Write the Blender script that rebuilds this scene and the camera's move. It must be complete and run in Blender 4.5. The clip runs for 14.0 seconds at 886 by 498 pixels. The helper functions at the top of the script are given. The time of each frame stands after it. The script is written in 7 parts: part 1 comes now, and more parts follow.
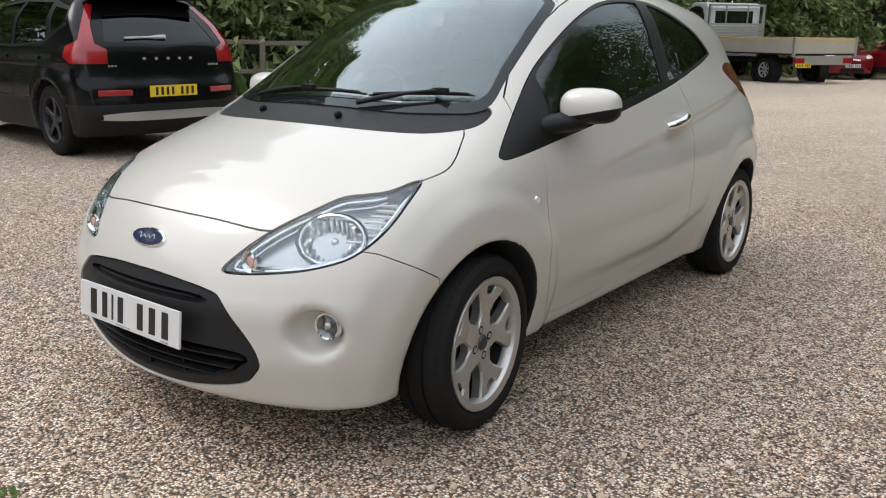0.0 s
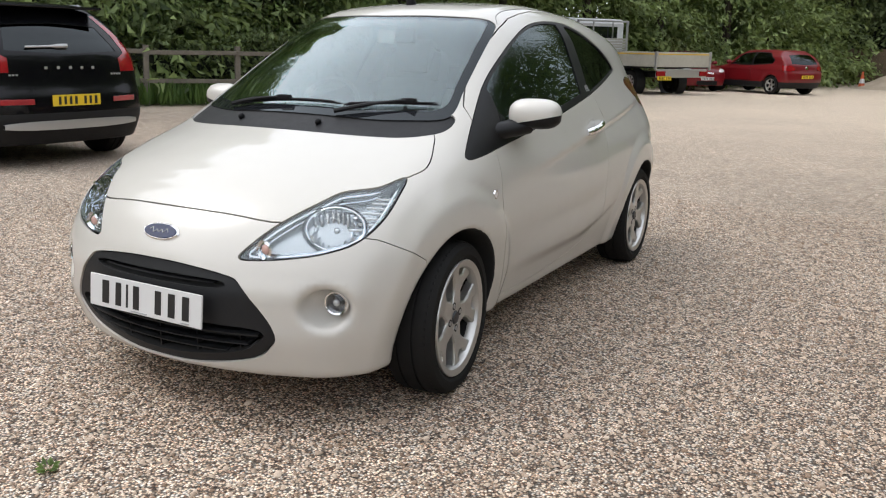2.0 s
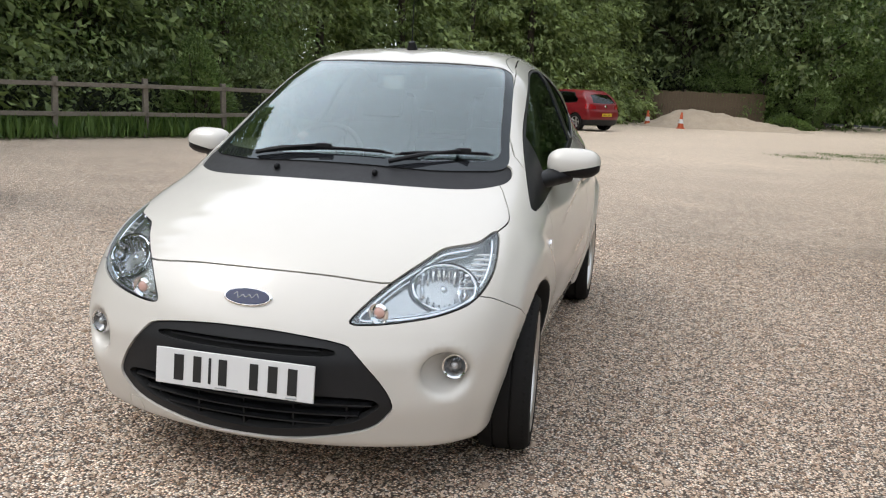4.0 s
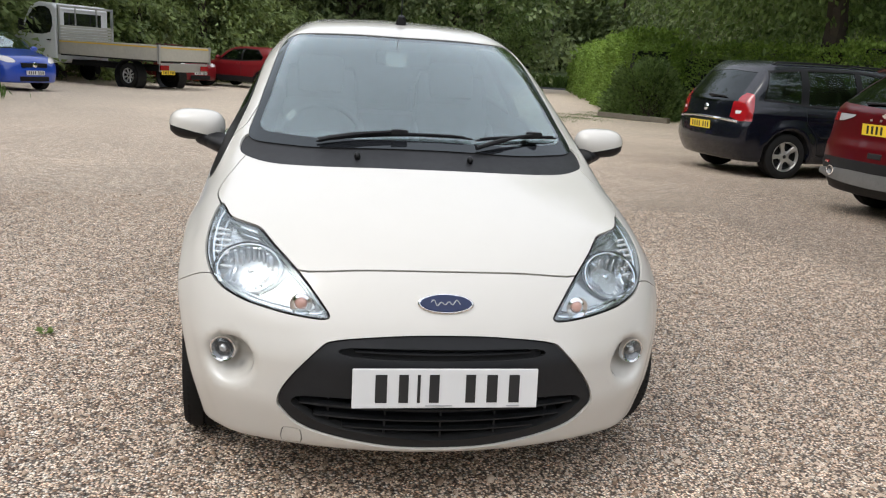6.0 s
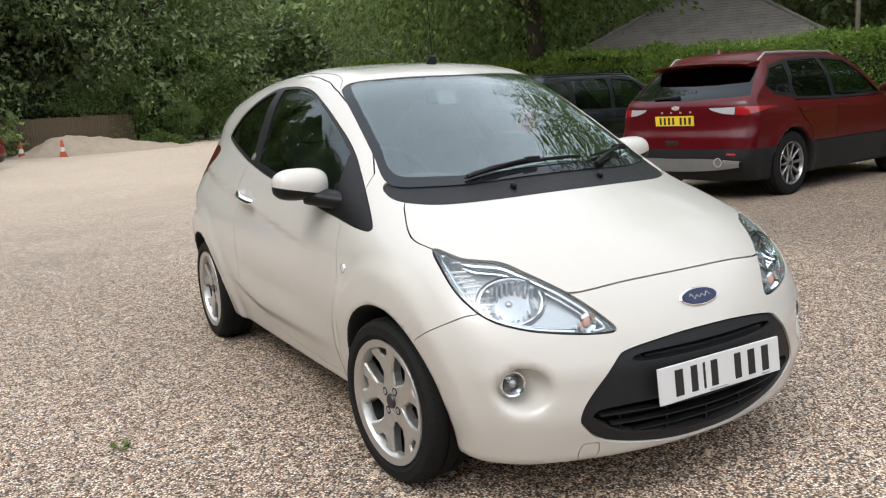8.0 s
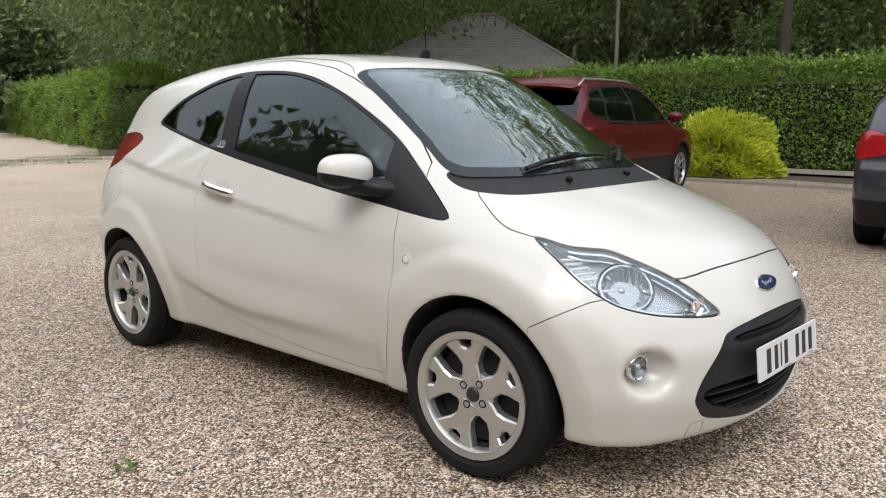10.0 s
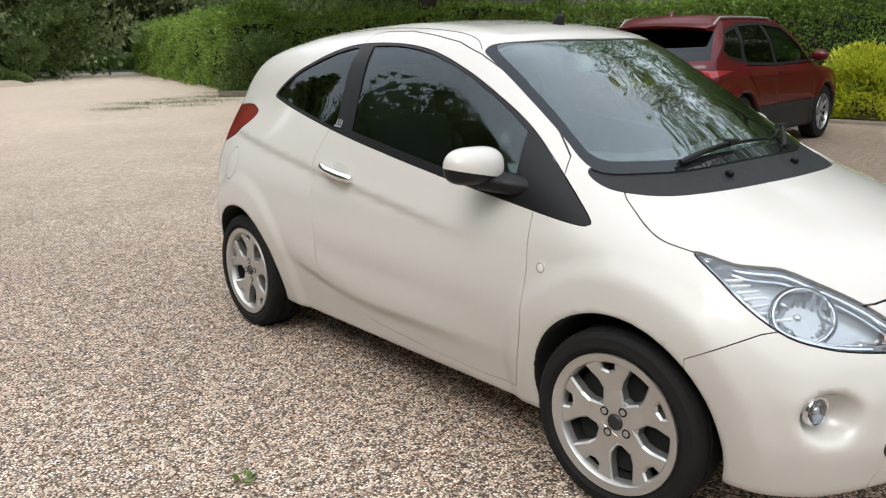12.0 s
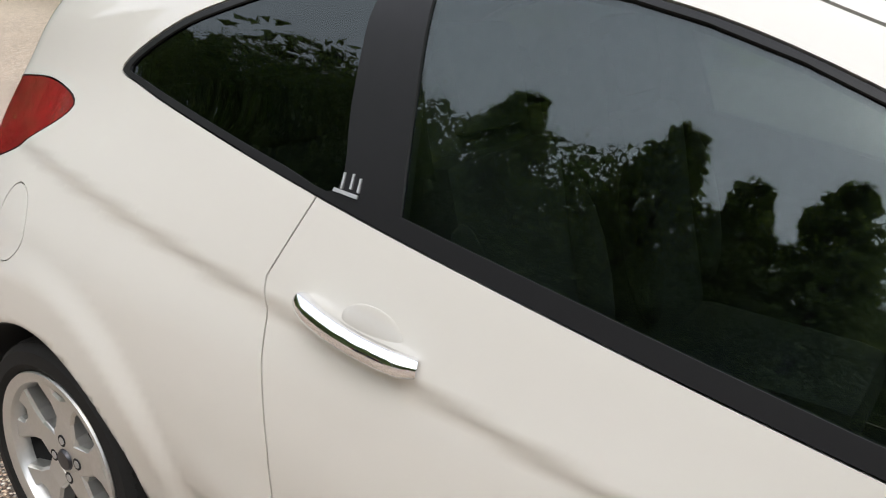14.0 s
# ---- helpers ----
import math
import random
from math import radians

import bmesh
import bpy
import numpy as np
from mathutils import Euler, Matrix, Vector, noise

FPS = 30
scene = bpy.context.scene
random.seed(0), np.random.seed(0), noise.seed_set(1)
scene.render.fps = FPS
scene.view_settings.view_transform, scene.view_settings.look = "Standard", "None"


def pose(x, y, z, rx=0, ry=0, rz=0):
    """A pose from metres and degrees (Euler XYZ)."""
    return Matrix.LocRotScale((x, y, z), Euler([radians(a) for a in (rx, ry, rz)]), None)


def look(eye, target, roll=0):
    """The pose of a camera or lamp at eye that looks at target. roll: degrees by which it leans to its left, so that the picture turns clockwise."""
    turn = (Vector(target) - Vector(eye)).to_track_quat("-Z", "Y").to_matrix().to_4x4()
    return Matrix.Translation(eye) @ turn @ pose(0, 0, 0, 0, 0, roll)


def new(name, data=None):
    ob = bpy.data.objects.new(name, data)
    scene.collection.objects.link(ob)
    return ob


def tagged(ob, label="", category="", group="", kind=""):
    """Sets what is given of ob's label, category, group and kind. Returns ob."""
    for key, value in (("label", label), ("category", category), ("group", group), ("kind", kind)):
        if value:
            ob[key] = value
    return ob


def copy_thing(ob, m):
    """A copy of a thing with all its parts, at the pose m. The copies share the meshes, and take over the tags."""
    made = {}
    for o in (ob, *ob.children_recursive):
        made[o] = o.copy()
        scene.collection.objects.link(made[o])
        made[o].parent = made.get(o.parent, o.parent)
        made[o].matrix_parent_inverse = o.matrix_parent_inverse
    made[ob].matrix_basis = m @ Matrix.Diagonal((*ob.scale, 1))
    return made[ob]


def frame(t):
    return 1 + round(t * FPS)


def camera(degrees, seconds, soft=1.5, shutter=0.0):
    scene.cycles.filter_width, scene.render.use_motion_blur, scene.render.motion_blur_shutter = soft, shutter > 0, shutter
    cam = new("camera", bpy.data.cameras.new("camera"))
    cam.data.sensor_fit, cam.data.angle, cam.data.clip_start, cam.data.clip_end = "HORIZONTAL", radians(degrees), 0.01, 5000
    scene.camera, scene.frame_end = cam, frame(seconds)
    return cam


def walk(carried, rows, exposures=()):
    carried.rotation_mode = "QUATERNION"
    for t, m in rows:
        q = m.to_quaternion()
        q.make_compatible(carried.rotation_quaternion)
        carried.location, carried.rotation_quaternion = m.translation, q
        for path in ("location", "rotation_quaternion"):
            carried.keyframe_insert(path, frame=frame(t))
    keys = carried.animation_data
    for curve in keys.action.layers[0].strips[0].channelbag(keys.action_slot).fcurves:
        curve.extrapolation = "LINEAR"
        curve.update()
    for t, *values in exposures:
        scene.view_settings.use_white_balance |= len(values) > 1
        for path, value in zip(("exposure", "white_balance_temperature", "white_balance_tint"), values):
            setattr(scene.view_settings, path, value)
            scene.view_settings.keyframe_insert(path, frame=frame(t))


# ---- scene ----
cam = camera(56.4, 14.0, 1.15)
PATH = [
    (0, (2.177, -2.028, 1.235), (0.997, -0.495, 0.731), 0.4),
    (0.5, (1.79, -1.911, 1.131), (0.596, -0.355, 0.744), 0.7),
    (1, (1.757, -1.968, 1.076), (0.611, -0.358, 0.767), 0.6),
    (1.5, (1.9, -2.339, 1.191), (0.872, -0.665, 0.816), 1.1),
    (2, (2.124, -2.565, 1.257), (1.191, -0.862, 0.78), 1.1),
    (2.5, (2.15, -2.664, 1.307), (1.226, -0.954, 0.837), 1.2),
    (3, (1.888, -2.723, 1.277), (1.02, -0.965, 0.884), 1.7),
    (3.2, (1.738, -2.757, 1.292), (0.937, -0.964, 0.912), 2.1),
    (5.3, (0.154, -2.885, 1.277), (0.167, -0.932, 0.845), 2.7),
    (5.5, (-0.031, -2.87, 1.276), (0.056, -0.924, 0.823), 3.2),
    (6, (-0.391, -2.852, 1.306), (-0.065, -0.929, 0.86), 3.6),
    (6.5, (-0.817, -2.858, 1.313), (-0.216, -0.997, 0.894), 3.5),
    (7, (-1.169, -2.742, 1.276), (-0.39, -0.949, 0.85), 2.2),
    (7.5, (-1.547, -2.587, 1.319), (-0.689, -0.822, 0.935), -0.4),
    (7.7, (-1.694, -2.536, 1.3), (-0.8, -0.784, 0.939), -1.8),
    (9.8, (-2.754, -1.725, 1.248), (-1.304, -0.395, 0.892), -0.7),
    (10, (-2.772, -1.698, 1.214), (-1.316, -0.368, 0.882), 0.1),
    (10.5, (-2.928, -1.862, 1.227), (-1.474, -0.532, 0.886), -0.2),
    (11, (-3.01, -1.955, 1.277), (-1.595, -0.604, 0.858), -1.3),
    (11.5, (-2.862, -1.81, 1.323), (-1.568, -0.371, 0.817), -1.6),
    (12, (-2.592, -1.413, 1.39), (-1.353, 0.078, 0.901), -1.0),
    (12.5, (-2.302, -0.884, 1.399), (-1.175, 0.713, 0.975), 0.9),
    (13, (-2.052, -0.301, 1.378), (-1.002, 1.317, 0.851), 2.4),
    (13.5, (-1.876, 0.212, 1.41), (-0.585, 1.609, 0.791), 1.2),
    (14, (-1.605, 0.737, 1.402), (-0.052, 1.802, 0.728), 3.4),
]
walk(cam, [(t, look(eye, target, roll)) for t, eye, target, roll in PATH], ((0, -1.2), (3.2, -1.1), (5.5, -1.12), (7.5, -1.06), (10, -1.04), (12.5, -1.0), (13.5, -1.02), (14, -0.92)))

# ---------- light ----------
world = bpy.data.worlds.new("world")
scene.world = world
world.use_nodes = True
wn = world.node_tree.nodes
sky = wn.new("ShaderNodeTexSky")
sky.sky_type, sky.sun_disc = "NISHITA", False
sky.sun_elevation, sky.sun_rotation = radians(52), radians(245)
sky.air_density, sky.dust_density, sky.ozone_density = 1.0, 3.0, 1.0
cloud = wn.new("ShaderNodeHueSaturation")
cloud.inputs["Saturation"].default_value = 0.25
world.node_tree.links.new(sky.outputs[0], cloud.inputs["Color"])
# an overcast sky is brightest overhead
aim, height_of, lift, bright = wn.new("ShaderNodeTexCoord"), wn.new("ShaderNodeSeparateXYZ"), wn.new("ShaderNodeMapRange"), wn.new("ShaderNodeMixRGB")
lift.inputs[1].default_value, lift.inputs[2].default_value, lift.inputs[3].default_value, lift.inputs[4].default_value = 0.0, 1.0, 4.4, 6.2
bright.blend_type, bright.inputs[0].default_value = "MULTIPLY", 1.0
world.node_tree.links.new(aim.outputs["Generated"], height_of.inputs[0])
world.node_tree.links.new(height_of.outputs[2], lift.inputs[0])
deck = wn.new("ShaderNodeMixRGB")
deck.inputs[0].default_value, deck.inputs[2].default_value = 0.68, (4.0, 4.2, 4.65, 1)
world.node_tree.links.new(cloud.outputs[0], deck.inputs[1])
world.node_tree.links.new(deck.outputs[0], bright.inputs[1])
world.node_tree.links.new(lift.outputs[0], bright.inputs[2])
world.node_tree.links.new(bright.outputs[0], wn["Background"].inputs[0])
wn["Background"].inputs[1].default_value = 0.15
sun_data = bpy.data.lights.new("sun", "SUN")
sun_data.energy, sun_data.angle, sun_data.color = 1.5, radians(24), (1.0, 0.96, 0.90)
sun = new("sun", sun_data)
sun.matrix_world = look((-7.5, -3.5, 10.5), (0, 0, 0))


# ---------- materials ----------
def material(name, base, rough=0.5, metal=0.0, coat=0.0, vary=0.0, scale=8.0, bump=0.0, bump_scale=40.0, second=None, spec=0.5, emit=0.0, island=False, sub=0.0):
    """A principled material whose colour wanders towards a second colour at two scales, with fine relief."""
    m = bpy.data.materials.new(name)
    m.use_nodes = True
    nt = m.node_tree
    n, l = nt.nodes, nt.links
    p = n["Principled BSDF"]
    p.inputs["Base Color"].default_value = (*base, 1)
    p.inputs["Roughness"].default_value, p.inputs["Metallic"].default_value = rough, metal
    p.inputs["Coat Weight"].default_value, p.inputs["Specular IOR Level"].default_value = coat, spec
    p.inputs["Coat Roughness"].default_value = 0.03
    if emit:
        p.inputs["Emission Color"].default_value, p.inputs["Emission Strength"].default_value = (*base, 1), emit
    if vary or bump:
        tc = n.new("ShaderNodeTexCoord")
    if vary:
        big, small = n.new("ShaderNodeTexNoise"), n.new("ShaderNodeTexNoise")
        big.inputs["Scale"].default_value, small.inputs["Scale"].default_value = scale, scale * 9
        big.inputs["Detail"].default_value, small.inputs["Detail"].default_value = 5, 4
        l.new(tc.outputs["Object"], big.inputs["Vector"]), l.new(tc.outputs["Object"], small.inputs["Vector"])
        add = n.new("ShaderNodeMath")
        add.operation = "MULTIPLY_ADD"
        add.inputs[1].default_value, add.inputs[2].default_value = 0.5, 0.0
        l.new(small.outputs[0], add.inputs[0])
        tot = n.new("ShaderNodeMath")
        tot.operation = "MULTIPLY_ADD"
        tot.inputs[1].default_value = 0.5
        l.new(big.outputs[0], tot.inputs[0]), l.new(add.outputs[0], tot.inputs[2])
        last = tot
        if island:
            geo = n.new("ShaderNodeNewGeometry")
            mi = n.new("ShaderNodeMath")
            mi.operation = "MULTIPLY_ADD"
            mi.inputs[1].default_value, mi.inputs[2].default_value = 0.5, -0.25
            l.new(geo.outputs["Random Per Island"], mi.inputs[0])
            ad = n.new("ShaderNodeMath")
            l.new(tot.outputs[0], ad.inputs[0]), l.new(mi.outputs[0], ad.inputs[1])
            last = ad
        ramp = n.new("ShaderNodeValToRGB")
        ramp.color_ramp.elements[0].position, ramp.color_ramp.elements[1].position = 0.5 - 0.25 / max(vary, 0.2), 0.5 + 0.25 / max(vary, 0.2)
        other = second or tuple(c * 0.6 for c in base)
        ramp.color_ramp.elements[0].color, ramp.color_ramp.elements[1].color = (*other, 1), (*base, 1)
        l.new(last.outputs[0], ramp.inputs[0]), l.new(ramp.outputs[0], p.inputs["Base Color"])
        rr = n.new("ShaderNodeMapRange")
        rr.inputs[3].default_value, rr.inputs[4].default_value = min(rough * 1.25, 1), rough * 0.85
        l.new(tot.outputs[0], rr.inputs[0]), l.new(rr.outputs[0], p.inputs["Roughness"])
    if bump:
        bn, bb = n.new("ShaderNodeTexNoise"), n.new("ShaderNodeBump")
        bn.inputs["Scale"].default_value, bn.inputs["Detail"].default_value = bump_scale, 6
        bb.inputs["Strength"].default_value, bb.inputs["Distance"].default_value = bump, 0.4 / bump_scale
        l.new(tc.outputs["Object"], bn.inputs["Vector"]), l.new(bn.outputs[0], bb.inputs["Height"]), l.new(bb.outputs[0], p.inputs["Normal"])
    return m


def glass(name, tint, gloss=1.0, rough=0.0, backed=False, edge=1.0):
    """Thin glass, clear or painted behind, with a Fresnel shine."""
    m = bpy.data.materials.new(name)
    m.use_nodes = True
    n, l = m.node_tree.nodes, m.node_tree.links
    clear, shine, mix, face = n.new("ShaderNodeBsdfDiffuse" if backed else "ShaderNodeBsdfTransparent"), n.new("ShaderNodeBsdfGlossy"), n.new("ShaderNodeMixShader"), n.new("ShaderNodeLayerWeight")
    clear.inputs[0].default_value, shine.inputs["Roughness"].default_value = (*tint, 1), rough
    shine.inputs[0].default_value = (0.90, 0.98, 1.0, 1)
    face.inputs[0].default_value = 0.5
    fifth, share = n.new("ShaderNodeMath"), n.new("ShaderNodeMath")
    fifth.operation, fifth.inputs[1].default_value = "POWER", 5.0
    share.operation, share.inputs[1].default_value, share.inputs[2].default_value, share.use_clamp = "MULTIPLY_ADD", 0.96 * gloss * edge, 0.043 * gloss, True
    l.new(face.outputs["Facing"], fifth.inputs[0]), l.new(fifth.outputs[0], share.inputs[0]), l.new(share.outputs[0], mix.inputs[0])
    l.new(clear.outputs[0], mix.inputs[1]), l.new(shine.outputs[0], mix.inputs[2])
    l.new(mix.outputs[0], n["Material Output"].inputs[0])
    return m


def leaf_material(name, light, dark, glow=0.35):
    """Leaves that differ one by one and let some light through."""
    m = material(name, light, 0.55, vary=1.0, scale=0.6, second=dark, island=True, spec=0.3)
    n, l = m.node_tree.nodes, m.node_tree.links
    p, mix, thin = n["Principled BSDF"], n.new("ShaderNodeMixShader"), n.new("ShaderNodeBsdfTranslucent")
    thin.inputs[0].default_value = (light[0] * 1.2, light[1] * 1.2, light[2] * 0.8, 1)
    mix.inputs[0].default_value = glow
    l.new(p.outputs[0], mix.inputs[1]), l.new(thin.outputs[0], mix.inputs[2]), l.new(mix.outputs[0], n["Material Output"].inputs[0])
    return m


def gravel_material(name):
    """Loose pea shingle: cells of buff, grey, white and brown stones with shade painted into the gaps, paler and
    sandier far off in patches.
    """
    m = bpy.data.materials.new(name)
    m.use_nodes = True
    n, l = m.node_tree.nodes, m.node_tree.links
    p = n["Principled BSDF"]
    tc = n.new("ShaderNodeTexCoord")
    warp = n.new("ShaderNodeTexNoise")
    warp.inputs["Scale"].default_value = 60
    wadd = n.new("ShaderNodeMixRGB")
    wadd.blend_type, wadd.inputs[0].default_value = "LINEAR_LIGHT", 0.004
    l.new(tc.outputs["Object"], warp.inputs["Vector"]), l.new(tc.outputs["Object"], wadd.inputs[1]), l.new(warp.outputs["Color"], wadd.inputs[2])
    cell = n.new("ShaderNodeTexVoronoi")
    cell.inputs["Scale"].default_value = 112
    l.new(wadd.outputs[0], cell.inputs["Vector"])
    hue = n.new("ShaderNodeSeparateColor")
    l.new(cell.outputs["Color"], hue.inputs[0])
    ramp = n.new("ShaderNodeValToRGB")
    cols = ((0.0, (0.13, 0.075, 0.05)), (0.24, (0.46, 0.31, 0.21)), (0.42, (0.86, 0.66, 0.485)), (0.7, (0.93, 0.79, 0.63)), (0.88, (0.95, 0.88, 0.78)), (1.0, (0.70, 0.42, 0.26)))
    r = ramp.color_ramp
    r.elements[0].color, r.elements[1].color = (*cols[0][1], 1), (*cols[-1][1], 1)
    for pos, c in cols[1:-1]:
        r.elements.new(pos).color = (*c, 1)
    l.new(hue.outputs[0], ramp.inputs[0])
    # shade between the stones, painted in by distance from each cell's middle
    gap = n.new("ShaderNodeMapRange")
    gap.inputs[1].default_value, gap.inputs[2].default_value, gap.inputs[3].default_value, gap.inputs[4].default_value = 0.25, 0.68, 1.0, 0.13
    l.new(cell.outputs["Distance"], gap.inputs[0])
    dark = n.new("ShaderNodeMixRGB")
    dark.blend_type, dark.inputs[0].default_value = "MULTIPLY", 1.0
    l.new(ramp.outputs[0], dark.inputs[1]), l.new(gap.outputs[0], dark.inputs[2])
    patch = n.new("ShaderNodeTexNoise")
    patch.inputs["Scale"].default_value, patch.inputs["Detail"].default_value = 0.35, 8
    l.new(tc.outputs["Object"], patch.inputs["Vector"])
    pr = n.new("ShaderNodeMapRange")
    pr.inputs[1].default_value, pr.inputs[2].default_value, pr.inputs[3].default_value, pr.inputs[4].default_value = 0.35, 0.68, 0.88, 1.22
    l.new(patch.outputs[0], pr.inputs[0])
    clump, cr = n.new("ShaderNodeTexNoise"), n.new("ShaderNodeMapRange")
    clump.inputs["Scale"].default_value, clump.inputs["Detail"].default_value, clump.inputs["Roughness"].default_value = 17, 4, 0.7
    cr.inputs[1].default_value, cr.inputs[2].default_value, cr.inputs[3].default_value, cr.inputs[4].default_value = 0.36, 0.64, 0.66, 1.30
    l.new(tc.outputs["Object"], clump.inputs["Vector"]), l.new(clump.outputs[0], cr.inputs[0])
    both = n.new("ShaderNodeMath")
    both.operation = "MULTIPLY"
    l.new(pr.outputs[0], both.inputs[0]), l.new(cr.outputs[0], both.inputs[1])
    wear = n.new("ShaderNodeMixRGB")
    wear.blend_type, wear.inputs[0].default_value = "MULTIPLY", 1.0
    l.new(dark.outputs[0], wear.inputs[1]), l.new(both.outputs[0], wear.inputs[2])
    # the colour darkens and browns with x, and turns pale and sandy with y
    place, far, brown_x = n.new("ShaderNodeSeparateXYZ"), n.new("ShaderNodeMapRange"), n.new("ShaderNodeMapRange")
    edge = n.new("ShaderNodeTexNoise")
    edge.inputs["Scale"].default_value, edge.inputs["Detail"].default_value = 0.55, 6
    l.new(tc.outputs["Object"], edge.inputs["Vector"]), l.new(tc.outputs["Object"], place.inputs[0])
    for axis, node, lo, hi, top, swing in ((1, far, 3.5, 17.0, 0.6, 7.0), (0, brown_x, 0.6, 4.6, 0.56, 3.0)):
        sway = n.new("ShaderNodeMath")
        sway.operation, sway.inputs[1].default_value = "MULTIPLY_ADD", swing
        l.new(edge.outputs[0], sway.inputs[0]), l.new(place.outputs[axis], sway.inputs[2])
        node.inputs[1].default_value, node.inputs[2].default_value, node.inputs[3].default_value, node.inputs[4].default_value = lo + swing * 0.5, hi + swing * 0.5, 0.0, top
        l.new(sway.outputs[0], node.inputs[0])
    # pale mix covers the gap shade far off, where only stone tops show
    far_tone, browned = n.new("ShaderNodeMixRGB"), n.new("ShaderNodeMixRGB")
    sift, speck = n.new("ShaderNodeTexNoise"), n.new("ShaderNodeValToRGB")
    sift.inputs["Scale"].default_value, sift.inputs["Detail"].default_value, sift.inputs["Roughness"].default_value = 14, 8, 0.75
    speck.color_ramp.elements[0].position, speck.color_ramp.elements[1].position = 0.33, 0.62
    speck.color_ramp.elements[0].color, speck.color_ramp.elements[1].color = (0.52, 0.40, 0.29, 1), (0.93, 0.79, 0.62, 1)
    l.new(tc.outputs["Object"], sift.inputs["Vector"]), l.new(sift.outputs[0], speck.inputs[0]), l.new(speck.outputs[0], far_tone.inputs[2])
    l.new(far.outputs[0], far_tone.inputs[0]), l.new(wear.outputs[0], far_tone.inputs[1])
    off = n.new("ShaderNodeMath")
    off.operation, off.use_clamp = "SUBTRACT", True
    l.new(brown_x.outputs[0], off.inputs[0]), l.new(far.outputs[0], off.inputs[1])
    browned.blend_type, browned.inputs[2].default_value = "MULTIPLY", (0.46, 0.40, 0.34, 1)
    l.new(off.outputs[0], browned.inputs[0]), l.new(far_tone.outputs[0], browned.inputs[1])
    l.new(browned.outputs[0], p.inputs["Base Color"])
    p.inputs["Roughness"].default_value = 0.8
    inv = n.new("ShaderNodeMath")
    inv.operation, inv.inputs[0].default_value = "SUBTRACT", 1.0
    l.new(cell.outputs["Distance"], inv.inputs[1])
    bump = n.new("ShaderNodeBump")
    bump.inputs["Strength"].default_value, bump.inputs["Distance"].default_value = 0.9, 0.008
    l.new(inv.outputs[0], bump.inputs["Height"]), l.new(bump.outputs[0], p.inputs["Normal"])
    return m


PAINT = material("pearl_white_paint", (0.575, 0.553, 0.507), 0.45, coat=1.0, vary=0.25, scale=1.5, second=(0.55, 0.526, 0.475), spec=0.3)
BLACK_PAINT = material("black_paint", (0.004, 0.004, 0.005), 0.25, coat=0.35, spec=0.1)
NAVY_PAINT = material("navy_paint", (0.004, 0.005, 0.010), 0.25, coat=0.7, spec=0.2)
RED_PAINT = material("deep_red_paint", (0.075, 0.002, 0.005), 0.3, coat=0.35, spec=0.2)
BRIGHT_RED = material("red_paint", (0.17, 0.007, 0.011), 0.35, coat=0.4, spec=0.3)
BLUE_PAINT = material("blue_paint", (0.012, 0.06, 0.42), 0.3, coat=1.0)
GREY_PAINT = material("dark_grey_paint", (0.022, 0.024, 0.03), 0.3, coat=0.8)
WHITE_PAINT = material("white_cab_paint", (0.72, 0.73, 0.73), 0.4, coat=0.4)
BLACK_TRIM = material("black_trim", (0.011, 0.011, 0.012), 0.42, spec=0.25, vary=0.4, scale=3, bump=0.15, bump_scale=600)
DARK_TRIM = material("grained_plastic", (0.015, 0.0155, 0.017), 0.5, spec=0.3, vary=0.5, scale=4, bump=0.3, bump_scale=500)
FRIT = glass("window_band", (0.012, 0.013, 0.015), 0.9, 0.02, True)
LINER = material("dark_liner", (0.010, 0.010, 0.010), 0.9)
RUBBER = material("tyre_rubber", (0.012, 0.012, 0.012), 0.7, vary=0.8, scale=14, second=(0.018, 0.017, 0.016), spec=0.12, bump=0.25, bump_scale=200)
ALLOY = material("silver_alloy", (0.62, 0.62, 0.60), 0.33, metal=0.85, vary=0.4, scale=10, second=(0.48, 0.47, 0.45))
DARK_ALLOY = material("dark_alloy", (0.05, 0.05, 0.055), 0.35, metal=0.7)
CHROME = material("chrome", (0.85, 0.85, 0.86), 0.06, metal=1.0)
REFLECTOR = material("lamp_reflector", (0.56, 0.56, 0.555), 0.2, metal=0.65)
LAMP_CHROME = material("lamp_chrome", (0.62, 0.625, 0.64), 0.13, metal=0.95)
LAMP_DARK = material("lamp_smoke", (0.10, 0.10, 0.105), 0.2, metal=0.6, coat=0.5)
FOG_BOWL = material("fog_lamp_bowl", (0.24, 0.24, 0.245), 0.2, metal=0.7)
LABEL_GREY = material("grey_label", (0.35, 0.36, 0.36), 0.6)
SATIN = material("satin_silver", (0.50, 0.50, 0.50), 0.4, metal=0.8)
PLATE_WHITE = material("plate_white", (0.64, 0.64, 0.63), 0.35)
PLATE_YELLOW = material("plate_yellow", (0.80, 0.56, 0.03), 0.35)
PLATE_INK = material("plate_ink", (0.012, 0.012, 0.012), 0.5)
BADGE_BLUE = material("badge_blue", (0.004, 0.012, 0.055), 0.25, coat=0.5, spec=0.2)
RED_LENS = material("red_lens", (0.42, 0.010, 0.016), 0.15, coat=0.8, vary=1.0, scale=9, second=(0.17, 0.004, 0.008), spec=0.5)
DEEP_RED_LENS = material("deep_red_lens", (0.34, 0.008, 0.016), 0.12, coat=0.8, vary=1.0, scale=12, second=(0.06, 0.002, 0.005))
CLEAR_LENS = glass("clear_lens", (0.93, 0.95, 0.96), 1.0)
WHITE_LENS = material("white_lens", (0.75, 0.72, 0.70), 0.15, coat=1.0)
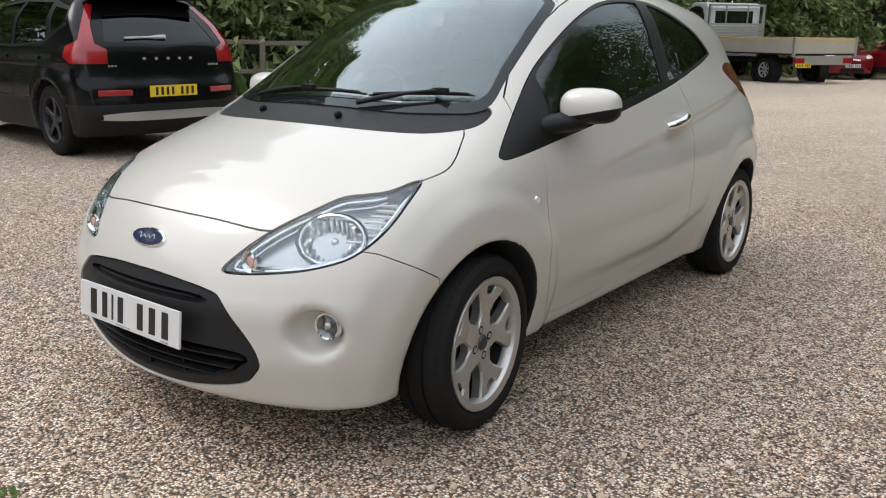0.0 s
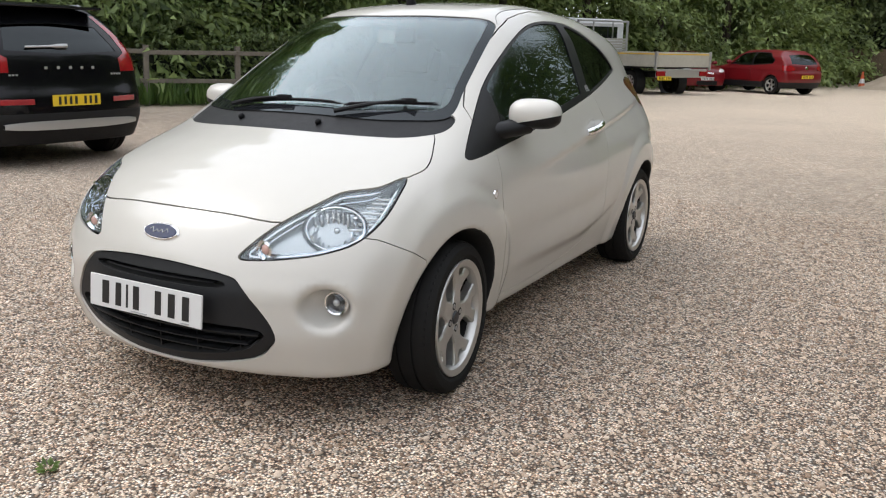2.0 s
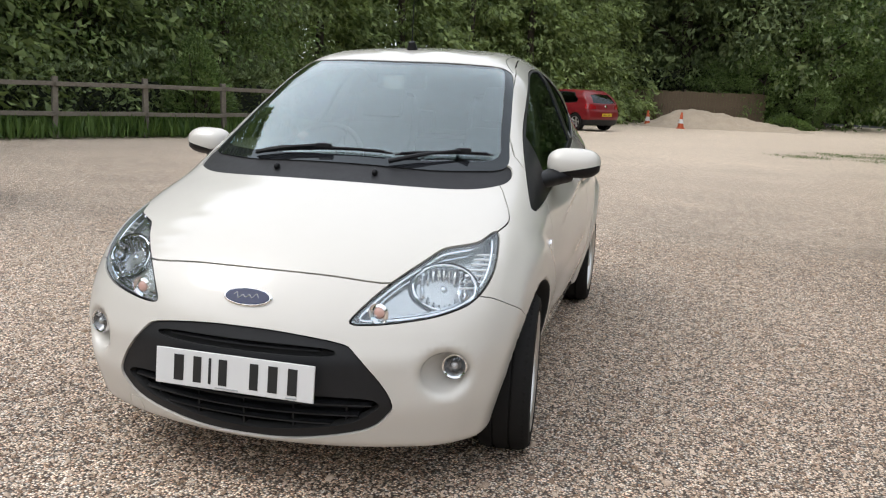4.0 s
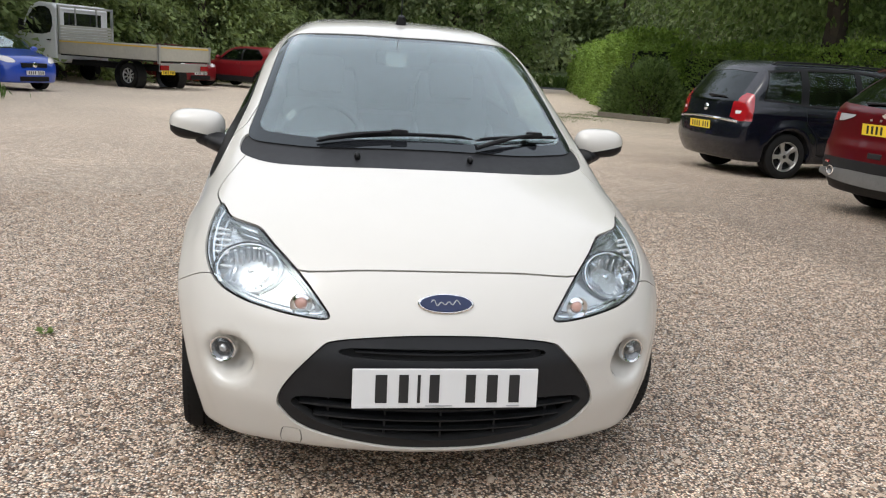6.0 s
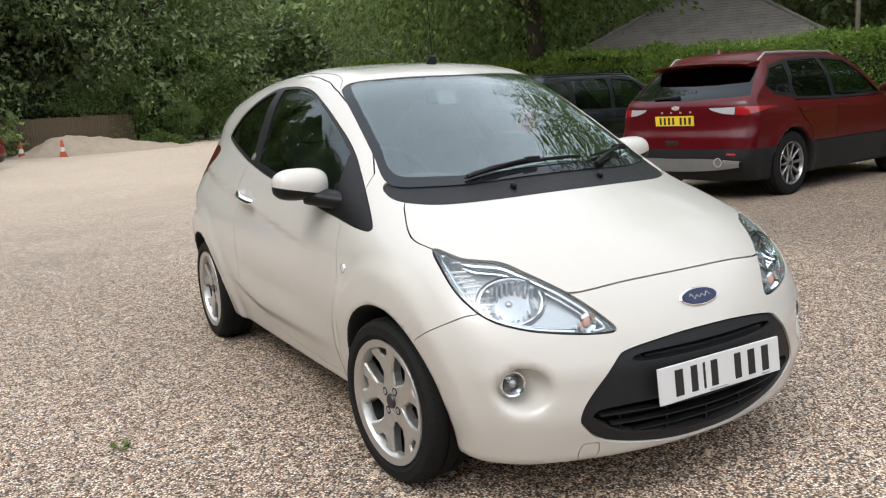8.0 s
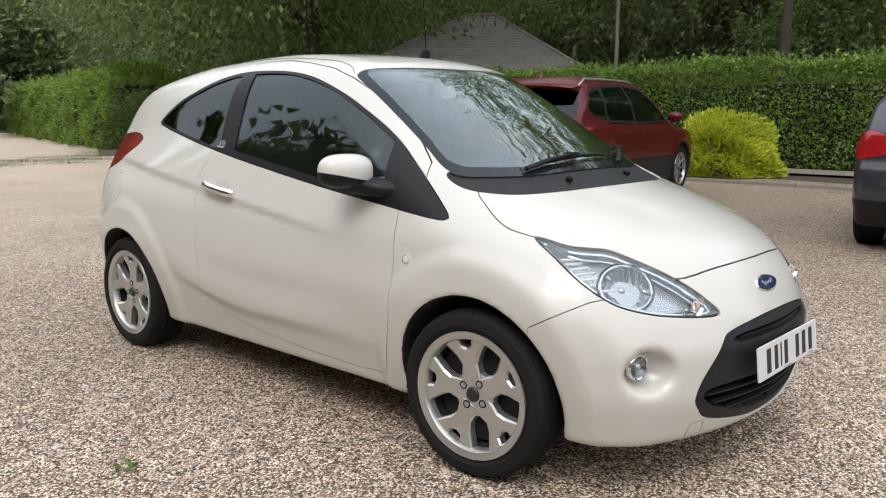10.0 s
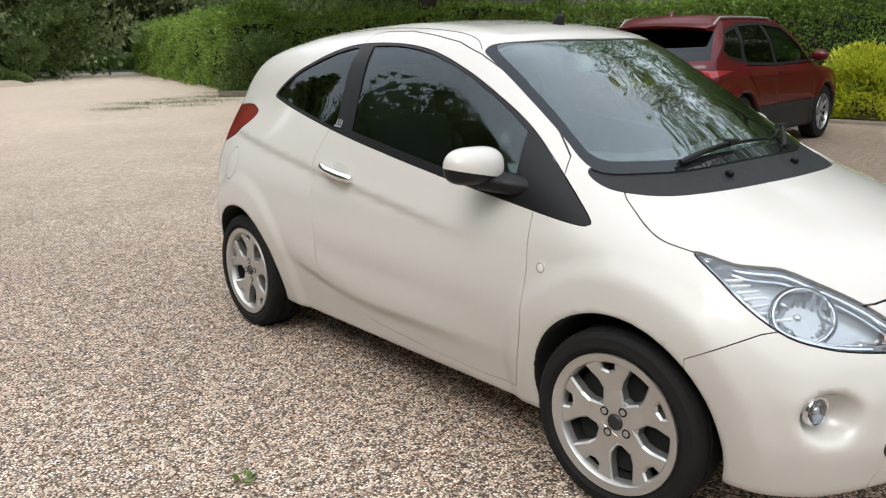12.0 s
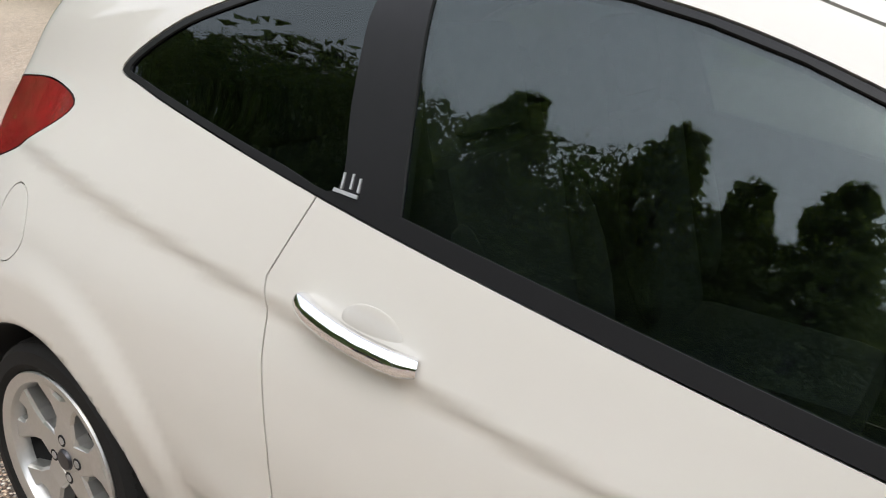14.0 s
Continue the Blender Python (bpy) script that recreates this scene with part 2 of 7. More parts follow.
AMBER = material("amber_bulb", (0.62, 0.38, 0.32), 0.2, coat=1.0)
PANE = glass("side_glass", (0.52, 0.58, 0.565), 1.3, edge=0.4)
TINTED = glass("quarter_glass", (0.22, 0.27, 0.26), 1.25, edge=0.45)
PRIVACY = glass("privacy_glass", (0.05, 0.055, 0.055), 1.0)
SCREEN = glass("windscreen_glass", (0.88, 0.94, 0.93), 1.85)
DARK_PANE = material("dark_window", (0.010, 0.012, 0.012), 0.03, spec=0.9)
SEAT_DARK = material("seat_cloth", (0.025, 0.025, 0.027), 0.9, bump=0.3, bump_scale=300)
IVORY = material("ivory_leather", (0.50, 0.50, 0.48), 0.6)
DASH = material("dashboard_plastic", (0.028, 0.034, 0.034), 0.6, bump=0.2, bump_scale=400)
GRAVEL = gravel_material("gravel")
WOOD = material("weathered_wood", (0.20, 0.175, 0.14), 0.85, vary=1.0, scale=3, second=(0.10, 0.085, 0.065), bump=0.6, bump_scale=60)
PANEL_WOOD = material("panel_wood", (0.19, 0.135, 0.085), 0.85, vary=1.0, scale=2, second=(0.10, 0.075, 0.05), bump=0.4, bump_scale=50)
BARK = material("bark", (0.085, 0.065, 0.05), 0.95, vary=1.0, scale=5, second=(0.035, 0.028, 0.022), bump=0.9, bump_scale=30)
LEAF_DARK = leaf_material("dark_leaves", (0.24, 0.30, 0.135), (0.03, 0.048, 0.024), 0.25)
LEAF_MID = leaf_material("green_leaves", (0.21, 0.30, 0.10), (0.03, 0.055, 0.02), 0.25)
LEAF_CONIFER = leaf_material("conifer_sprays", (0.33, 0.41, 0.16), (0.035, 0.055, 0.025), 0.25)
LEAF_HEDGE = leaf_material("hedge_leaves", (0.30, 0.44, 0.10), (0.025, 0.055, 0.014), 0.35)
LEAF_GOLD = leaf_material("golden_leaves", (0.62, 0.63, 0.07), (0.17, 0.25, 0.03))
GRASS = leaf_material("grass_blades", (0.12, 0.19, 0.05), (0.04, 0.08, 0.02))
ASPHALT = material("asphalt", (0.07, 0.07, 0.072), 0.9, vary=0.6, scale=1, bump=0.4, bump_scale=120)
SLATE = material("roof_slate", (0.36, 0.32, 0.30), 0.8, vary=1.0, scale=2.5, second=(0.17, 0.15, 0.14), bump=0.6, bump_scale=30)
RENDER_WALL = material("cream_wall", (0.55, 0.50, 0.40), 0.9, vary=0.5, scale=1)
STONE_KERB = material("kerb_stone", (0.24, 0.205, 0.165), 0.9, vary=0.9, scale=4, bump=0.4, bump_scale=60)
ORANGE = material("orange_plastic", (0.62, 0.11, 0.03), 0.5, vary=0.4, scale=6)
SAND = material("sandy_gravel", (0.50, 0.41, 0.31), 0.95, vary=1.0, scale=3, second=(0.34, 0.27, 0.20), bump=1.0, bump_scale=60)
BED_ALU = material("dropside_boards", (0.50, 0.48, 0.41), 0.6, vary=0.8, scale=1.2, second=(0.36, 0.34, 0.29), bump=0.15, bump_scale=20)
YELLOW_TAPE = material("yellow_tape", (0.70, 0.45, 0.04), 0.5)
SOIL = material("soil", (0.075, 0.055, 0.04), 0.95, vary=0.8, scale=3, bump=0.8, bump_scale=30)


# ---------- mesh helpers ----------
def link_mesh(name, verts, faces, mats, parent=None, label="", smooth=False, index=None):
    """One mesh object from points and faces."""
    me = bpy.data.meshes.new(name)
    me.from_pydata([tuple(v) for v in verts], [], [tuple(f) for f in faces])
    for m in mats if isinstance(mats, (list, tuple)) else [mats]:
        me.materials.append(m)
    if smooth:
        me.polygons.foreach_set("use_smooth", [True] * len(me.polygons))
    if index is not None:
        me.polygons.foreach_set("material_index", [int(i) for i in index])
    me.update()
    ob = new(name, me)
    ob.parent = parent
    return tagged(ob, label)


def part(name, bm, mats, parent=None, label="", smooth=False):
    """Links a bmesh as one mesh object under a thing or a part."""
    me = bpy.data.meshes.new(name)
    bm.to_mesh(me)
    bm.free()
    for m in mats if isinstance(mats, (list, tuple)) else [mats]:
        me.materials.append(m)
    if smooth:
        me.polygons.foreach_set("use_smooth", [True] * len(me.polygons))
        me.set_sharp_from_angle(angle=radians(35))
    ob = new(name, me)
    ob.parent = parent
    return tagged(ob, label)


def thing(name, m, label, category, group="", kind=""):
    ob = new(name)
    ob.matrix_world = m
    ob.empty_display_size = 0.1
    return tagged(ob, label, category, group, kind)


def box(bm, lo, hi, bevel=0.0, m=None):
    """A box between two corners, its edges bevelled."""
    c = [(a + b) / 2 for a, b in zip(lo, hi)]
    got = bmesh.ops.create_cube(bm, size=1, matrix=Matrix.Translation(c) @ Matrix.Diagonal([abs(b - a) for a, b in zip(lo, hi)] + [1]))["verts"]
    if bevel:
        edges = list({e for v in got for e in v.link_edges})
        got = bmesh.ops.bevel(bm, geom=edges, offset=bevel, segments=2, affect="EDGES", profile=0.6)["verts"] + [v for v in got if v.is_valid]
    if m is not None:
        bmesh.ops.transform(bm, matrix=m, verts=list({v for v in got if v.is_valid}))
    return bm


def boxed(lo, hi, bevel=0.0, m=None):
    return box(bmesh.new(), lo, hi, bevel, m)


def rod(bm, a, b, r, r2=None, n=10):
    """A round bar from a to b."""
    a, b = Vector(a), Vector(b)
    m = Matrix.Translation((a + b) / 2) @ (b - a).to_track_quat("Z", "Y").to_matrix().to_4x4()
    bmesh.ops.create_cone(bm, cap_ends=True, segments=n, radius1=r, radius2=r if r2 is None else r2, depth=(b - a).length, matrix=m)
    return bm


def ball(bm, c, r, scale=(1, 1, 1), seg=16):
    bmesh.ops.create_uvsphere(bm, u_segments=seg, v_segments=seg // 2, radius=r, matrix=Matrix.Translation(c) @ Matrix.Diagonal((*scale, 1)))
    return bm


def lathe(profile, n=48, axis="x", closed=False):
    """A turned body: (radius, height along the axis) pairs."""
    bm = bmesh.new()
    rings = []
    for k in range(n):
        a = 2 * math.pi * k / n
        c, s = math.cos(a), math.sin(a)
        rings.append([bm.verts.new({"x": (h, r * c, r * s), "y": (r * c, h, r * s), "z": (r * c, r * s, h)}[axis]) for r, h in profile])
    count = len(profile)
    for k in range(n):
        p, q = rings[k], rings[(k + 1) % n]
        for i in range(count if closed else count - 1):
            j = (i + 1) % count
            bm.faces.new((p[i], p[j], q[j], q[i]))
    bmesh.ops.remove_doubles(bm, verts=bm.verts, dist=1e-5)
    bmesh.ops.recalc_face_normals(bm, faces=bm.faces)
    return bm


def ring(points, per=6, closed=True):
    """A smooth curve through the points (Catmull-Rom)."""
    p = [np.array(q, float) for q in points]
    n, out = len(p), []
    for i in range(n if closed else n - 1):
        g = lambda k: p[k % n] if closed else p[min(max(k, 0), n - 1)]
        a, b, c, d = g(i - 1), g(i), g(i + 1), g(i + 2)
        for k in range(per):
            t = k / per
            out.append(0.5 * (2 * b + (c - a) * t + (2 * a - 5 * b + 4 * c - d) * t * t + (3 * b - a - 3 * c + d) * t ** 3))
    if not closed:
        out.append(p[-1])
    return out


def tube(points, r, n=8, ends=True):
    """A round tube along a curve."""
    pts = [Vector(tuple(p)) for p in points]
    bm, rows = bmesh.new(), []
    for i, p in enumerate(pts):
        d = (pts[min(i + 1, len(pts) - 1)] - pts[max(i - 1, 0)]).normalized()
        u = d.cross(Vector((0, 0, 1)) if abs(d.z) < 0.9 else Vector((1, 0, 0))).normalized()
        v = d.cross(u)
        rr = r[i] if isinstance(r, (list, tuple)) else r
        rows.append([bm.verts.new(p + rr * (math.cos(2 * math.pi * k / n) * u + math.sin(2 * math.pi * k / n) * v)) for k in range(n)])
    for a, b in zip(rows, rows[1:]):
        for k in range(n):
            bm.faces.new((a[k], a[(k + 1) % n], b[(k + 1) % n], b[k]))
    if ends:
        bm.faces.new(rows[0][::-1]), bm.faces.new(rows[-1])
    bmesh.ops.recalc_face_normals(bm, faces=bm.faces)
    return bm


def extruded(outline, lo, hi, axis="x", chamfer=0.0):
    """A flat outline pulled out along an axis, its front edge chamfered."""
    bm = bmesh.new()
    place = {"x": lambda a, b, h: (h, a, b), "y": lambda a, b, h: (a, h, b), "z": lambda a, b, h: (a, b, h)}[axis]
    pts = np.array([tuple(q)[:2] for q in outline])
    inner = shrink(pts, chamfer) if chamfer else pts
    sign = 1 if hi > lo else -1
    rows = [[bm.verts.new(place(a, b, lo)) for a, b in pts], [bm.verts.new(place(a, b, hi - sign * chamfer)) for a, b in pts]]
    if chamfer:
        rows.append([bm.verts.new(place(a, b, hi)) for a, b in inner])
    n = len(pts)
    for p, q in zip(rows, rows[1:]):
        for k in range(n):
            bm.faces.new((p[k], p[(k + 1) % n], q[(k + 1) % n], q[k]))
    bm.faces.new(rows[0]), bm.faces.new(rows[-1])
    bmesh.ops.recalc_face_normals(bm, faces=bm.faces)
    return bm


def shrink(pts, d):
    """The closed outline moved inwards by d."""
    pts = np.array(pts, float)
    area = np.sum(pts[:, 0] * np.roll(pts[:, 1], -1) - pts[:, 1] * np.roll(pts[:, 0], -1))
    e = np.roll(pts, -1, 0) - np.roll(pts, 1, 0)
    e /= np.maximum(np.linalg.norm(e, axis=1, keepdims=True), 1e-9)
    nrm = np.stack((-e[:, 1], e[:, 0]), 1) * (1 if area > 0 else -1)
    return pts + nrm * d


# ---------- shaped car skins ----------
def curve(pts):
    """A smooth curve through (s, value) pairs that never overshoots."""
    xs, ys = np.array(pts, float).T
    h, d = np.diff(xs), np.diff(ys) / np.diff(xs)
    m = np.zeros(len(xs))
    m[0], m[-1] = d[0], d[-1]
    for i in range(1, len(xs) - 1):
        if d[i - 1] * d[i] > 0:
            a, b = 2 * h[i] + h[i - 1], h[i] + 2 * h[i - 1]
            m[i] = (a + b) / (a / d[i - 1] + b / d[i])
    def value(s):
        s = np.asarray(s, float)
        i = np.clip(np.searchsorted(xs, s) - 1, 0, len(h) - 1)
        t = (s - xs[i]) / h[i]
        inner = ((1 + 2 * t) * (1 - t) ** 2 * ys[i] + t * (1 - t) ** 2 * h[i] * m[i] + t * t * (3 - 2 * t) * ys[i + 1] + t * t * (t - 1) * h[i] * m[i + 1])
        return np.where(s < xs[0], ys[0] + m[0] * (s - xs[0]), np.where(s > xs[-1], ys[-1] + m[-1] * (s - xs[-1]), inner))
    return value
def smax(a, b, r):
    """The larger of two fields, with the corner rounded over r."""
    h = np.maximum(r - np.abs(a - b), 0)
    return np.maximum(a, b) + h * h / (4 * r)
def step(a, b, v):
    t = np.clip((v - a) / (b - a), 0, 1)
    return t * t * (3 - 2 * t)



def slope(f, p, e=2e-3):
    """The unit gradient of a field, and its length, at many points."""
    g = np.stack([(f(*(p + d).T) - f(*(p - d).T)) / (2 * e) for d in np.eye(3) * e], 1)
    n = np.linalg.norm(g, axis=1, keepdims=True)
    return g / np.maximum(n, 1e-6), n[:, 0]


def settle(f, p, turns=4, most=0.02):
    for _ in range(turns):
        g, n = slope(f, p)
        p = p - g * np.clip(f(*p.T) / np.maximum(n, 0.3), -most, most)[:, None]
    return p


def solid(f, lo, hi, h):
    """A closed mesh of the field's zero surface, a point in each grid cell that it crosses."""
    ax = [np.arange(a, b + h, h) for a, b in zip(lo, hi)]
    F = f(*np.meshgrid(*ax, indexing="ij"))
    ins = F < 0
    c = np.zeros(tuple(s - 1 for s in F.shape), int)
    for i in (0, 1):
        for j in (0, 1):
            for k in (0, 1):
                c += ins[i:ins.shape[0] - 1 + i, j:ins.shape[1] - 1 + j, k:ins.shape[2] - 1 + k]
    live = (c > 0) & (c < 8)
    idx = -np.ones(c.shape, int)
    idx[live] = np.arange(live.sum())
    cells = np.argwhere(live)
    p = np.stack([ax[i][cells[:, i]] + h / 2 for i in range(3)], 1)
    p = settle(f, p, 5, h * 0.6)
    quads = []
    for a in range(3):
        b, d = (a + 1) % 3, (a + 2) % 3
        sl0, sl1 = [slice(None)] * 3, [slice(None)] * 3
        sl0[a], sl1[a] = slice(0, -1), slice(1, None)
        i0, i1 = ins[tuple(sl0)], ins[tuple(sl1)]
        e = np.argwhere(i0 != i1)
        e = e[(e[:, b] > 0) & (e[:, d] > 0) & (e[:, b] < F.shape[b] - 1) & (e[:, d] < F.shape[d] - 1)]
        def cell(db, dd):
            q = e.copy()
            q[:, b] += db
            q[:, d] += dd
            return idx[tuple(q.T)]
        q = np.stack([cell(-1, -1), cell(0, -1), cell(0, 0), cell(-1, 0)], 1)
        flip = ~i0[tuple(e.T)]
        q[flip] = q[flip][:, ::-1]
        quads.append(q)
    me = bpy.data.meshes.new("solid")
    me.from_pydata(p.tolist(), [], np.concatenate(quads).tolist())
    return me


def prism(points, d, near, far):
    """An outline of points in space, pulled along d from near to far."""
    p, d = np.array(points, float), np.array(d, float)
    d = d / np.linalg.norm(d)
    area = np.zeros(3)
    for a, b in zip(p, np.roll(p, -1, 0)):
        area += np.cross(a, b)
    if area @ d < 0:
        p = p[::-1]
    n = len(p)
    me = bpy.data.meshes.new("prism")
    me.from_pydata((p + d * near).tolist() + (p + d * far).tolist(), [], [list(range(n))[::-1], list(range(n, 2 * n))] + [[i, (i + 1) % n, n + (i + 1) % n, n + i] for i in range(n)])
    return me


lab = bpy.data.scenes.new("lab")


def combine(a, b, how):
    """Boolean of two closed meshes, worked out aside from the scene."""
    oa, ob = bpy.data.objects.new("a", a), bpy.data.objects.new("b", b)
    lab.collection.objects.link(oa), lab.collection.objects.link(ob)
    mod = oa.modifiers.new("cut", "BOOLEAN")
    mod.operation, mod.object, mod.solver = how, ob, "MANIFOLD"
    lab.view_layers[0].update()
    got = bpy.data.meshes.new_from_object(oa.evaluated_get(lab.view_layers[0].depsgraph))
    bpy.data.objects.remove(oa), bpy.data.objects.remove(ob)
    return got


class Skin:
    """A car's closed skin, from which panels and panes are cut."""

    def __init__(self, f, lo, hi, h, shell=None):
        self.f, self.rest, self.shell = f, solid(f, lo, hi, h), shell or f

    def take(self, points, d, near=-0.15, far=0.3, gap=0.0, source=None):
        """Cuts the outline out of the skin (or of another cut) and returns the piece and what is left."""
        p, d = np.array(points, float), np.array(d, float)
        d = d / np.linalg.norm(d)
        u = np.cross(d, (0, 0, 1) if abs(d[2]) < 0.9 else (0, 1, 0))
        u /= np.linalg.norm(u)
        v = np.cross(d, u)
        def moved(g):
            if not g:
                return p
            flat = np.stack((p @ u, p @ v), 1)
            change = shrink(flat, g) - flat
            return p + change[:, :1] * u + change[:, 1:] * v
        src = source or self.rest
        piece = combine(src, prism(moved(gap / 2), d, near, far), "INTERSECT")
        left = combine(src, prism(moved(-gap / 2), d, near, far), "DIFFERENCE")
        if source is None:
            self.rest = left
        return piece, left

    def sheet(self, name, me, mats, parent, thick=0.02, sink=0.0, label="", keep=0.006):
        """The outer faces of a cut, given thickness inwards."""
        n = len(me.vertices)
        co = np.empty(n * 3)
        me.vertices.foreach_get("co", co)
        co = co.reshape(-1, 3)
        if not n:
            return None
        val = np.abs(self.f(*co.T))
        g, _ = slope(self.f, co)
        fn = np.empty(len(me.polygons) * 3)
        me.polygons.foreach_get("normal", fn)
        fn = fn.reshape(-1, 3)
        faces = []
        for poly in me.polygons:
            vs = list(poly.vertices)
            if val[vs].max() < keep and fn[poly.index] @ g[vs].mean(0) > 0.25:
                faces.append(vs)
        used = sorted({v for f in faces for v in f})
        if not used:
            return None
        at = {v: i for i, v in enumerate(used)}
        p = settle(self.f, co[used], 2, 0.004)
        nr, _ = slope(self.f, p)
        faces = [[at[v] for v in f] for f in faces]
        k = len(p)
        edges = {}
        for f in faces:
            for a, b in zip(f, f[1:] + f[:1]):
                edges[(a, b)] = edges.get((a, b), 0) + 1
        rim = [(a, b) for a, b in edges if (b, a) not in edges]
        outer, inner = p - nr * sink, p - nr * (sink + thick)
        deep = self.shell(*p.T) < -0.012
        tops = [1 if len(mats) > 1 and deep[f].sum() * 2 > len(f) else 0 for f in faces] if isinstance(mats, (list, tuple)) else []
        allf = faces + [[k + v for v in f[::-1]] for f in faces] + [[b, a, k + a, k + b] for a, b in rim]
        ob = link_mesh(name, np.concatenate((outer, inner)), allf, mats, parent, label, True, tops + [1 if len(mats) > 1 else 0] * len(faces) + [0 if mats[0] is PAINT or len(mats) < 2 else 1] * len(rim) if isinstance(mats, (list, tuple)) else None)
        mesh = ob.data
        normals = []
        for poly in mesh.polygons:
            if poly.index < len(faces):
                normals += [tuple(nr[v]) for v in poly.vertices]
            elif poly.index < 2 * len(faces):
                normals += [tuple(-nr[v - k]) for v in poly.vertices]
            else:
                normals += [tuple(poly.normal)] * len(poly.vertices)
        mesh.normals_split_custom_set(normals)
        return ob


def mirrored(points):
    return [(-p[0], *p[1:]) for p in points]


def side(points, s, x=0.7):
    """An outline in the side view (along, up), on the side s."""
    return [(s * x, a, b) for a, b in points]


# ---------- wheels ----------
def spoke_outline(r0, r1, w0, w1, fork, tip):
    """Half of a forked spoke, mirrored: a stem that splits in two before the rim."""
    half = [(r0, w0), (r0 + 0.42 * (r1 - r0), w1), (r0 + 0.58 * (r1 - r0), w1 * 1.4), (r1, fork + tip), (r1, fork - tip), (r0 + 0.80 * (r1 - r0), w1 * 0.6), (r0 + 0.76 * (r1 - r0), 0.0)]
    return [(a, b) for a, b in half] + [(a, -b) for a, b in half[-2::-1]]


def wheel(parent, place, s, radius=0.286, rim_r=0.215, width=0.185, spokes=5, alloy=None, forked=True, turn=0.3, dark_face=False):
    """A road wheel: tyre with tread blocks, rim, spokes, hub cap and bolts. Its outer face looks towards s."""
    alloy = alloy or ALLOY
    wh = link_mesh("wheel", *empty_core(width, rim_r), LINER, parent)
    wh.matrix_basis = place @ pose(0, 0, 0, 0, 0, 0 if s > 0 else 180) @ pose(0, 0, 0, math.degrees(turn))
    h = width / 2
    R, r = radius, rim_r
    prof = [(r - 0.004, h - 0.02), (r + 0.004, h - 0.006), (r + 0.3 * (R - r), h + 0.004), (r + 0.7 * (R - r), h + 0.001), (R - 0.008, h - 0.014), (R - 0.001, h - 0.034), (R - 0.001, h * 0.36), (R - 0.009, h * 0.35), (R - 0.009, h * 0.27), (R, h * 0.26), (R, -h * 0.26), (R - 0.009, -h * 0.27), (R - 0.009, -h * 0.35), (R - 0.001, -h * 0.36), (R - 0.001, -h + 0.034), (R - 0.008, -h + 0.014), (r + 0.5 * (R - r), -h), (r, -h + 0.01)]
    part("tyre", lathe(prof, 72), RUBBER, wh, "black road tyre", True)
    if forked:
        tread = bmesh.new()
        for k in range(66):
            a = 2 * math.pi * k / 66
            for sg in (1, -1):
                box(tread, (sg * (h - 0.012), -0.0035, R - 0.006), (sg * (h - 0.046), 0.0085, R - 0.0075), m=pose(0, 0, 0, math.degrees(a)) @ pose(0, 0, 0, 0, 0, sg * 12))
        tagged(part("tread", tread, RUBBER, wh), kind="stuff")
    part("rim", lathe([(r + 0.003, h - 0.004), (r + 0.001, h + 0.001), (r - 0.006, h), *(((r - 0.022, h - 0.005), (r - 0.027, h - 0.012), (r - 0.030, h - 0.042)) if forked else ((r - 0.012, h - 0.012), (r - 0.016, h - 0.03), (r - 0.02, h - 0.042)))], 64), alloy, wh, "silver alloy rim" if alloy is ALLOY else "", True)
    part("barrel", lathe([(r - 0.02, h - 0.04), (r - 0.03, h - 0.09), (r - 0.03, -h + 0.02), (r - 0.012, -h + 0.01)], 40), LINER, wh, "", True)
    hub = h - 0.018
    bm = bmesh.new()
    for k in range(spokes):
        if forked:
            out = spoke_outline(0.030, r - 0.018, 0.042, 0.032, 0.0675, 0.0375)
        else:
            wd = min(1.0, 5.0 / spokes)
            out = [(0.03, 0.030 * wd), (r * 0.55, 0.026 * wd), (r - 0.006, 0.040 * wd), (r - 0.006, -0.040 * wd), (r * 0.55, -0.026 * wd), (0.03, -0.030 * wd)]
        a = 2 * math.pi * k / spokes
        inner = shrink(out, 0.007)
        dish = lambda q: hub - 0.012 + 0.016 * (q / r) ** 2 + (0.006 if q < 0.08 else 0)
        rows = []
        for pts, dx in ((out, -0.035), (out, -0.006), (inner, 0.0)):
            rows.append([bm.verts.new((dish(math.hypot(p, q)) + dx, p * math.cos(a) - q * math.sin(a), p * math.sin(a) + q * math.cos(a))) for p, q in pts])
        n = len(out)
        for p, q in zip(rows, rows[1:]):
            for i in range(n):
                bm.faces.new((p[i], p[(i + 1) % n], q[(i + 1) % n], q[i]))
        bm.faces.new(rows[-1])
    bmesh.ops.recalc_face_normals(bm, faces=bm.faces)
    part("spokes", bm, alloy, wh, "forked silver alloy spokes" if forked else "")
    part("hub_disc", lathe([(0, hub - 0.006), (0.036, hub - 0.006), (0.068, hub - 0.009), (0.076, hub - 0.014), (0.078, hub - 0.04)], 40), alloy, wh, "", True)
    part("hub_cap", lathe([(0, hub + 0.002), (0.022, hub + 0.001), (0.026, hub - 0.004), (0.027, hub - 0.01)], 24), DARK_ALLOY, wh, "dark round hub cap", True)
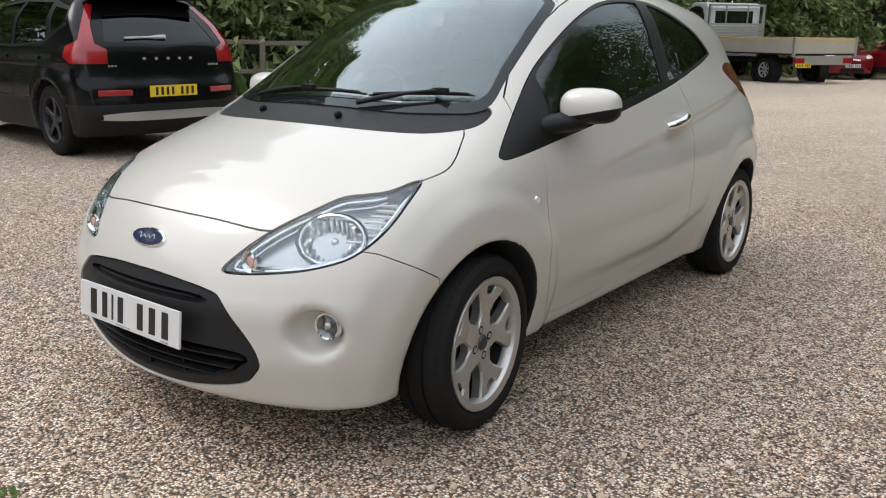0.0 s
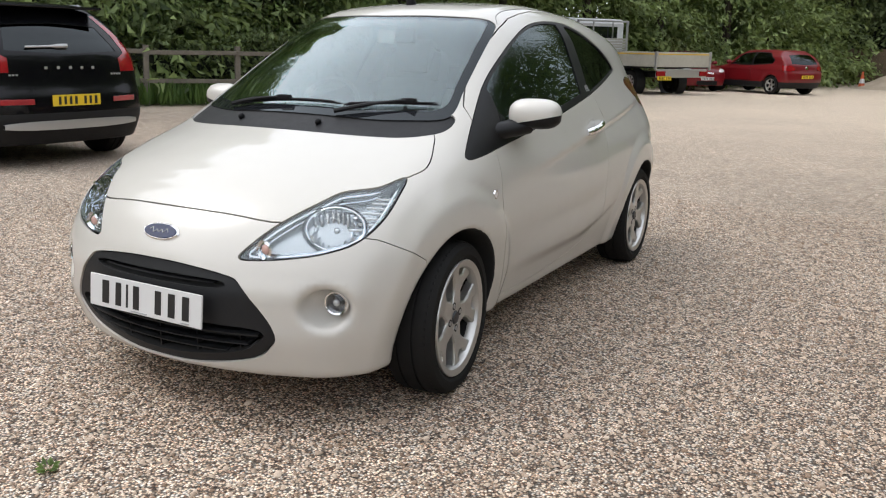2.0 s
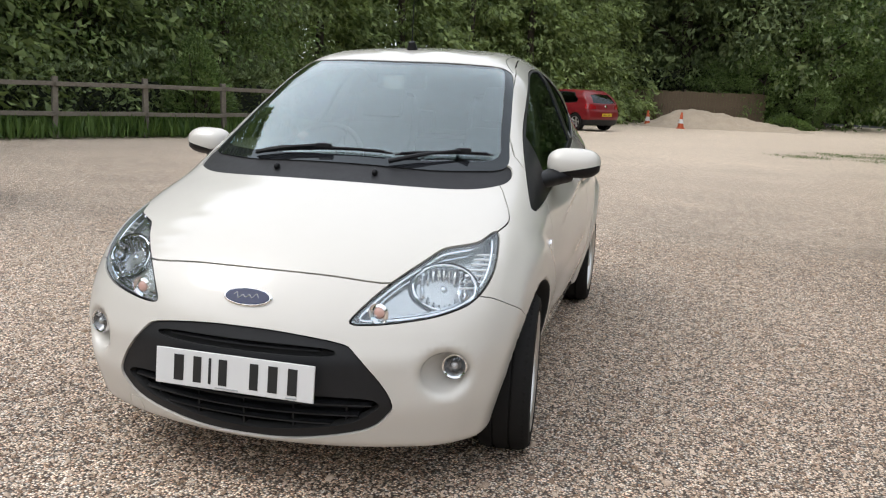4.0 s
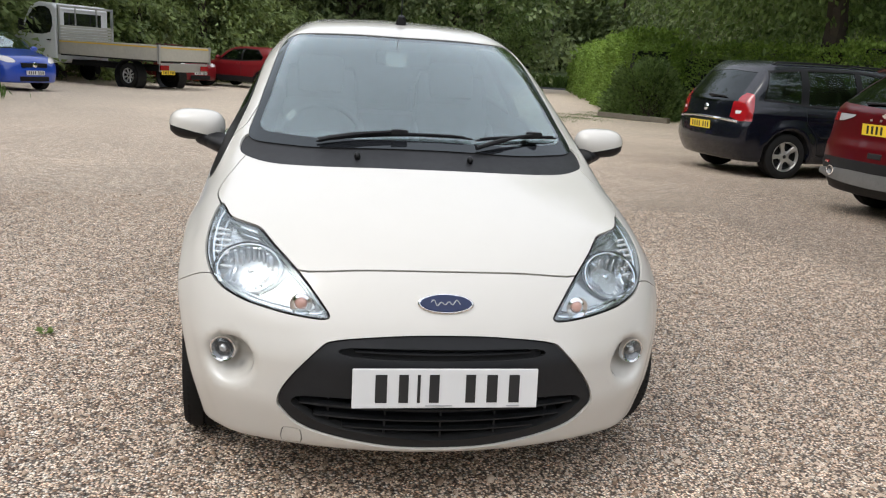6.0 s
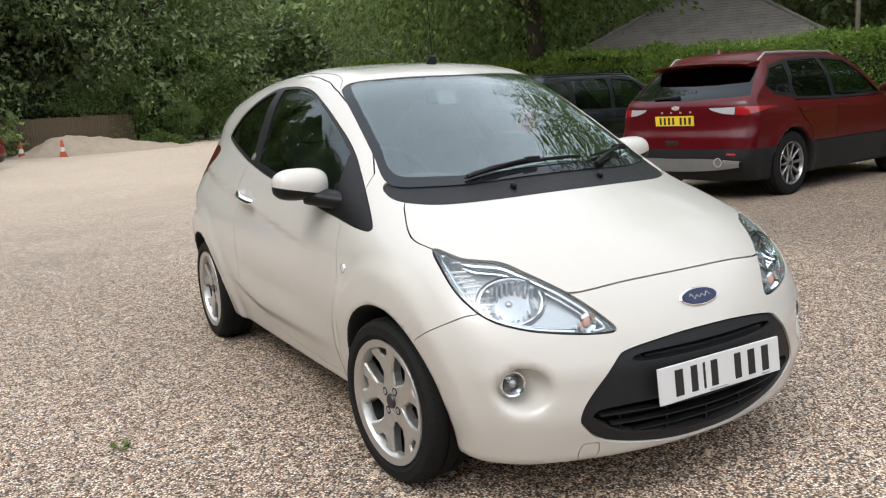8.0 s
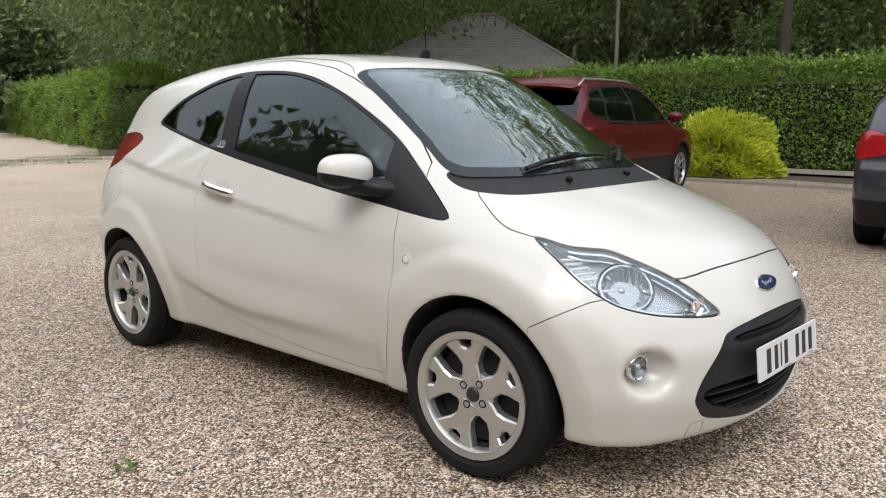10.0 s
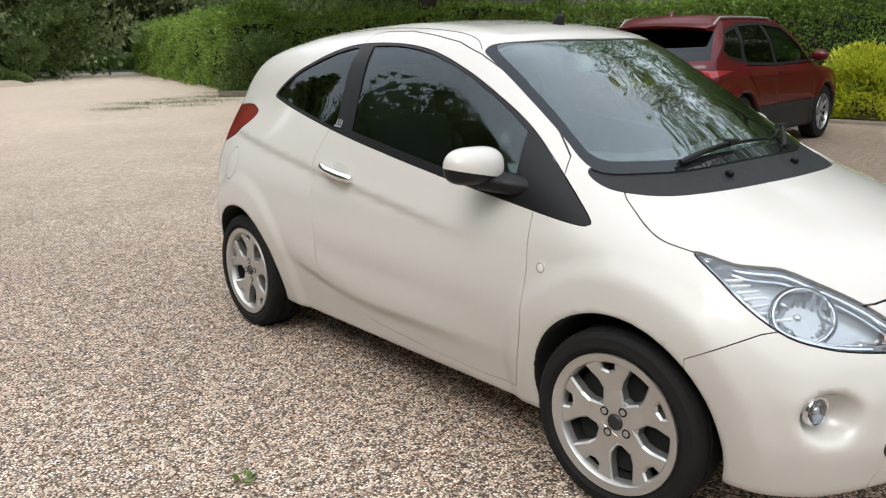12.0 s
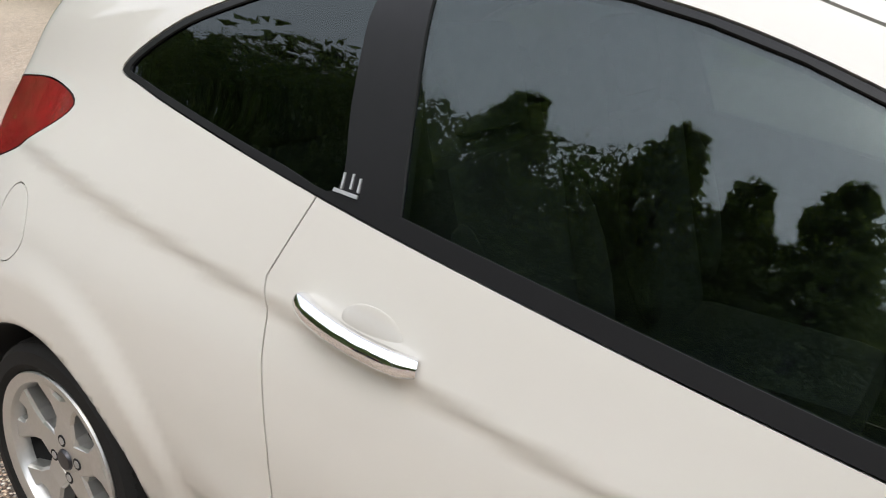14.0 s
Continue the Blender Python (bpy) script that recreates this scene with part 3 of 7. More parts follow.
    if forked:
        for k in range(4):
            a = 2 * math.pi * k / 4 + 0.5
            part("bolt_hole", rod(bmesh.new(), (hub - 0.02, 0.046 * math.cos(a), 0.046 * math.sin(a)), (hub - 0.0048, 0.046 * math.cos(a), 0.046 * math.sin(a)), 0.0145, n=16), LINER, wh)
            nut = rod(bmesh.new(), (hub - 0.012, 0.046 * math.cos(a), 0.046 * math.sin(a)), (hub - 0.0035, 0.046 * math.cos(a), 0.046 * math.sin(a)), 0.0105, 0.009, 12)
            part("wheel_bolt", nut, SATIN, wh)
    return wh


def empty_core(width, r):
    """The dark inside of a wheel: a shallow drum."""
    n, v, f = 24, [], []
    for x in (-width * 0.45, 0.02):
        v += [(x, r * 0.8 * math.cos(2 * math.pi * k / n), r * 0.8 * math.sin(2 * math.pi * k / n)) for k in range(n)]
    f = [tuple(range(n)), tuple(range(n, 2 * n))] + [(k, (k + 1) % n, n + (k + 1) % n, n + k) for k in range(n)]
    return v, f


def plate(parent, place, mat, bars, label, w=0.52, h=0.111):
    """A number plate with its writing as plain bars. Faces -y."""
    pl = part("number_plate", boxed((-w / 2, 0, -h / 2), (w / 2, 0.008, h / 2), 0.003), mat, parent, label)
    pl.matrix_basis = place
    x = -w * 0.40
    for i, b in enumerate(bars):
        if b:
            part("character_bar", boxed((x + b * 0.2, -0.0015, -0.0395), (x + b * 0.8, 0.001, 0.0395)), PLATE_INK, pl)
        x += (b or 0.03) + 0.013
    return pl


# ---------- the white hatchback ----------
KA_TOP = curve([(-0.75, 0.63), (-0.6, 0.74), (-0.45, 0.812), (-0.25, 0.89), (-0.03, 0.965), (0.12, 1.04), (0.45, 1.236), (0.72, 1.385), (0.82, 1.422), (1.0, 1.452), (1.4, 1.475), (1.9, 1.452), (2.3, 1.40), (2.62, 1.33), (2.8, 1.28)])
KA_NOSE = curve([(0.10, -0.60), (0.17, -0.665), (0.25, -0.70), (0.36, -0.728), (0.46, -0.728), (0.55, -0.70), (0.64, -0.655), (0.72, -0.60), (0.8, -0.52), (1.0, -0.2)])
KA_TAIL = curve([(0.15, 2.78), (0.3, 2.87), (0.45, 2.89), (0.65, 2.88), (0.9, 2.84), (1.0, 2.82), (1.3, 2.68), (1.5, 2.55)])
KA_WIDE = curve([(-0.7, 0.72), (-0.4, 0.755), (0.0, 0.787), (0.5, 0.80), (1.2, 0.81), (2.0, 0.815), (2.4, 0.80), (2.7, 0.75), (2.9, 0.69)])
KA_SECT = curve([(0.15, 0.88), (0.25, 0.915), (0.4, 0.965), (0.6, 1.0), (0.75, 0.985), (0.88, 0.935), (0.98, 0.89), (1.15, 0.795), (1.3, 0.70), (1.42, 0.60), (1.55, 0.46)])


def ka_shell(x, y, z):
    ax = np.abs(x)
    w = KA_WIDE(y) * KA_SECT(z)
    w = w * (1 - 0.10 * step(1.3, 2.7, y) * step(0.8, 1.15, z))
    d = np.minimum(np.hypot(y, z - 0.29), np.hypot(y - 2.3, z - 0.29))
    w = w + 0.017 * step(0.50, 0.425, d) * step(0.95, 0.72, z)
    over = z - (0.683 + 0.115 * y)
    w = w + 0.015 * (step(-0.030, 0.010, over) - 0.5 * step(-0.25, 0.012, over)) * step(0.45, 1.1, y) * step(2.75, 2.3, y)
    ridge = 0.385 + 0.10 * step(1.25, 1.95, y)
    w = w + 0.015 * step(ridge + 0.14, ridge + 0.008, z) * step(ridge - 0.07, ridge - 0.006, z) * step(0.36, 1.0, y) * step(2.0, 1.62, y)
    hood = (z - KA_TOP(y - 0.33 * ax * ax) + 0.10 * ax * ax) * 0.87
    front = KA_NOSE(z) + 0.40 * ax ** 2 + 0.25 * ax ** 6 - y
    rear = y - KA_TAIL(z) + 0.18 * ax ** 2 + 0.5 * ax ** 6
    f = smax(smax(smax(ax - w, hood, 0.13), front, 0.10), rear, 0.09)
    f = smax(f, 0.185 - z, 0.03)
    fog = np.sqrt(((ax - 0.61) / 1.1) ** 2 + ((y + 0.57) / 1.2) ** 2 + ((z - 0.44) / 0.9) ** 2)
    return smax(f, 0.072 - fog, 0.032)


def ka_field(x, y, z):
    d = np.minimum(np.hypot(y, z - 0.29), np.hypot(y - 2.3, z - 0.29))
    return smax(ka_shell(x, y, z), np.minimum(0.326 - d, np.abs(x) - 0.5), 0.016)


def hatchback():
    car = thing("hatchback_car", pose(0, 0, 0), "pearl white three-door city car parked on the gravel", "car")
    skin = Skin(ka_field, (-0.92, -0.86, 0.12), (0.92, 3.0, 1.56), 0.018)
    paint = [PAINT, LINER]
    # black wheel wells
    for s in (1, -1):
        for y in (0.0, 2.3):
            disc = [(y + 0.333 * math.cos(a), 0.29 + 0.333 * math.sin(a)) for a in np.linspace(0, 2 * math.pi, 72, endpoint=False)]
            well, _ = skin.take(side(disc, s), (s, 0, 0), -0.25, 0.3)
            skin.sheet("wheel_well", well, LINER, car, 0.004, 0.0, "black wheel well", 0.02)
    # windscreen with its black band
    ws = ring([(0.0, 0.035, 1.0), (0.3, 0.065, 1.0), (0.50, 0.145, 1.0), (0.607, 0.235, 1.0), (0.585, 0.40, 1.0), (0.552, 0.60, 1.1), (0.515, 0.80, 1.3), (0.478, 0.855, 1.3), (0.36, 0.79, 1.3), (0.0, 0.725, 1.3)] +
              mirrored([(0.36, 0.79, 1.3), (0.478, 0.855, 1.3), (0.515, 0.80, 1.3), (0.552, 0.60, 1.1), (0.585, 0.40, 1.0), (0.607, 0.235, 1.0), (0.50, 0.145, 1.0), (0.3, 0.065, 1.0)]), 5)
    ws = [(p[0], p[1], 1.2) for p in ws]
    band, _ = skin.take(ws, (0, 0, 1), -0.6, 0.6)
    mid = np.array([0, 0.46, 1.2])
    pane = [tuple(mid + (np.array(p) - mid) * (0.935, 0.925, 1) + np.array((0, 0.006, 0))) for p in ws]
    pane = [(a, b + 0.010 * float(step(0.42, 0.12, b - 0.33 * a * a)), c) for a, b, c in pane]
    pane_me, band = skin.take(pane, (0, 0, 1), -0.6, 0.6, source=band)
    frame_ob = skin.sheet("windscreen_surround", band, [FRIT, LINER], car, 0.012, 0.003, "black windscreen band")
    pane_ob = skin.sheet("windscreen", pane_me, SCREEN, car, 0.005, 0.003, "large clear windscreen")
    pane_ob.visible_shadow = False
    # black cowl below the windscreen
    cowl = ring([(0.0, 0.05), (0.3, 0.08), (0.50, 0.16), (0.614, 0.25), (0.636, 0.19), (0.60, 0.105), (0.48, 0.005), (0.27, -0.07), (0.0, -0.10)] + [(-a, b) for a, b in ((0.27, -0.07), (0.48, 0.005), (0.60, 0.105), (0.636, 0.19), (0.614, 0.25), (0.50, 0.16), (0.3, 0.08))], 5)
    cowl_me, _ = skin.take([(p[0], p[1], 1.0) for p in cowl], (0, 0, 1), -0.3, 0.3)
    skin.sheet("scuttle_panel", cowl_me, [DARK_TRIM, LINER], car, 0.02, 0.008, "black plastic scuttle panel")
    # side windows: black surround, door glass, quarter glass
    dlo = ring([(2.225, 1.155), (2.10, 1.245), (1.957, 1.303), (1.786, 1.357), (1.603, 1.383), (1.32, 1.380), (1.078, 1.347), (0.839, 1.276), (0.632, 1.185), (0.486, 1.107), (0.347, 1.012), (0.165, 0.878), (0.15, 0.852), (0.20, 0.850), (0.372, 0.870), (0.816, 0.924), (1.463, 1.015), (1.919, 1.087), (2.15, 1.128)], 5)
    door_glass = [(1.435, 1.040), (1.517, 1.374), (1.42, 1.3755), (1.32, 1.372), (1.20, 1.360), (1.085, 1.339), (0.96, 1.307), (0.845, 1.268), (0.74, 1.224), (0.638, 1.177), (0.495, 1.100), (0.47, 0.98), (0.468, 0.912), (0.80, 0.952)]
    quarter = ring([(2.20, 1.158), (2.09, 1.235), (1.957, 1.289), (1.786, 1.342), (1.622, 1.366), (1.615, 1.30), (1.59, 1.17), (1.565, 1.052), (1.70, 1.066), (1.919, 1.100), (2.14, 1.138)], 4)
    for s in (1, -1):
        d = (s, 0, 0)
        sur, _ = skin.take(side(dlo, s), d, -0.4, 0.4, 0.003)
        gl, sur = skin.take(side(door_glass, s), d, -0.4, 0.4, source=sur)
        qu, sur = skin.take(side(quarter, s), d, -0.4, 0.4, source=sur)
        skin.sheet("window_surround", sur, [BLACK_TRIM, LINER], car, 0.025, 0.001, "satin black window surround")
        for nm, me in (("door_window", gl), ("quarter_window", qu)):
            got = skin.sheet(nm, me, PANE if nm == "door_window" else TINTED, car, 0.004, 0.006, "dark tinted side glass")
            got.visible_shadow = False
    # headlamps
    for s in (1, -1):
        rim = [(0.666, -0.170, 0.820), (0.625, -0.265, 0.796), (0.58, -0.312, 0.788), (0.531, -0.357, 0.780), (0.488, -0.427, 0.750), (0.412, -0.535, 0.692), (0.350, -0.612, 0.627), (0.328, -0.641, 0.588), (0.40, -0.617, 0.584), (0.50, -0.573, 0.596), (0.58, -0.522, 0.611), (0.653, -0.452, 0.642), (0.690, -0.360, 0.700), (0.690, -0.260, 0.768)]
        rim = ring([(s * a, b, c) for a, b, c in rim], 4)
        d = (s * 0.62, -0.62, 0.48)
        lens, _ = skin.take(rim, d, -0.16, 0.2, 0.005)
        lamp = skin.sheet("headlamp", lens, [REFLECTOR, REFLECTOR], car, 0.01, 0.054, "clear headlamp with silver reflector")
        glass_ob = skin.sheet("lens", lens, CLEAR_LENS, lamp, 0.004, 0.002, "clear lamp lens")
        glass_ob.visible_shadow = False
        _, bez = skin.take(rim, d, -0.2, 0.25, -0.011, lens)
        skin.sheet("bezel", bez, [BLACK_TRIM, REFLECTOR], lamp, 0.054, 0.004)
        seat = settle(ka_field, np.array([(s * 0.572, -0.462, 0.70)]), 5)
        nrm = slope(ka_field, seat)[0][0]
        face = (Vector(nrm) + Vector((0, -0.35, -0.1))).normalized()
        seat = Vector(seat[0]) - Vector(nrm) * 0.034
        def bowl(name, c, r, depth, mat, squash=1.0):
            bm = lathe([(r, 0.0), (r * 1.12, -0.004), (r * 1.12, -0.012), (r, -0.004), (r * 0.85, -depth * 0.5), (r * 0.5, -depth * 0.85), (0.002, -depth)], 40, "z")
            ob = part(name, bm, mat, lamp, "", True)
            ob.matrix_basis = Matrix.Translation(c) @ face.to_track_quat("Z", "Y").to_matrix().to_4x4() @ Matrix.Diagonal((1, squash, 1, 1))
            return ob
        turn_to = Matrix.Translation(seat) @ face.to_track_quat("Z", "Y").to_matrix().to_4x4()
        bowl("main_reflector", seat, 0.092, 0.05, LAMP_CHROME, 0.74)
        for nm, r, t, mat in (("reflector_rim", 0.098, 0.0045, CHROME), ("reflector_shadow_ring", 0.108, 0.003, LAMP_DARK)):
            oval = [(r * math.cos(a), 0.74 * r * math.sin(a), 0.002) for a in np.linspace(0, 2 * math.pi, 40)]
            part(nm, tube(oval, t, 8, False), mat, lamp, "", True).matrix_basis = turn_to
        for k in range(9):
            x = -0.068 + 0.017 * k
            h = 0.74 * math.sqrt(0.084 ** 2 - x * x)
            z = -0.044 + 0.030 * (x / 0.068) ** 2
            flute = part("flute", tube([(x, h * t, z + 0.034 * t * t) for t in np.linspace(-1, 1, 9)], 0.0065, 6), LAMP_CHROME, lamp, "", True)
            flute.matrix_basis = turn_to
        part("bulb_cap", ball(bmesh.new(), tuple(seat - face * 0.026), 0.013, (1, 1, 1), 16), LAMP_CHROME, lamp, "", True)
        mid = np.mean(np.array(rim), 0)
        for nm, k, dip, t, mat in (("inner_edge", 0.90, 0.020, 0.0045, CHROME), ("inner_step", 0.80, 0.038, 0.004, LAMP_CHROME)):
            loop = settle(ka_field, mid + (np.array(rim) - mid) * k, 5)
            loop = loop - slope(ka_field, loop)[0] * dip
            part(nm, tube(list(loop) + [loop[0]], t, 6, False), mat, lamp, "", True)
        ind = part("indicator_bulb", ball(bmesh.new(), (s * 0.402, -0.594, 0.617), 0.019, (1, 0.6, 1)), AMBER, lamp, "pale amber indicator bulb", True)
        part("lamp_ring", lathe([(0.019, 0), (0.028, 0.004), (0.032, -0.004)], 24, "y"), CHROME, lamp, "", True).matrix_basis = Matrix.Translation((s * 0.402, -0.602, 0.617))
        for k in range(7):
            ends = settle(ka_field, np.array([(s * (0.688 - 0.002 * k), -0.262 - 0.024 * k, 0.775 - 0.014 * k), (s * (0.630 - 0.006 * k), -0.305 - 0.018 * k, 0.772 - 0.019 * k)]), 5)
            ends = ends - slope(ka_field, ends)[0] * 0.022
            part("lamp_rib", rod(bmesh.new(), tuple(ends[0]), tuple(ends[1]), 0.0042, n=6), WHITE_LENS, lamp)
    # grille insert and lower intake
    gr = ring([(-0.462, 0.352), (-0.428, 0.418), (-0.352, 0.505), (-0.302, 0.532), (-0.141, 0.552), (0.0, 0.557), (0.141, 0.552), (0.302, 0.532), (0.352, 0.505), (0.428, 0.418), (0.462, 0.352), (0.448, 0.312), (0.375, 0.256), (0.17, 0.215), (0.0, 0.208), (-0.17, 0.215), (-0.375, 0.256), (-0.448, 0.312)], 4)
    ins, _ = skin.take([(p[0], -0.7, p[1]) for p in gr], (0, -1, 0), -0.35, 0.2, 0.003)
    low = ring([(-0.425, 0.350), (-0.35, 0.368), (0.0, 0.372), (0.35, 0.368), (0.425, 0.350), (0.40, 0.315), (0.30, 0.268), (0.0, 0.235), (-0.30, 0.268), (-0.40, 0.315)], 4)
    slot = ring([(-0.27, 0.516), (0.0, 0.522), (0.27, 0.516), (0.262, 0.492), (0.0, 0.490), (-0.262, 0.492)], 4)
    deep, ins = skin.take([(p[0], -0.7, p[1]) for p in low], (0, -1, 0), -0.35, 0.2, source=ins)
    deep2, ins = skin.take([(p[0], -0.7, p[1]) for p in slot], (0, -1, 0), -0.35, 0.2, source=ins)
    grille = skin.sheet("grille", ins, [DARK_TRIM, LINER], car, 0.03, 0.006, "black trapezoid plastic grille")
    skin.sheet("intake_back", deep, LINER, grille, 0.01, 0.055)
    skin.sheet("slot_back", deep2, LINER, grille, 0.01, 0.03)
    def across(z, w, dy, dz, sink, name, mat=DARK_TRIM):
        """A bar that follows the nose's curve at one height."""
        bm, rows = bmesh.new(), []
        for i in range(25):
            x = -w + 2 * w * i / 24
            p = settle(ka_field, np.array([[x, float(KA_NOSE(z)) + 0.40 * x * x, z]]), 4)[0]
            y = p[1] + sink
            rows.append([bm.verts.new((x, y + a, z + b)) for a, b in ((0, -dz * 0.3), (0, dz * 0.3), (dy * 0.3, dz), (dy, dz), (dy, -dz), (dy * 0.3, -dz))])
        for a, b in zip(rows, rows[1:]):
            for k in range(6):
                bm.faces.new((a[k], a[(k + 1) % 6], b[(k + 1) % 6], b[k]))
        bm.faces.new(rows[0]), bm.faces.new(rows[-1][::-1])
        bmesh.ops.recalc_face_normals(bm, faces=bm.faces)
        return part(name, bm, mat, grille)
    across(0.340, 0.40, 0.05, 0.008, 0.014, "grille_bar")
    across(0.305, 0.36, 0.05, 0.007, 0.014, "grille_bar")
    across(0.272, 0.28, 0.05, 0.007, 0.014, "grille_bar")
    across(0.503, 0.25, 0.03, 0.004, 0.014, "grille_bar")
    for k in range(-2, 3):
        x = k * 0.16
        y = float(KA_NOSE(0.3)) + 0.42 * x * x
        part("grille_rib", boxed((x - 0.003, y + 0.032, 0.245 + 0.35 * x * x), (x + 0.003, y + 0.07, 0.362), 0.001), DARK_TRIM, grille)
    # bonnet
    bon = ring([(0.0, -0.586, 0), (0.22, -0.570, 0), (0.425, -0.526, 0), (0.50, -0.425, 0), (0.552, -0.356, 0), (0.630, -0.276, 0), (0.668, -0.155, 0), (0.682, -0.060, 0), (0.646, 0.045, 0), (0.592, 0.120, 0), (0.48, 0.02, 0), (0.27, -0.055, 0), (0.0, -0.085, 0)] +
               mirrored([(0.27, -0.055, 0), (0.48, 0.02, 0), (0.592, 0.120, 0), (0.646, 0.045, 0), (0.682, -0.060, 0), (0.668, -0.155, 0), (0.630, -0.276, 0), (0.552, -0.356, 0), (0.50, -0.425, 0), (0.425, -0.526, 0), (0.22, -0.570, 0)]), 4)
    bm_, _ = skin.take([(p[0], p[1], 0.8) for p in bon], (0, 0, 1), -0.18, 0.4, 0.0045)
    skin.sheet("bonnet", bm_, paint, car, 0.012, 0.0, "smooth pearl white bonnet")
    tow = ring([(-0.448, 0.205), (-0.448, 0.245), (-0.437, 0.254), (-0.405, 0.254), (-0.396, 0.245), (-0.396, 0.205)], 3)
    tf, _ = skin.take([(p[0], -0.7, p[1]) for p in tow], (0, -1, 0), -0.35, 0.2, 0.003)
    skin.sheet("tow_flap", tf, paint, car, 0.008, 0.0, "small square towing eye flap", 0.014)
    # bumper: everything ahead of the seam from lamp to wheel arch
    for s in (1, -1):
        d = (s, 0, 0)
        front = [(0.36, 0.873), (0.345, 0.70), (0.36, 0.50), (0.415, 0.30), (0.43, 0.252), (0.60, 0.240), (0.90, 0.248), (1.25, 0.275), (1.46, 0.315), (1.58, 0.42), (1.602, 0.635), (1.635, 0.787), (1.655, 0.903), (1.60, 1.035), (1.62, 1.30), (1.60, 1.418), (1.52, 1.430), (1.35, 1.430), (1.18, 1.412), (1.00, 1.384), (0.85, 1.340), (0.70, 1.279), (0.58, 1.217), (0.46, 1.145), (0.32, 1.030), (0.30, 0.98), (0.30, 0.865)]
        door, _ = skin.take(side(front, s), d, -0.4, 0.4, 0.0035)
        skin.sheet("door", door, paint, car, 0.02, 0.0, "pearl white front door")
        seam = [(-0.95, 0.10), (-0.95, 0.76), (-0.50, 0.76), (-0.45, 0.66), (-0.40, 0.648), (-0.235, 0.556), (-0.20, 0.10)]
        bump, _ = skin.take(side(seam, s), d, -0.7, 0.4, 0.0035)
        skin.sheet("bumper_half", bump, paint, car, 0.015, 0.0, "pearl white front bumper", 0.014)
        flap = ring([(2.36, 0.80), (2.39, 0.87), (2.44, 0.892), (2.475, 0.86), (2.475, 0.79), (2.44, 0.74), (2.39, 0.75)], 4)
        fl, _ = skin.take(side(flap, s), d, -0.4, 0.4, 0.003) if s < 0 else (None, None)
        if s < 0:
            skin.sheet("fuel_flap", fl, paint, car, 0.01, 0.0, "round fuel flap")
        tl = ring([(s * 0.66, 2.37, 1.062), (s * 0.63, 2.47, 1.095), (s * 0.60, 2.60, 1.09), (s * 0.55, 2.74, 1.05), (s * 0.58, 2.78, 0.95), (s * 0.64, 2.70, 0.88), (s * 0.68, 2.58, 0.918), (s * 0.675, 2.46, 0.985)], 5)
        la, _ = skin.take(tl, (s * 0.8, 0.6, 0.1), -0.2, 0.3, 0.004)
        skin.sheet("tail_lamp", la, [DEEP_RED_LENS, LINER], car, 0.02, 0.0, "dark red tail lamp")
    rg = ring([(-0.5, 1.02), (-0.42, 1.26), (0.0, 1.29), (0.42, 1.26), (0.5, 1.02), (0.0, 0.99)], 4)
    hg, _ = skin.take([(p[0], 2.75, p[1]) for p in rg], (0, 1, 0), -0.4, 0.4)
    skin.sheet("rear_window", hg, [DARK_PANE, LINER], car, 0.006, 0.002)
    skin.sheet("body_shell", skin.rest, paint, car, 0.012, 0.0, "pearl white body shell", 0.014)
    # roof ditches above the doors
    for s in (1, -1):
        pts = ring([(s * 0.498, 0.865, 1.36), (s * 0.455, 0.95, 1.405), (s * 0.425, 1.15, 1.432), (s * 0.405, 1.6, 1.44), (s * 0.39, 2.1, 1.41), (s * 0.37, 2.5, 1.35)], 8, False)
        pts = settle(ka_field, np.array(pts), 4)
        part("roof_ditch", tube(pts, 0.0016, 6), BLACK_TRIM, car, "thin black roof ditch strip")
    # under-tray, floor and inner wings
    part("underbody", boxed((-0.50, -0.45, 0.20), (0.50, 2.6, 0.25), 0.02), LINER, car)
    part("engine_bay", boxed((-0.48, -0.45, 0.24), (0.48, 0.10, 0.62), 0.04), LINER, car)
    part("bulkhead", boxed((-0.66, 0.36, 0.24), (0.66, 0.42, 0.86), 0.02), LINER, car)
    part("boot_box", boxed((-0.49, 1.95, 0.24), (0.49, 2.7, 0.86), 0.03), LINER, car)
    for s in (1, -1):
        for y in (0.0, 2.3):
            wheel(car, pose(s * 0.703, y, 0.285, 0, 0, 0 if y else 5), s, turn=0.9 + y + s * 0.4)
    # mirrors
    for s in (1, -1):
        bm = bmesh.new()
        ball(bm, (0, 0, 0), 1.0, (0.117, 0.080, 0.078), 28)
        for v in bm.verts:
            v.co.y = v.co.y if v.co.y < 0 else v.co.y * 0.7
            v.co.x *= 1.0 + 0.5 * v.co.z
            v.co.x = math.copysign(abs(v.co.x) ** 0.66 * 0.117 ** 0.34, v.co.x)
            v.co.z = math.copysign(abs(v.co.z) ** 0.78 * 0.078 ** 0.22, v.co.z)
        low = bm.copy()
        for v in low.verts:
            v.co.z *= 0.8 if v.co.z < -0.03 else 1.0
        cut = bmesh.ops.bisect_plane(bm, geom=bm.verts[:] + bm.edges[:] + bm.faces[:], plane_co=(0, 0, -0.018), plane_no=(-0.22 * s, 0, 1), clear_inner=True)
        cut = bmesh.ops.bisect_plane(low, geom=low.verts[:] + low.edges[:] + low.faces[:], plane_co=(0, 0, -0.018), plane_no=(-0.22 * s, 0, 1), clear_outer=True)
        mir = part("door_mirror", low, BLACK_TRIM, car, "door mirror with black lower half", True)
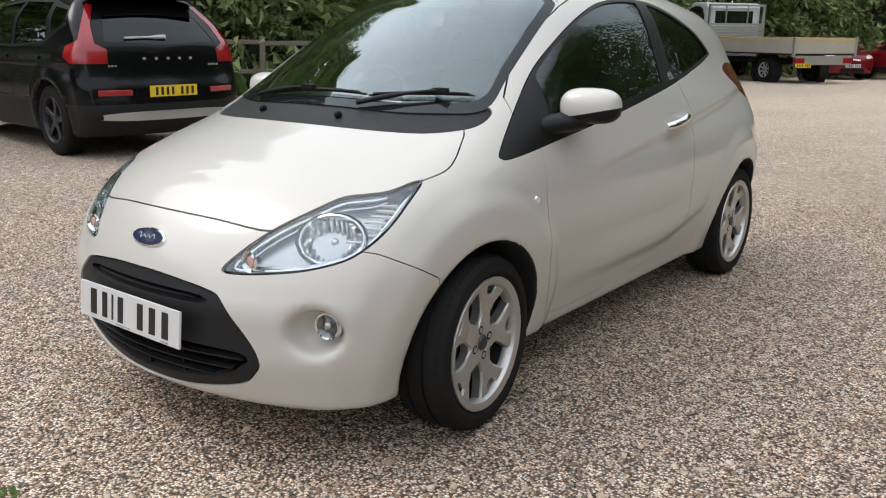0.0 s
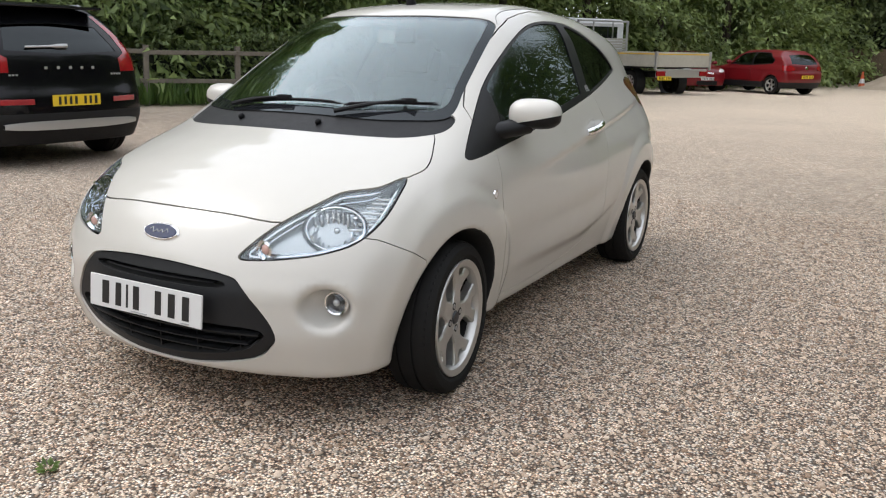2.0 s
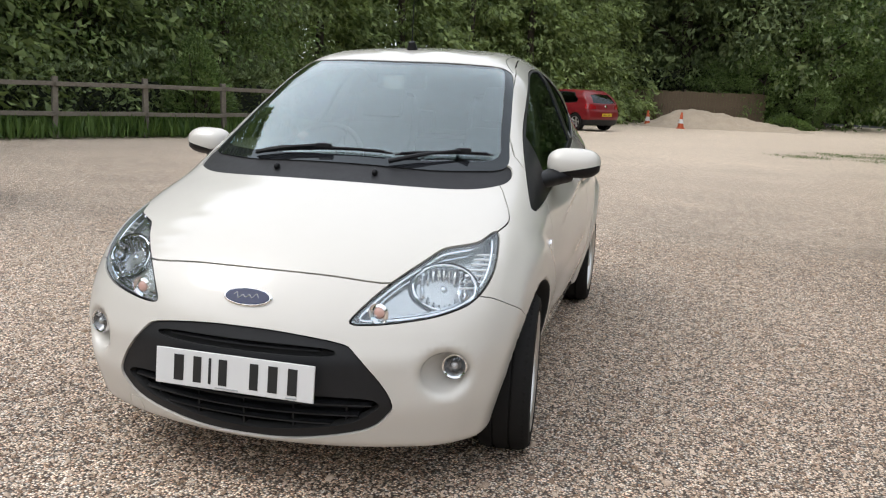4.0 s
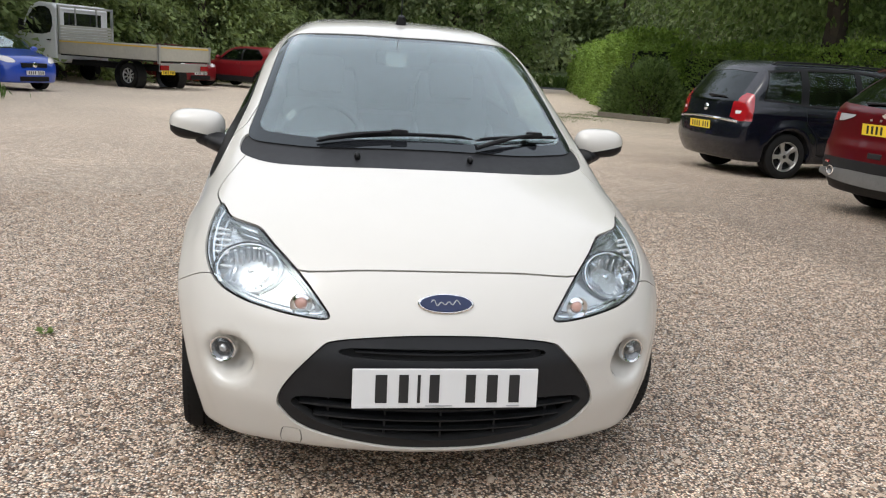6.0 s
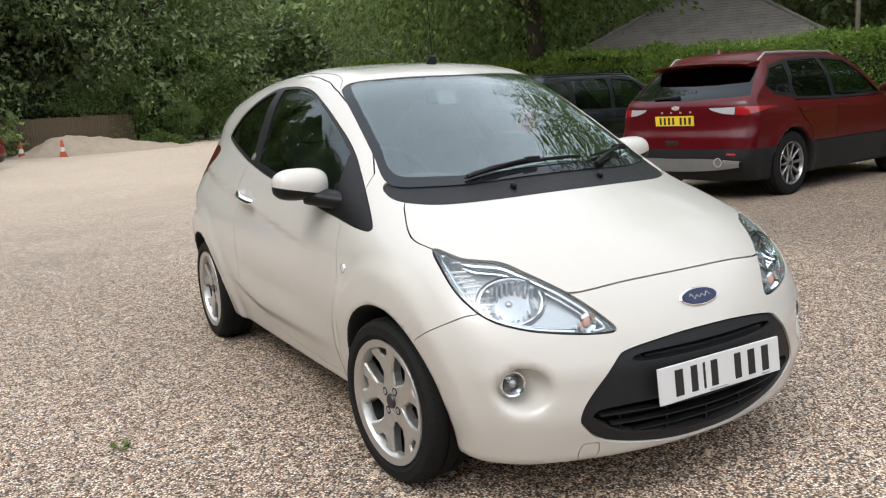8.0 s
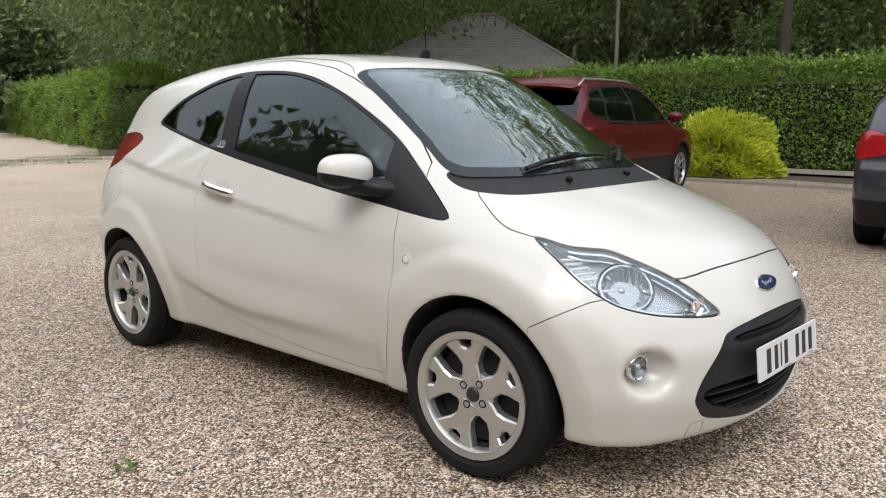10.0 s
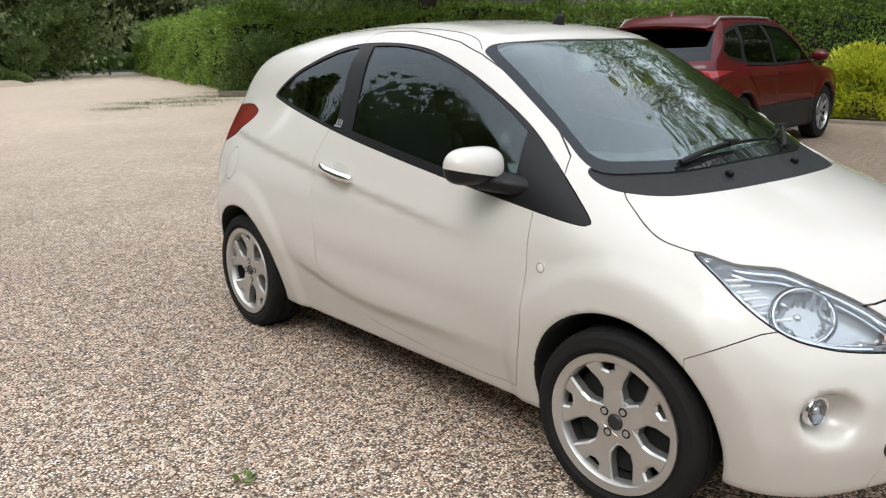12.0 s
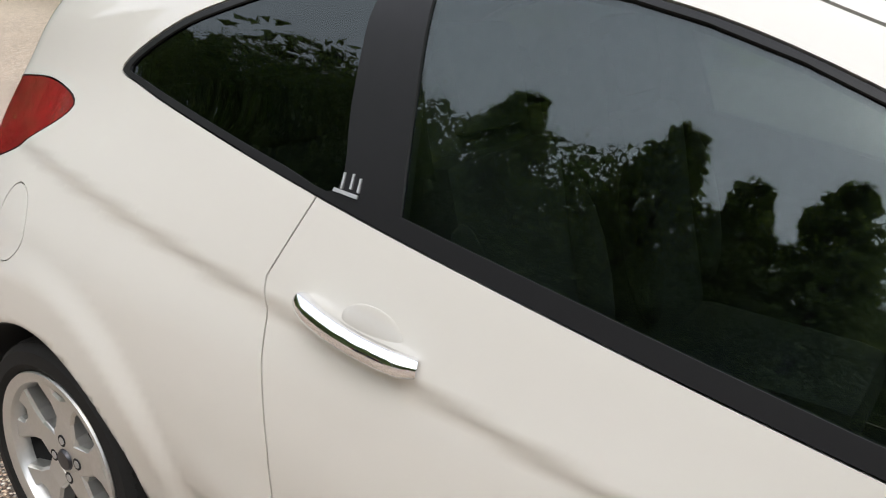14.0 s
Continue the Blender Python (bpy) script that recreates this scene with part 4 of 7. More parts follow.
        mir.matrix_basis = pose(s * 0.828, 0.552, 0.992, 0, 0, s * 8) @ Matrix.Diagonal((0.92, 0.86, 0.86, 1))
        cap = part("mirror_cap", bm, PAINT, mir, "pearl white mirror cap", True)
        cap.scale = (1.015, 1.015, 1.015)
        part("mirror_arm", tube(ring([(s * -0.04, 0.0, -0.045), (s * -0.09, -0.04, -0.065), (s * -0.135, -0.085, -0.08), (s * -0.20, -0.13, -0.095)], 6, False), [0.060] * 3 + [0.058] * 4 + [0.056] * 12, 14), BLACK_TRIM, mir, "", True).matrix_basis = Matrix.Translation((0, 0, -0.012)) @ Matrix.Diagonal((1, 1, 0.72, 1))
        part("mirror_glass", boxed((-0.055, 0.045, -0.035), (0.055, 0.050, 0.035), 0.02), CHROME, mir)
    # door handles
    for s in (1, -1):
        pts = np.array([(s * 0.8, 1.335 + 0.23 * t, 0.868 + 0.036 * t) for t in np.linspace(0, 1, 13)])
        pts = settle(ka_field, pts, 5)
        arch = [p + np.array((s, 0, 0)) * (0.006 + 0.026 * math.sin(math.pi * min(max(t, 0.0), 1)) ** 0.6) for p, t in zip(pts, np.linspace(0, 1, 13))]
        h = part("door_handle", tube(arch, [0.015] + [0.0185] * 11 + [0.016], 12), CHROME, car, "chrome grab handle", True)
        cup = settle(ka_field, np.array([(s * 0.8, 1.43, 0.897)]), 5)[0]
        rec = ball(bmesh.new(), tuple(cup), 1.0, (0.0035, 0.058, 0.036), 20)
        part("handle_cup", rec, PAINT, h, "", True)
    # side repeaters, plate, badge, fog lamps, towing flap
    for s in (1, -1):
        p, = settle(ka_field, np.array([(s * 0.8, 0.285, 0.707)]), 5)
        rep = part("side_repeater", lathe([(0, 0.006), (0.011, 0.005), (0.015, 0.0), (0.015, -0.01)], 20, "x"), WHITE_LENS, car, "small round clear side repeater", True)
        rep.matrix_basis = pose(p[0], p[1], p[2], 0, 0, 0 if s > 0 else 180)
        part("bezel", lathe([(0.013, 0.004), (0.0175, 0.004), (0.019, -0.004)], 20, "x"), CHROME, rep, "", True)
        fog = part("fog_lamp", lathe([(0.0, 0.020), (0.02, 0.016), (0.034, 0.0), (0.038, -0.003), (0.040, 0.004), (0.036, 0.02)], 28, "y"), FOG_BOWL, car, "round fog lamp with chrome ring", True)
        part("fog_ring", lathe([(0.033, -0.004), (0.038, -0.006), (0.0415, 0.002), (0.041, 0.01)], 28, "y"), CHROME, fog, "", True)
        fog.matrix_basis = pose(s * 0.622, -0.524, 0.456, 0, 0, s * 14)
        part("lens", lathe([(0.0, -0.022), (0.025, -0.017), (0.034, -0.006)], 28, "y"), CLEAR_LENS, fog, "", True)
        part("fog_bulb", ball(bmesh.new(), (0, 0.002, 0), 0.012, (1, 0.8, 1), 12), REFLECTOR, fog, "", True)
    front_plate = plate(car, pose(0, -0.748, 0.422, -6), PLATE_WHITE, (0.054, 0.044, 0.014, 0.046, None, 0.046, 0.05, 0.05), "white front number plate with dark bars")
    for x, w in ((-0.02, 0.075), (0.19, 0.035)):
        part("plate_caption", boxed((x - w / 2, -0.002, -0.050), (x + w / 2, 0.001, -0.0465)), LABEL_GREY, front_plate)
    badge = part("badge", extruded([(0.080 * math.cos(a), 0.031 * math.sin(a)) for a in np.linspace(0, 2 * math.pi, 40, endpoint=False)], 0.012, -0.006, "y", 0.004), CHROME, car, "blue oval badge with chrome edge")
    seat = settle(ka_field, np.array([(0.0, -0.66, 0.642)]), 5)
    nrm = slope(ka_field, seat)[0][0]
    badge.matrix_basis = pose(0, seat[0][1], seat[0][2], -math.degrees(math.atan2(nrm[2], -nrm[1])))
    part("badge_face", extruded([(0.074 * math.cos(a), 0.026 * math.sin(a)) for a in np.linspace(0, 2 * math.pi, 40, endpoint=False)], 0.0, -0.0085, "y", 0.002), BADGE_BLUE, badge)
    wave = ring([(-0.044, -0.0092, 0.002), (-0.034, -0.0092, 0.009), (-0.026, -0.0092, -0.008), (-0.014, -0.0092, 0.003), (-0.004, -0.0092, -0.005), (0.008, -0.0092, 0.004), (0.018, -0.0092, -0.005), (0.030, -0.0092, 0.009), (0.040, -0.0092, -0.004)], 5, False)
    part("badge_stroke", tube(wave, 0.0014, 6), SATIN, badge, "silver wavy stroke")
    # aerial
    p, = settle(ka_field, np.array([(0.0, 0.95, 1.45)]), 4)
    aer = part("aerial", lathe([(0.026, -0.01), (0.024, 0.012), (0.014, 0.042), (0.0, 0.048)], 20, "z"), BLACK_TRIM, car, "short black roof aerial", True)
    aer.matrix_basis = pose(p[0], p[1], p[2] - 0.004, 22)
    part("aerial_rod", rod(bmesh.new(), (0, 0, 0.03), (0, 0.16, 0.36), 0.0025, 0.0016, 6), BLACK_TRIM, aer)
    # wipers
    def wiper(pivot, tip, park, back=0.30, ahead=0.27):
        lift = lambda q, h: tuple(settle(ka_field, np.array([q]), 4)[0] + np.array((0, -0.5, 0.87)) * h)
        a, b = np.array(pivot), np.array(tip)
        wp = part("wiper", tube([lift(a + (b - a) * t, 0.012 + 0.010 * math.sin(math.pi * t)) for t in np.linspace(0, 0.62, 8)], [0.009] * 4 + [0.0055] * 4, 8), BLACK_TRIM, car, "black windscreen wiper", True)
        u = np.array(park)
        mid = a + (b - a) * 0.62
        p0, p1 = mid - u * back, mid + u * ahead
        part("blade", tube([lift(p0 + (p1 - p0) * t, 0.006) for t in np.linspace(0, 1, 12)], 0.004, 6), BLACK_TRIM, wp)
        part("blade_spine", tube([lift(p0 + (p1 - p0) * t, 0.012) for t in np.linspace(0.05, 0.95, 12)], 0.0045, 6), BLACK_TRIM, wp)
        part("blade_clip", box(bmesh.new(), (-0.03, -0.012, -0.008), (0.03, 0.012, 0.012), 0.004, Matrix.Translation(lift(mid, 0.018))), BLACK_TRIM, wp)
    wiper((-0.36, 0.10, 1.0), (0.10, 0.115, 1.02), (0.985, 0.04, 0.0))
    wiper((0.20, 0.055, 1.0), (0.60, 0.30, 1.06), (0.90, 0.34, 0.1), 0.27, 0.12)
    for x in (-0.23, 0.17):
        q = settle(ka_field, np.array([(x, -0.03 + 0.33 * x * x, 1.0)]), 4)[0]
        part("washer_jet", ball(bmesh.new(), tuple(q), 1.0, (0.011, 0.016, 0.014), 12), BLACK_TRIM, car, "", True)
    # badge marks at the foot of the window pillar
    for s in (1, -1):
        for k, (dy, dz, w, h) in enumerate(((0.0, 0.0, 0.05, 0.006), (0.012, 0.020, 0.004, 0.026), (-0.006, 0.022, 0.004, 0.024), (-0.022, 0.018, 0.004, 0.022))):
            q = settle(ka_field, np.array([(s * 0.7, 1.545 + dy, 1.052 + dz)]), 4)[0]
            part("pillar_mark", boxed((-0.002, -w / 2, -h / 2), (0.002, w / 2, h / 2), m=Matrix.Translation(q) @ pose(0, 0, 0, -8 if k else 4, -30 * s)), SATIN, car)
    interior(car)
    return car


def interior(car):
    """Dashboard, wheel, seats, mirror and rear bench."""
    bm = bmesh.new()
    n = 30
    rows = []
    for i in range(n + 1):
        x = -0.64 + 1.28 * i / n
        hump = 0.035 * math.exp(-((x + 0.33) / 0.17) ** 2)
        rows.append([bm.verts.new(q) for q in ((x, 0.14 + 0.33 * x * x, 0.955), (x, 0.36, 0.975), (x, 0.50, 0.965 + hump), (x, 0.58, 0.94 + hump), (x, 0.62, 0.86), (x, 0.60, 0.60))])
    for a, b in zip(rows, rows[1:]):
        for k in range(5):
            bm.faces.new((a[k], a[k + 1], b[k + 1], b[k]))
    bmesh.ops.recalc_face_normals(bm, faces=bm.faces)
    dash = part("dashboard", bm, DASH, car, "dark grey dashboard", True)
    sw = part("steering_wheel", lathe([(0.18 + 0.013 * math.cos(a), 0.013 * math.sin(a)) for a in np.linspace(0, 2 * math.pi, 10, endpoint=False)], 40, "z", True), BLACK_TRIM, car, "black steering wheel", True)
    sw.matrix_basis = pose(-0.34, 0.72, 0.93, 62)
    part("spokes", boxed((-0.17, -0.022, -0.012), (0.17, 0.022, 0.012), 0.008), SATIN, sw)
    part("hub", ball(bmesh.new(), (0, 0, 0.0), 0.065, (1, 0.9, 0.5)), BLACK_TRIM, sw, "", True)
    # short pale piece added on the rim for a pale spot behind the windscreen
    for a0 in (130,):
        part("pale_grip", tube([(0.178 * math.cos(radians(a0 + 4 * k)), 0.178 * math.sin(radians(a0 + 4 * k)), 0.0) for k in range(5)], 0.015, 10), IVORY, sw, "short pale piece on the steering wheel rim", True)
    for x in (-0.34, 0.34):
        seat = part("front_seat", boxed((x - 0.22, 0.86, 0.40), (x + 0.22, 1.36, 0.56), 0.06), SEAT_DARK, car, "dark grey cloth front seat", True)
        back = part("backrest", boxed((-0.20, -0.06, 0.0), (0.20, 0.07, 0.60), 0.06, pose(x, 1.36, 0.50, -16)), SEAT_DARK, seat, "", True)
        part("headrest_shell", boxed((-0.19, -0.02, 0.46), (0.19, 0.07, 0.78), 0.09, pose(x, 1.36, 0.50, -16)), SEAT_DARK, seat, "", True)
        part("headrest", boxed((-0.12, -0.045, 0.62), (0.12, 0.05, 0.82), 0.04, pose(x, 1.36, 0.50, -16)), SEAT_DARK, seat, "", True)
        for s in (1, -1):
            part("bolster", ball(bmesh.new(), (0, 0, 0), 1.0, (0.035, 0.05, 0.20)), SEAT_DARK, seat, "", True).matrix_basis = pose(x + s * 0.20, 1.38, 0.80, -16)
    part("rear_bench", boxed((-0.55, 1.85, 0.40), (0.55, 2.05, 1.00), 0.06, None), SEAT_DARK, car, "dark rear bench", True)
    for x in (-0.28, 0.28):
        part("rear_headrest", boxed((x - 0.11, 1.98, 1.00), (x + 0.11, 2.06, 1.14), 0.035), SEAT_DARK, car, "", True)
    m = part("interior_mirror", boxed((-0.115, -0.015, -0.032), (0.115, 0.02, 0.032), 0.012), BLACK_TRIM, car, "", True)
    m.matrix_basis = pose(0.0, 0.80, 1.30, -10)
    for x in (-0.03,):
        part("windscreen_label", boxed((x - 0.045, -0.003, -0.03), (x + 0.045, 0.003, 0.03), 0.001), LABEL_GREY, m).matrix_basis = pose(0, -0.02, -0.01)


hatchback()


# ---------- parked cars ----------
def gz(x, y):
    """The ground falls gently away to the back of the yard."""
    return -0.0085 * min(max(y - 4.0, 0.0), 30.0)


def shape(w, h, wb, fo, ro, hood, belt, cowl, header, roof_end, drop, arch, r_top=0.12, tumble=0.62, sweep=0.16):
    """A car's outline from its main measures: half width, height, wheelbase, overhangs, bonnet and belt heights."""
    end = wb + ro
    top = curve([(-fo - 0.1, hood * 0.70), (-fo + 0.10, hood * 0.88), (-fo * 0.5, hood * 0.955), (cowl - 0.25, hood), (cowl, hood + 0.06), (header - 0.25, h - 0.14), (header, h - 0.035), (0.5 * (header + roof_end), h), (roof_end - 0.35, h - 0.02), (roof_end, h - 0.06), (end + 0.2, h - 0.16)])
    nose = curve([(0.12, -fo + 0.14), (0.25, -fo + 0.04), (0.45, -fo), (0.62, -fo + 0.015), (0.8, -fo + 0.08), (1.0, -fo + 0.25), (1.2, -fo + 0.6)])
    tail = curve([(0.15, end - 0.20), (0.35, end - 0.06), (0.5, end), (0.68, end - 0.01), (0.8, end - 0.05), (belt, end - 0.09), (belt + 0.2, end - 0.09 - 0.38 * drop), (h - 0.12, end - 0.09 - drop), (h + 0.1, end - 0.2 - drop * 1.3)])
    wide = curve([(-fo, 0.93 * w), (-fo * 0.4, 0.975 * w), (0.3, w), (wb * 0.6, w), (wb, 0.995 * w), (end - 0.3, 0.97 * w), (end, 0.92 * w)])
    sect = curve([(0.15, 0.92), (0.3, 0.95), (0.55, 0.99), (0.75, 1.0), (belt - 0.06, 0.968), (belt + 0.04, 0.93), (belt + 0.25, 0.5 * (0.93 + tumble) + 0.06), (h - 0.1, tumble + 0.02), (h + 0.1, tumble - 0.14)])

    def f(x, y, z):
        ax = np.abs(x)
        d = np.minimum(np.hypot(y, z - arch[1]), np.hypot(y - wb, z - arch[1]))
        ww = wide(y) * sect(z) + 0.022 * np.exp(-((d - arch[0] - 0.03) / 0.07) ** 2) * step(belt, belt - 0.2, z)
        ww = ww + 0.014 * (step(-0.05, 0.02, z - belt + 0.16) - step(0.02, 0.2, z - belt + 0.16))
        hd = (z - top(y - 0.22 * ax * ax) + 0.06 * ax * ax) * 0.9
        fr = nose(z) + 0.24 * ax ** 2 + 0.25 * ax ** 6 - y
        re = y - tail(z) + sweep * ax ** 2 + 0.12 * ax ** 6
        q = smax(smax(smax(ax - ww, hd, r_top), fr, 0.09), re, 0.08)
        return smax(q, 0.22 - z, 0.04)

    def cut(x, y, z):
        d = np.minimum(np.hypot(y, z - arch[1]), np.hypot(y - wb, z - arch[1]))
        return smax(f(x, y, z), np.minimum(arch[0] - d, np.abs(x) - 0.52), 0.015)
    return f, cut


def hull(points, grow):
    """The convex outline round some points, grown a little."""
    p = sorted(set(points))
    def half(q):
        out = []
        for c in q:
            while len(out) > 1 and (out[-1][0] - out[-2][0]) * (c[1] - out[-2][1]) - (out[-1][1] - out[-2][1]) * (c[0] - out[-2][0]) <= 0:
                out.pop()
            out.append(c)
        return out[:-1]
    return [tuple(q) for q in shrink(half(p) + half(p[::-1]), -grow)]


def parked(name, label, paint, m, sh, wheel_r, rim_r, panes, rear_glass, lamps, extra=None, low=0.0, plate_at=(0, 0.8), plate_front=False, h=0.045, spokes=5, alloy=None, rails=None, rail_mat=SATIN, front_lamps=None, windscreen=True, doors=()):
    """A parked car with windows, lamps, doors, wheels, mirrors and plate."""
    w, ht, wb, fo, ro = sh["w"], sh["h"], sh["wb"], sh["fo"], sh["ro"]
    car = thing(name, m, label, "car", "parked cars")
    shell, f = shape(**sh)
    skin = Skin(f, (-w - 0.08, -fo - 0.12, 0.16), (w + 0.08, wb + ro + 0.12, ht + 0.08), h, shell)
    mats = [paint, LINER]
    on = lambda p: settle(f, np.array([p], float), 6, 0.06)[0]
    if rear_glass:
        pts = [(a, wb + ro - 0.2, b) for a, b in rear_glass]
        g, _ = skin.take(pts, (0, 1, 0), -0.9, 0.6)
        skin.sheet("rear_window", g, [PRIVACY], car, 0.006, 0.004, "dark rear window", 0.012)
    if windscreen:
        c, hd = sh["cowl"], sh["header"]
        pts = [(0.0, c + 0.02), (0.45 * w, c + 0.07), (0.78 * w, c + 0.22), (0.62 * w, hd + 0.02), (0.3 * w, hd - 0.04), (0, hd - 0.06)]
        pts = ring([(a, b, 1.2) for a, b in pts] + [(-a, b, 1.2) for a, b in pts[-2:0:-1]], 4)
        g, _ = skin.take(pts, (0, 0, 1), -0.7, 0.9)
        skin.sheet("windscreen", g, [SCREEN], car, 0.006, 0.003, "", 0.012)
    for s in (1, -1):
        d = (s, 0, 0)
        sur, _ = skin.take(side(hull([q for pane in panes for q in pane], 0.03), s, 0.75 * w), d, -0.5, 0.5, 0.0)
        for i, pane in enumerate(panes):
            g, sur = skin.take(side(pane, s, 0.75 * w), d, -0.5, 0.5, 0.0, sur)
            skin.sheet("side_window", g, [PRIVACY if i and paint is not NAVY_PAINT else PANE], car, 0.006, 0.006, "dark side window", 0.012)
        skin.sheet("window_surround", sur, [BLACK_TRIM, LINER], car, 0.03, 0.0, "black window surround", 0.012)
        for lamp in lamps:
            pts = ring([(s * a, b, c) for a, b, c in lamp["outline"]], lamp.get("smooth", 1))
            g, _ = skin.take(pts, (s * lamp.get("aim", 0.4), 1, 0), -0.25, 0.3, 0.004)
            tl = skin.sheet("tail_lamp", g, [lamp.get("mat", RED_LENS), LINER], car, 0.02, -0.004, lamp.get("label", "red tail lamp"), 0.012)
        for lamp in front_lamps or ():
            pts = ring([(s * a, b, c) for a, b, c in lamp], 3)
            g, _ = skin.take(pts, (s * 0.5, -0.75, 0.4), -0.25, 0.3, 0.004)
            hl = skin.sheet("headlamp", g, [WHITE_LENS, LINER], car, 0.02, 0.0, "clear headlamp", 0.012)
        for out in doors:
            g, _ = skin.take(side(out, s, 0.75 * w), d, -0.5, 0.5, 0.012)
            dr = skin.sheet("door", g, mats, car, 0.03, 0.0, "", 0.012)
            if dr:
                yb = max(a for a, b in out) - 0.12
                p = on((s * w, yb, sh["belt"] - 0.10))
                part("handle", boxed((-0.018, -0.09, -0.014), (0.018, 0.09, 0.014), 0.008, Matrix.Translation(p)), paint, dr)
    if low:
        for a, b in ((-fo - 0.3, wb + ro + 0.3),):
            g, _ = skin.take([(0, a, 0.0), (0, b, 0.0), (0, b, low), (0, a, low)], (1, 0, 0), -2, 2, 0.0)
            skin.sheet("lower_cladding", g, [DARK_TRIM, LINER], car, 0.03, -0.003, "black lower cladding", 0.012)
    skin.sheet("body_shell", skin.rest, mats, car, 0.03, 0.0, "", 0.012)
    part("underbody", boxed((-w + 0.12, -fo + 0.25, 0.24), (w - 0.12, wb + ro - 0.25, 0.32), 0.02), LINER, car)
    part("cabin_floor", boxed((-w + 0.16, 0.45, 0.32), (w - 0.16, wb - 0.45, 0.70), 0.05), LINER, car)
    for x in (-0.4, 0.4):
        part("front_seat", boxed((x - 0.22, sh["cowl"] + 1.0, 0.7), (x + 0.22, sh["cowl"] + 1.16, sh["belt"] + 0.22), 0.06), SEAT_DARK, car)
    part("rear_seat", boxed((-0.6, wb - 0.25, 0.7), (0.6, wb - 0.1, sh["belt"] + 0.12), 0.06), SEAT_DARK, car)
    for s in (1, -1):
        for y in (0, wb):
            wheel(car, pose(s * (w - 0.135), y, wheel_r), s, wheel_r, rim_r, 0.225, spokes, alloy, False, 0.4 + s)
            lin = lathe([(sh["arch"][0] + 0.02, 0.5 * s), (sh["arch"][0] + 0.02, (w - 0.05) * s), (sh["arch"][0] + 0.03, (w - 0.05) * s), (sh["arch"][0] + 0.03, 0.5 * s), (0.02, 0.5 * s)], 32)
            bmesh.ops.bisect_plane(lin, geom=lin.verts[:] + lin.edges[:] + lin.faces[:], plane_co=(0, 0, -0.08), plane_no=(0, 0, 1), clear_inner=True)
            part("wheel_well", lin, LINER, car).matrix_basis = pose(0, y, sh["arch"][1])
        mir = part("door_mirror", ball(bmesh.new(), (0, 0, 0), 1, (0.11, 0.07, 0.075), 14), paint, car, "", True)
        mir.matrix_basis = pose(s * (w + 0.08), sh["cowl"] + 0.42, sh["belt"] + 0.07)
        part("mirror_arm", boxed((-0.12, -0.02, -0.05), (0.02, 0.02, -0.02), 0.008, pose(0, 0, 0, 0, 0, 0 if s > 0 else 180)), BLACK_TRIM, mir)
        if rails:
            rp = [np.array((s * x, y, z)) for x, y, z in rails]
            rp = [on(p) + np.array((0, 0, 0.028)) for p in ring(rp, 4, False)]
            rp[0][2] -= 0.04
            rp[-1][2] -= 0.04
            part("roof_rail", tube(rp, 0.012, 8), rail_mat, car, "", True)
    p = on((plate_at[0], wb + ro, plate_at[1]))
    bars = (0.045, 0.045, 0.045, 0.045, None, 0.045, 0.045, 0.05)
    if plate_front:
        p = on((0, -fo, 0.48))
        plate(car, pose(p[0], p[1] - 0.012, p[2]), PLATE_WHITE, bars, "white front number plate with dark bars")
    else:
        plate(car, pose(p[0], p[1] + 0.012, p[2], 4, 0, 180), PLATE_YELLOW, bars, "yellow rear number plate with dark bars")
    if extra:
        extra(car, on)
    return car


def placed(axle, heading, wb, rear=True):
    """The pose of a car whose rear (or front) axle's middle stands there and which heads that way."""
    hx, hy = heading
    n = math.hypot(hx, hy)
    hx, hy = hx / n, hy / n
    x, y = (axle[0] + hx * wb, axle[1] + hy * wb) if rear else axle
    return pose(x, y, gz(axle[0], axle[1]), 0, 0, math.degrees(math.atan2(hx, -hy)))


def wiper_rear(car, on, x0, x1, z, wb_end, mat=BLACK_TRIM):
    a, b = on((x0, wb_end, z)), on((x1, wb_end, z))
    part("rear_wiper", tube([a + (b - a) * t + np.array((0, 0.02, 0)) for t in np.linspace(0, 1, 6)], [0.022] * 2 + [0.012] * 4, 8), mat, car, "", True)


def letters(car, on, x0, dx, n, z, end, size=0.03, mat=SATIN):
    for k in range(n):
        p = on((x0 + dx * k, end, z))
        part("letter_bar", boxed((-size * 0.5, -0.003, -size * 0.42), (size * 0.5, 0.005, size * 0.42), 0.002, Matrix.Translation(p)), mat, car)


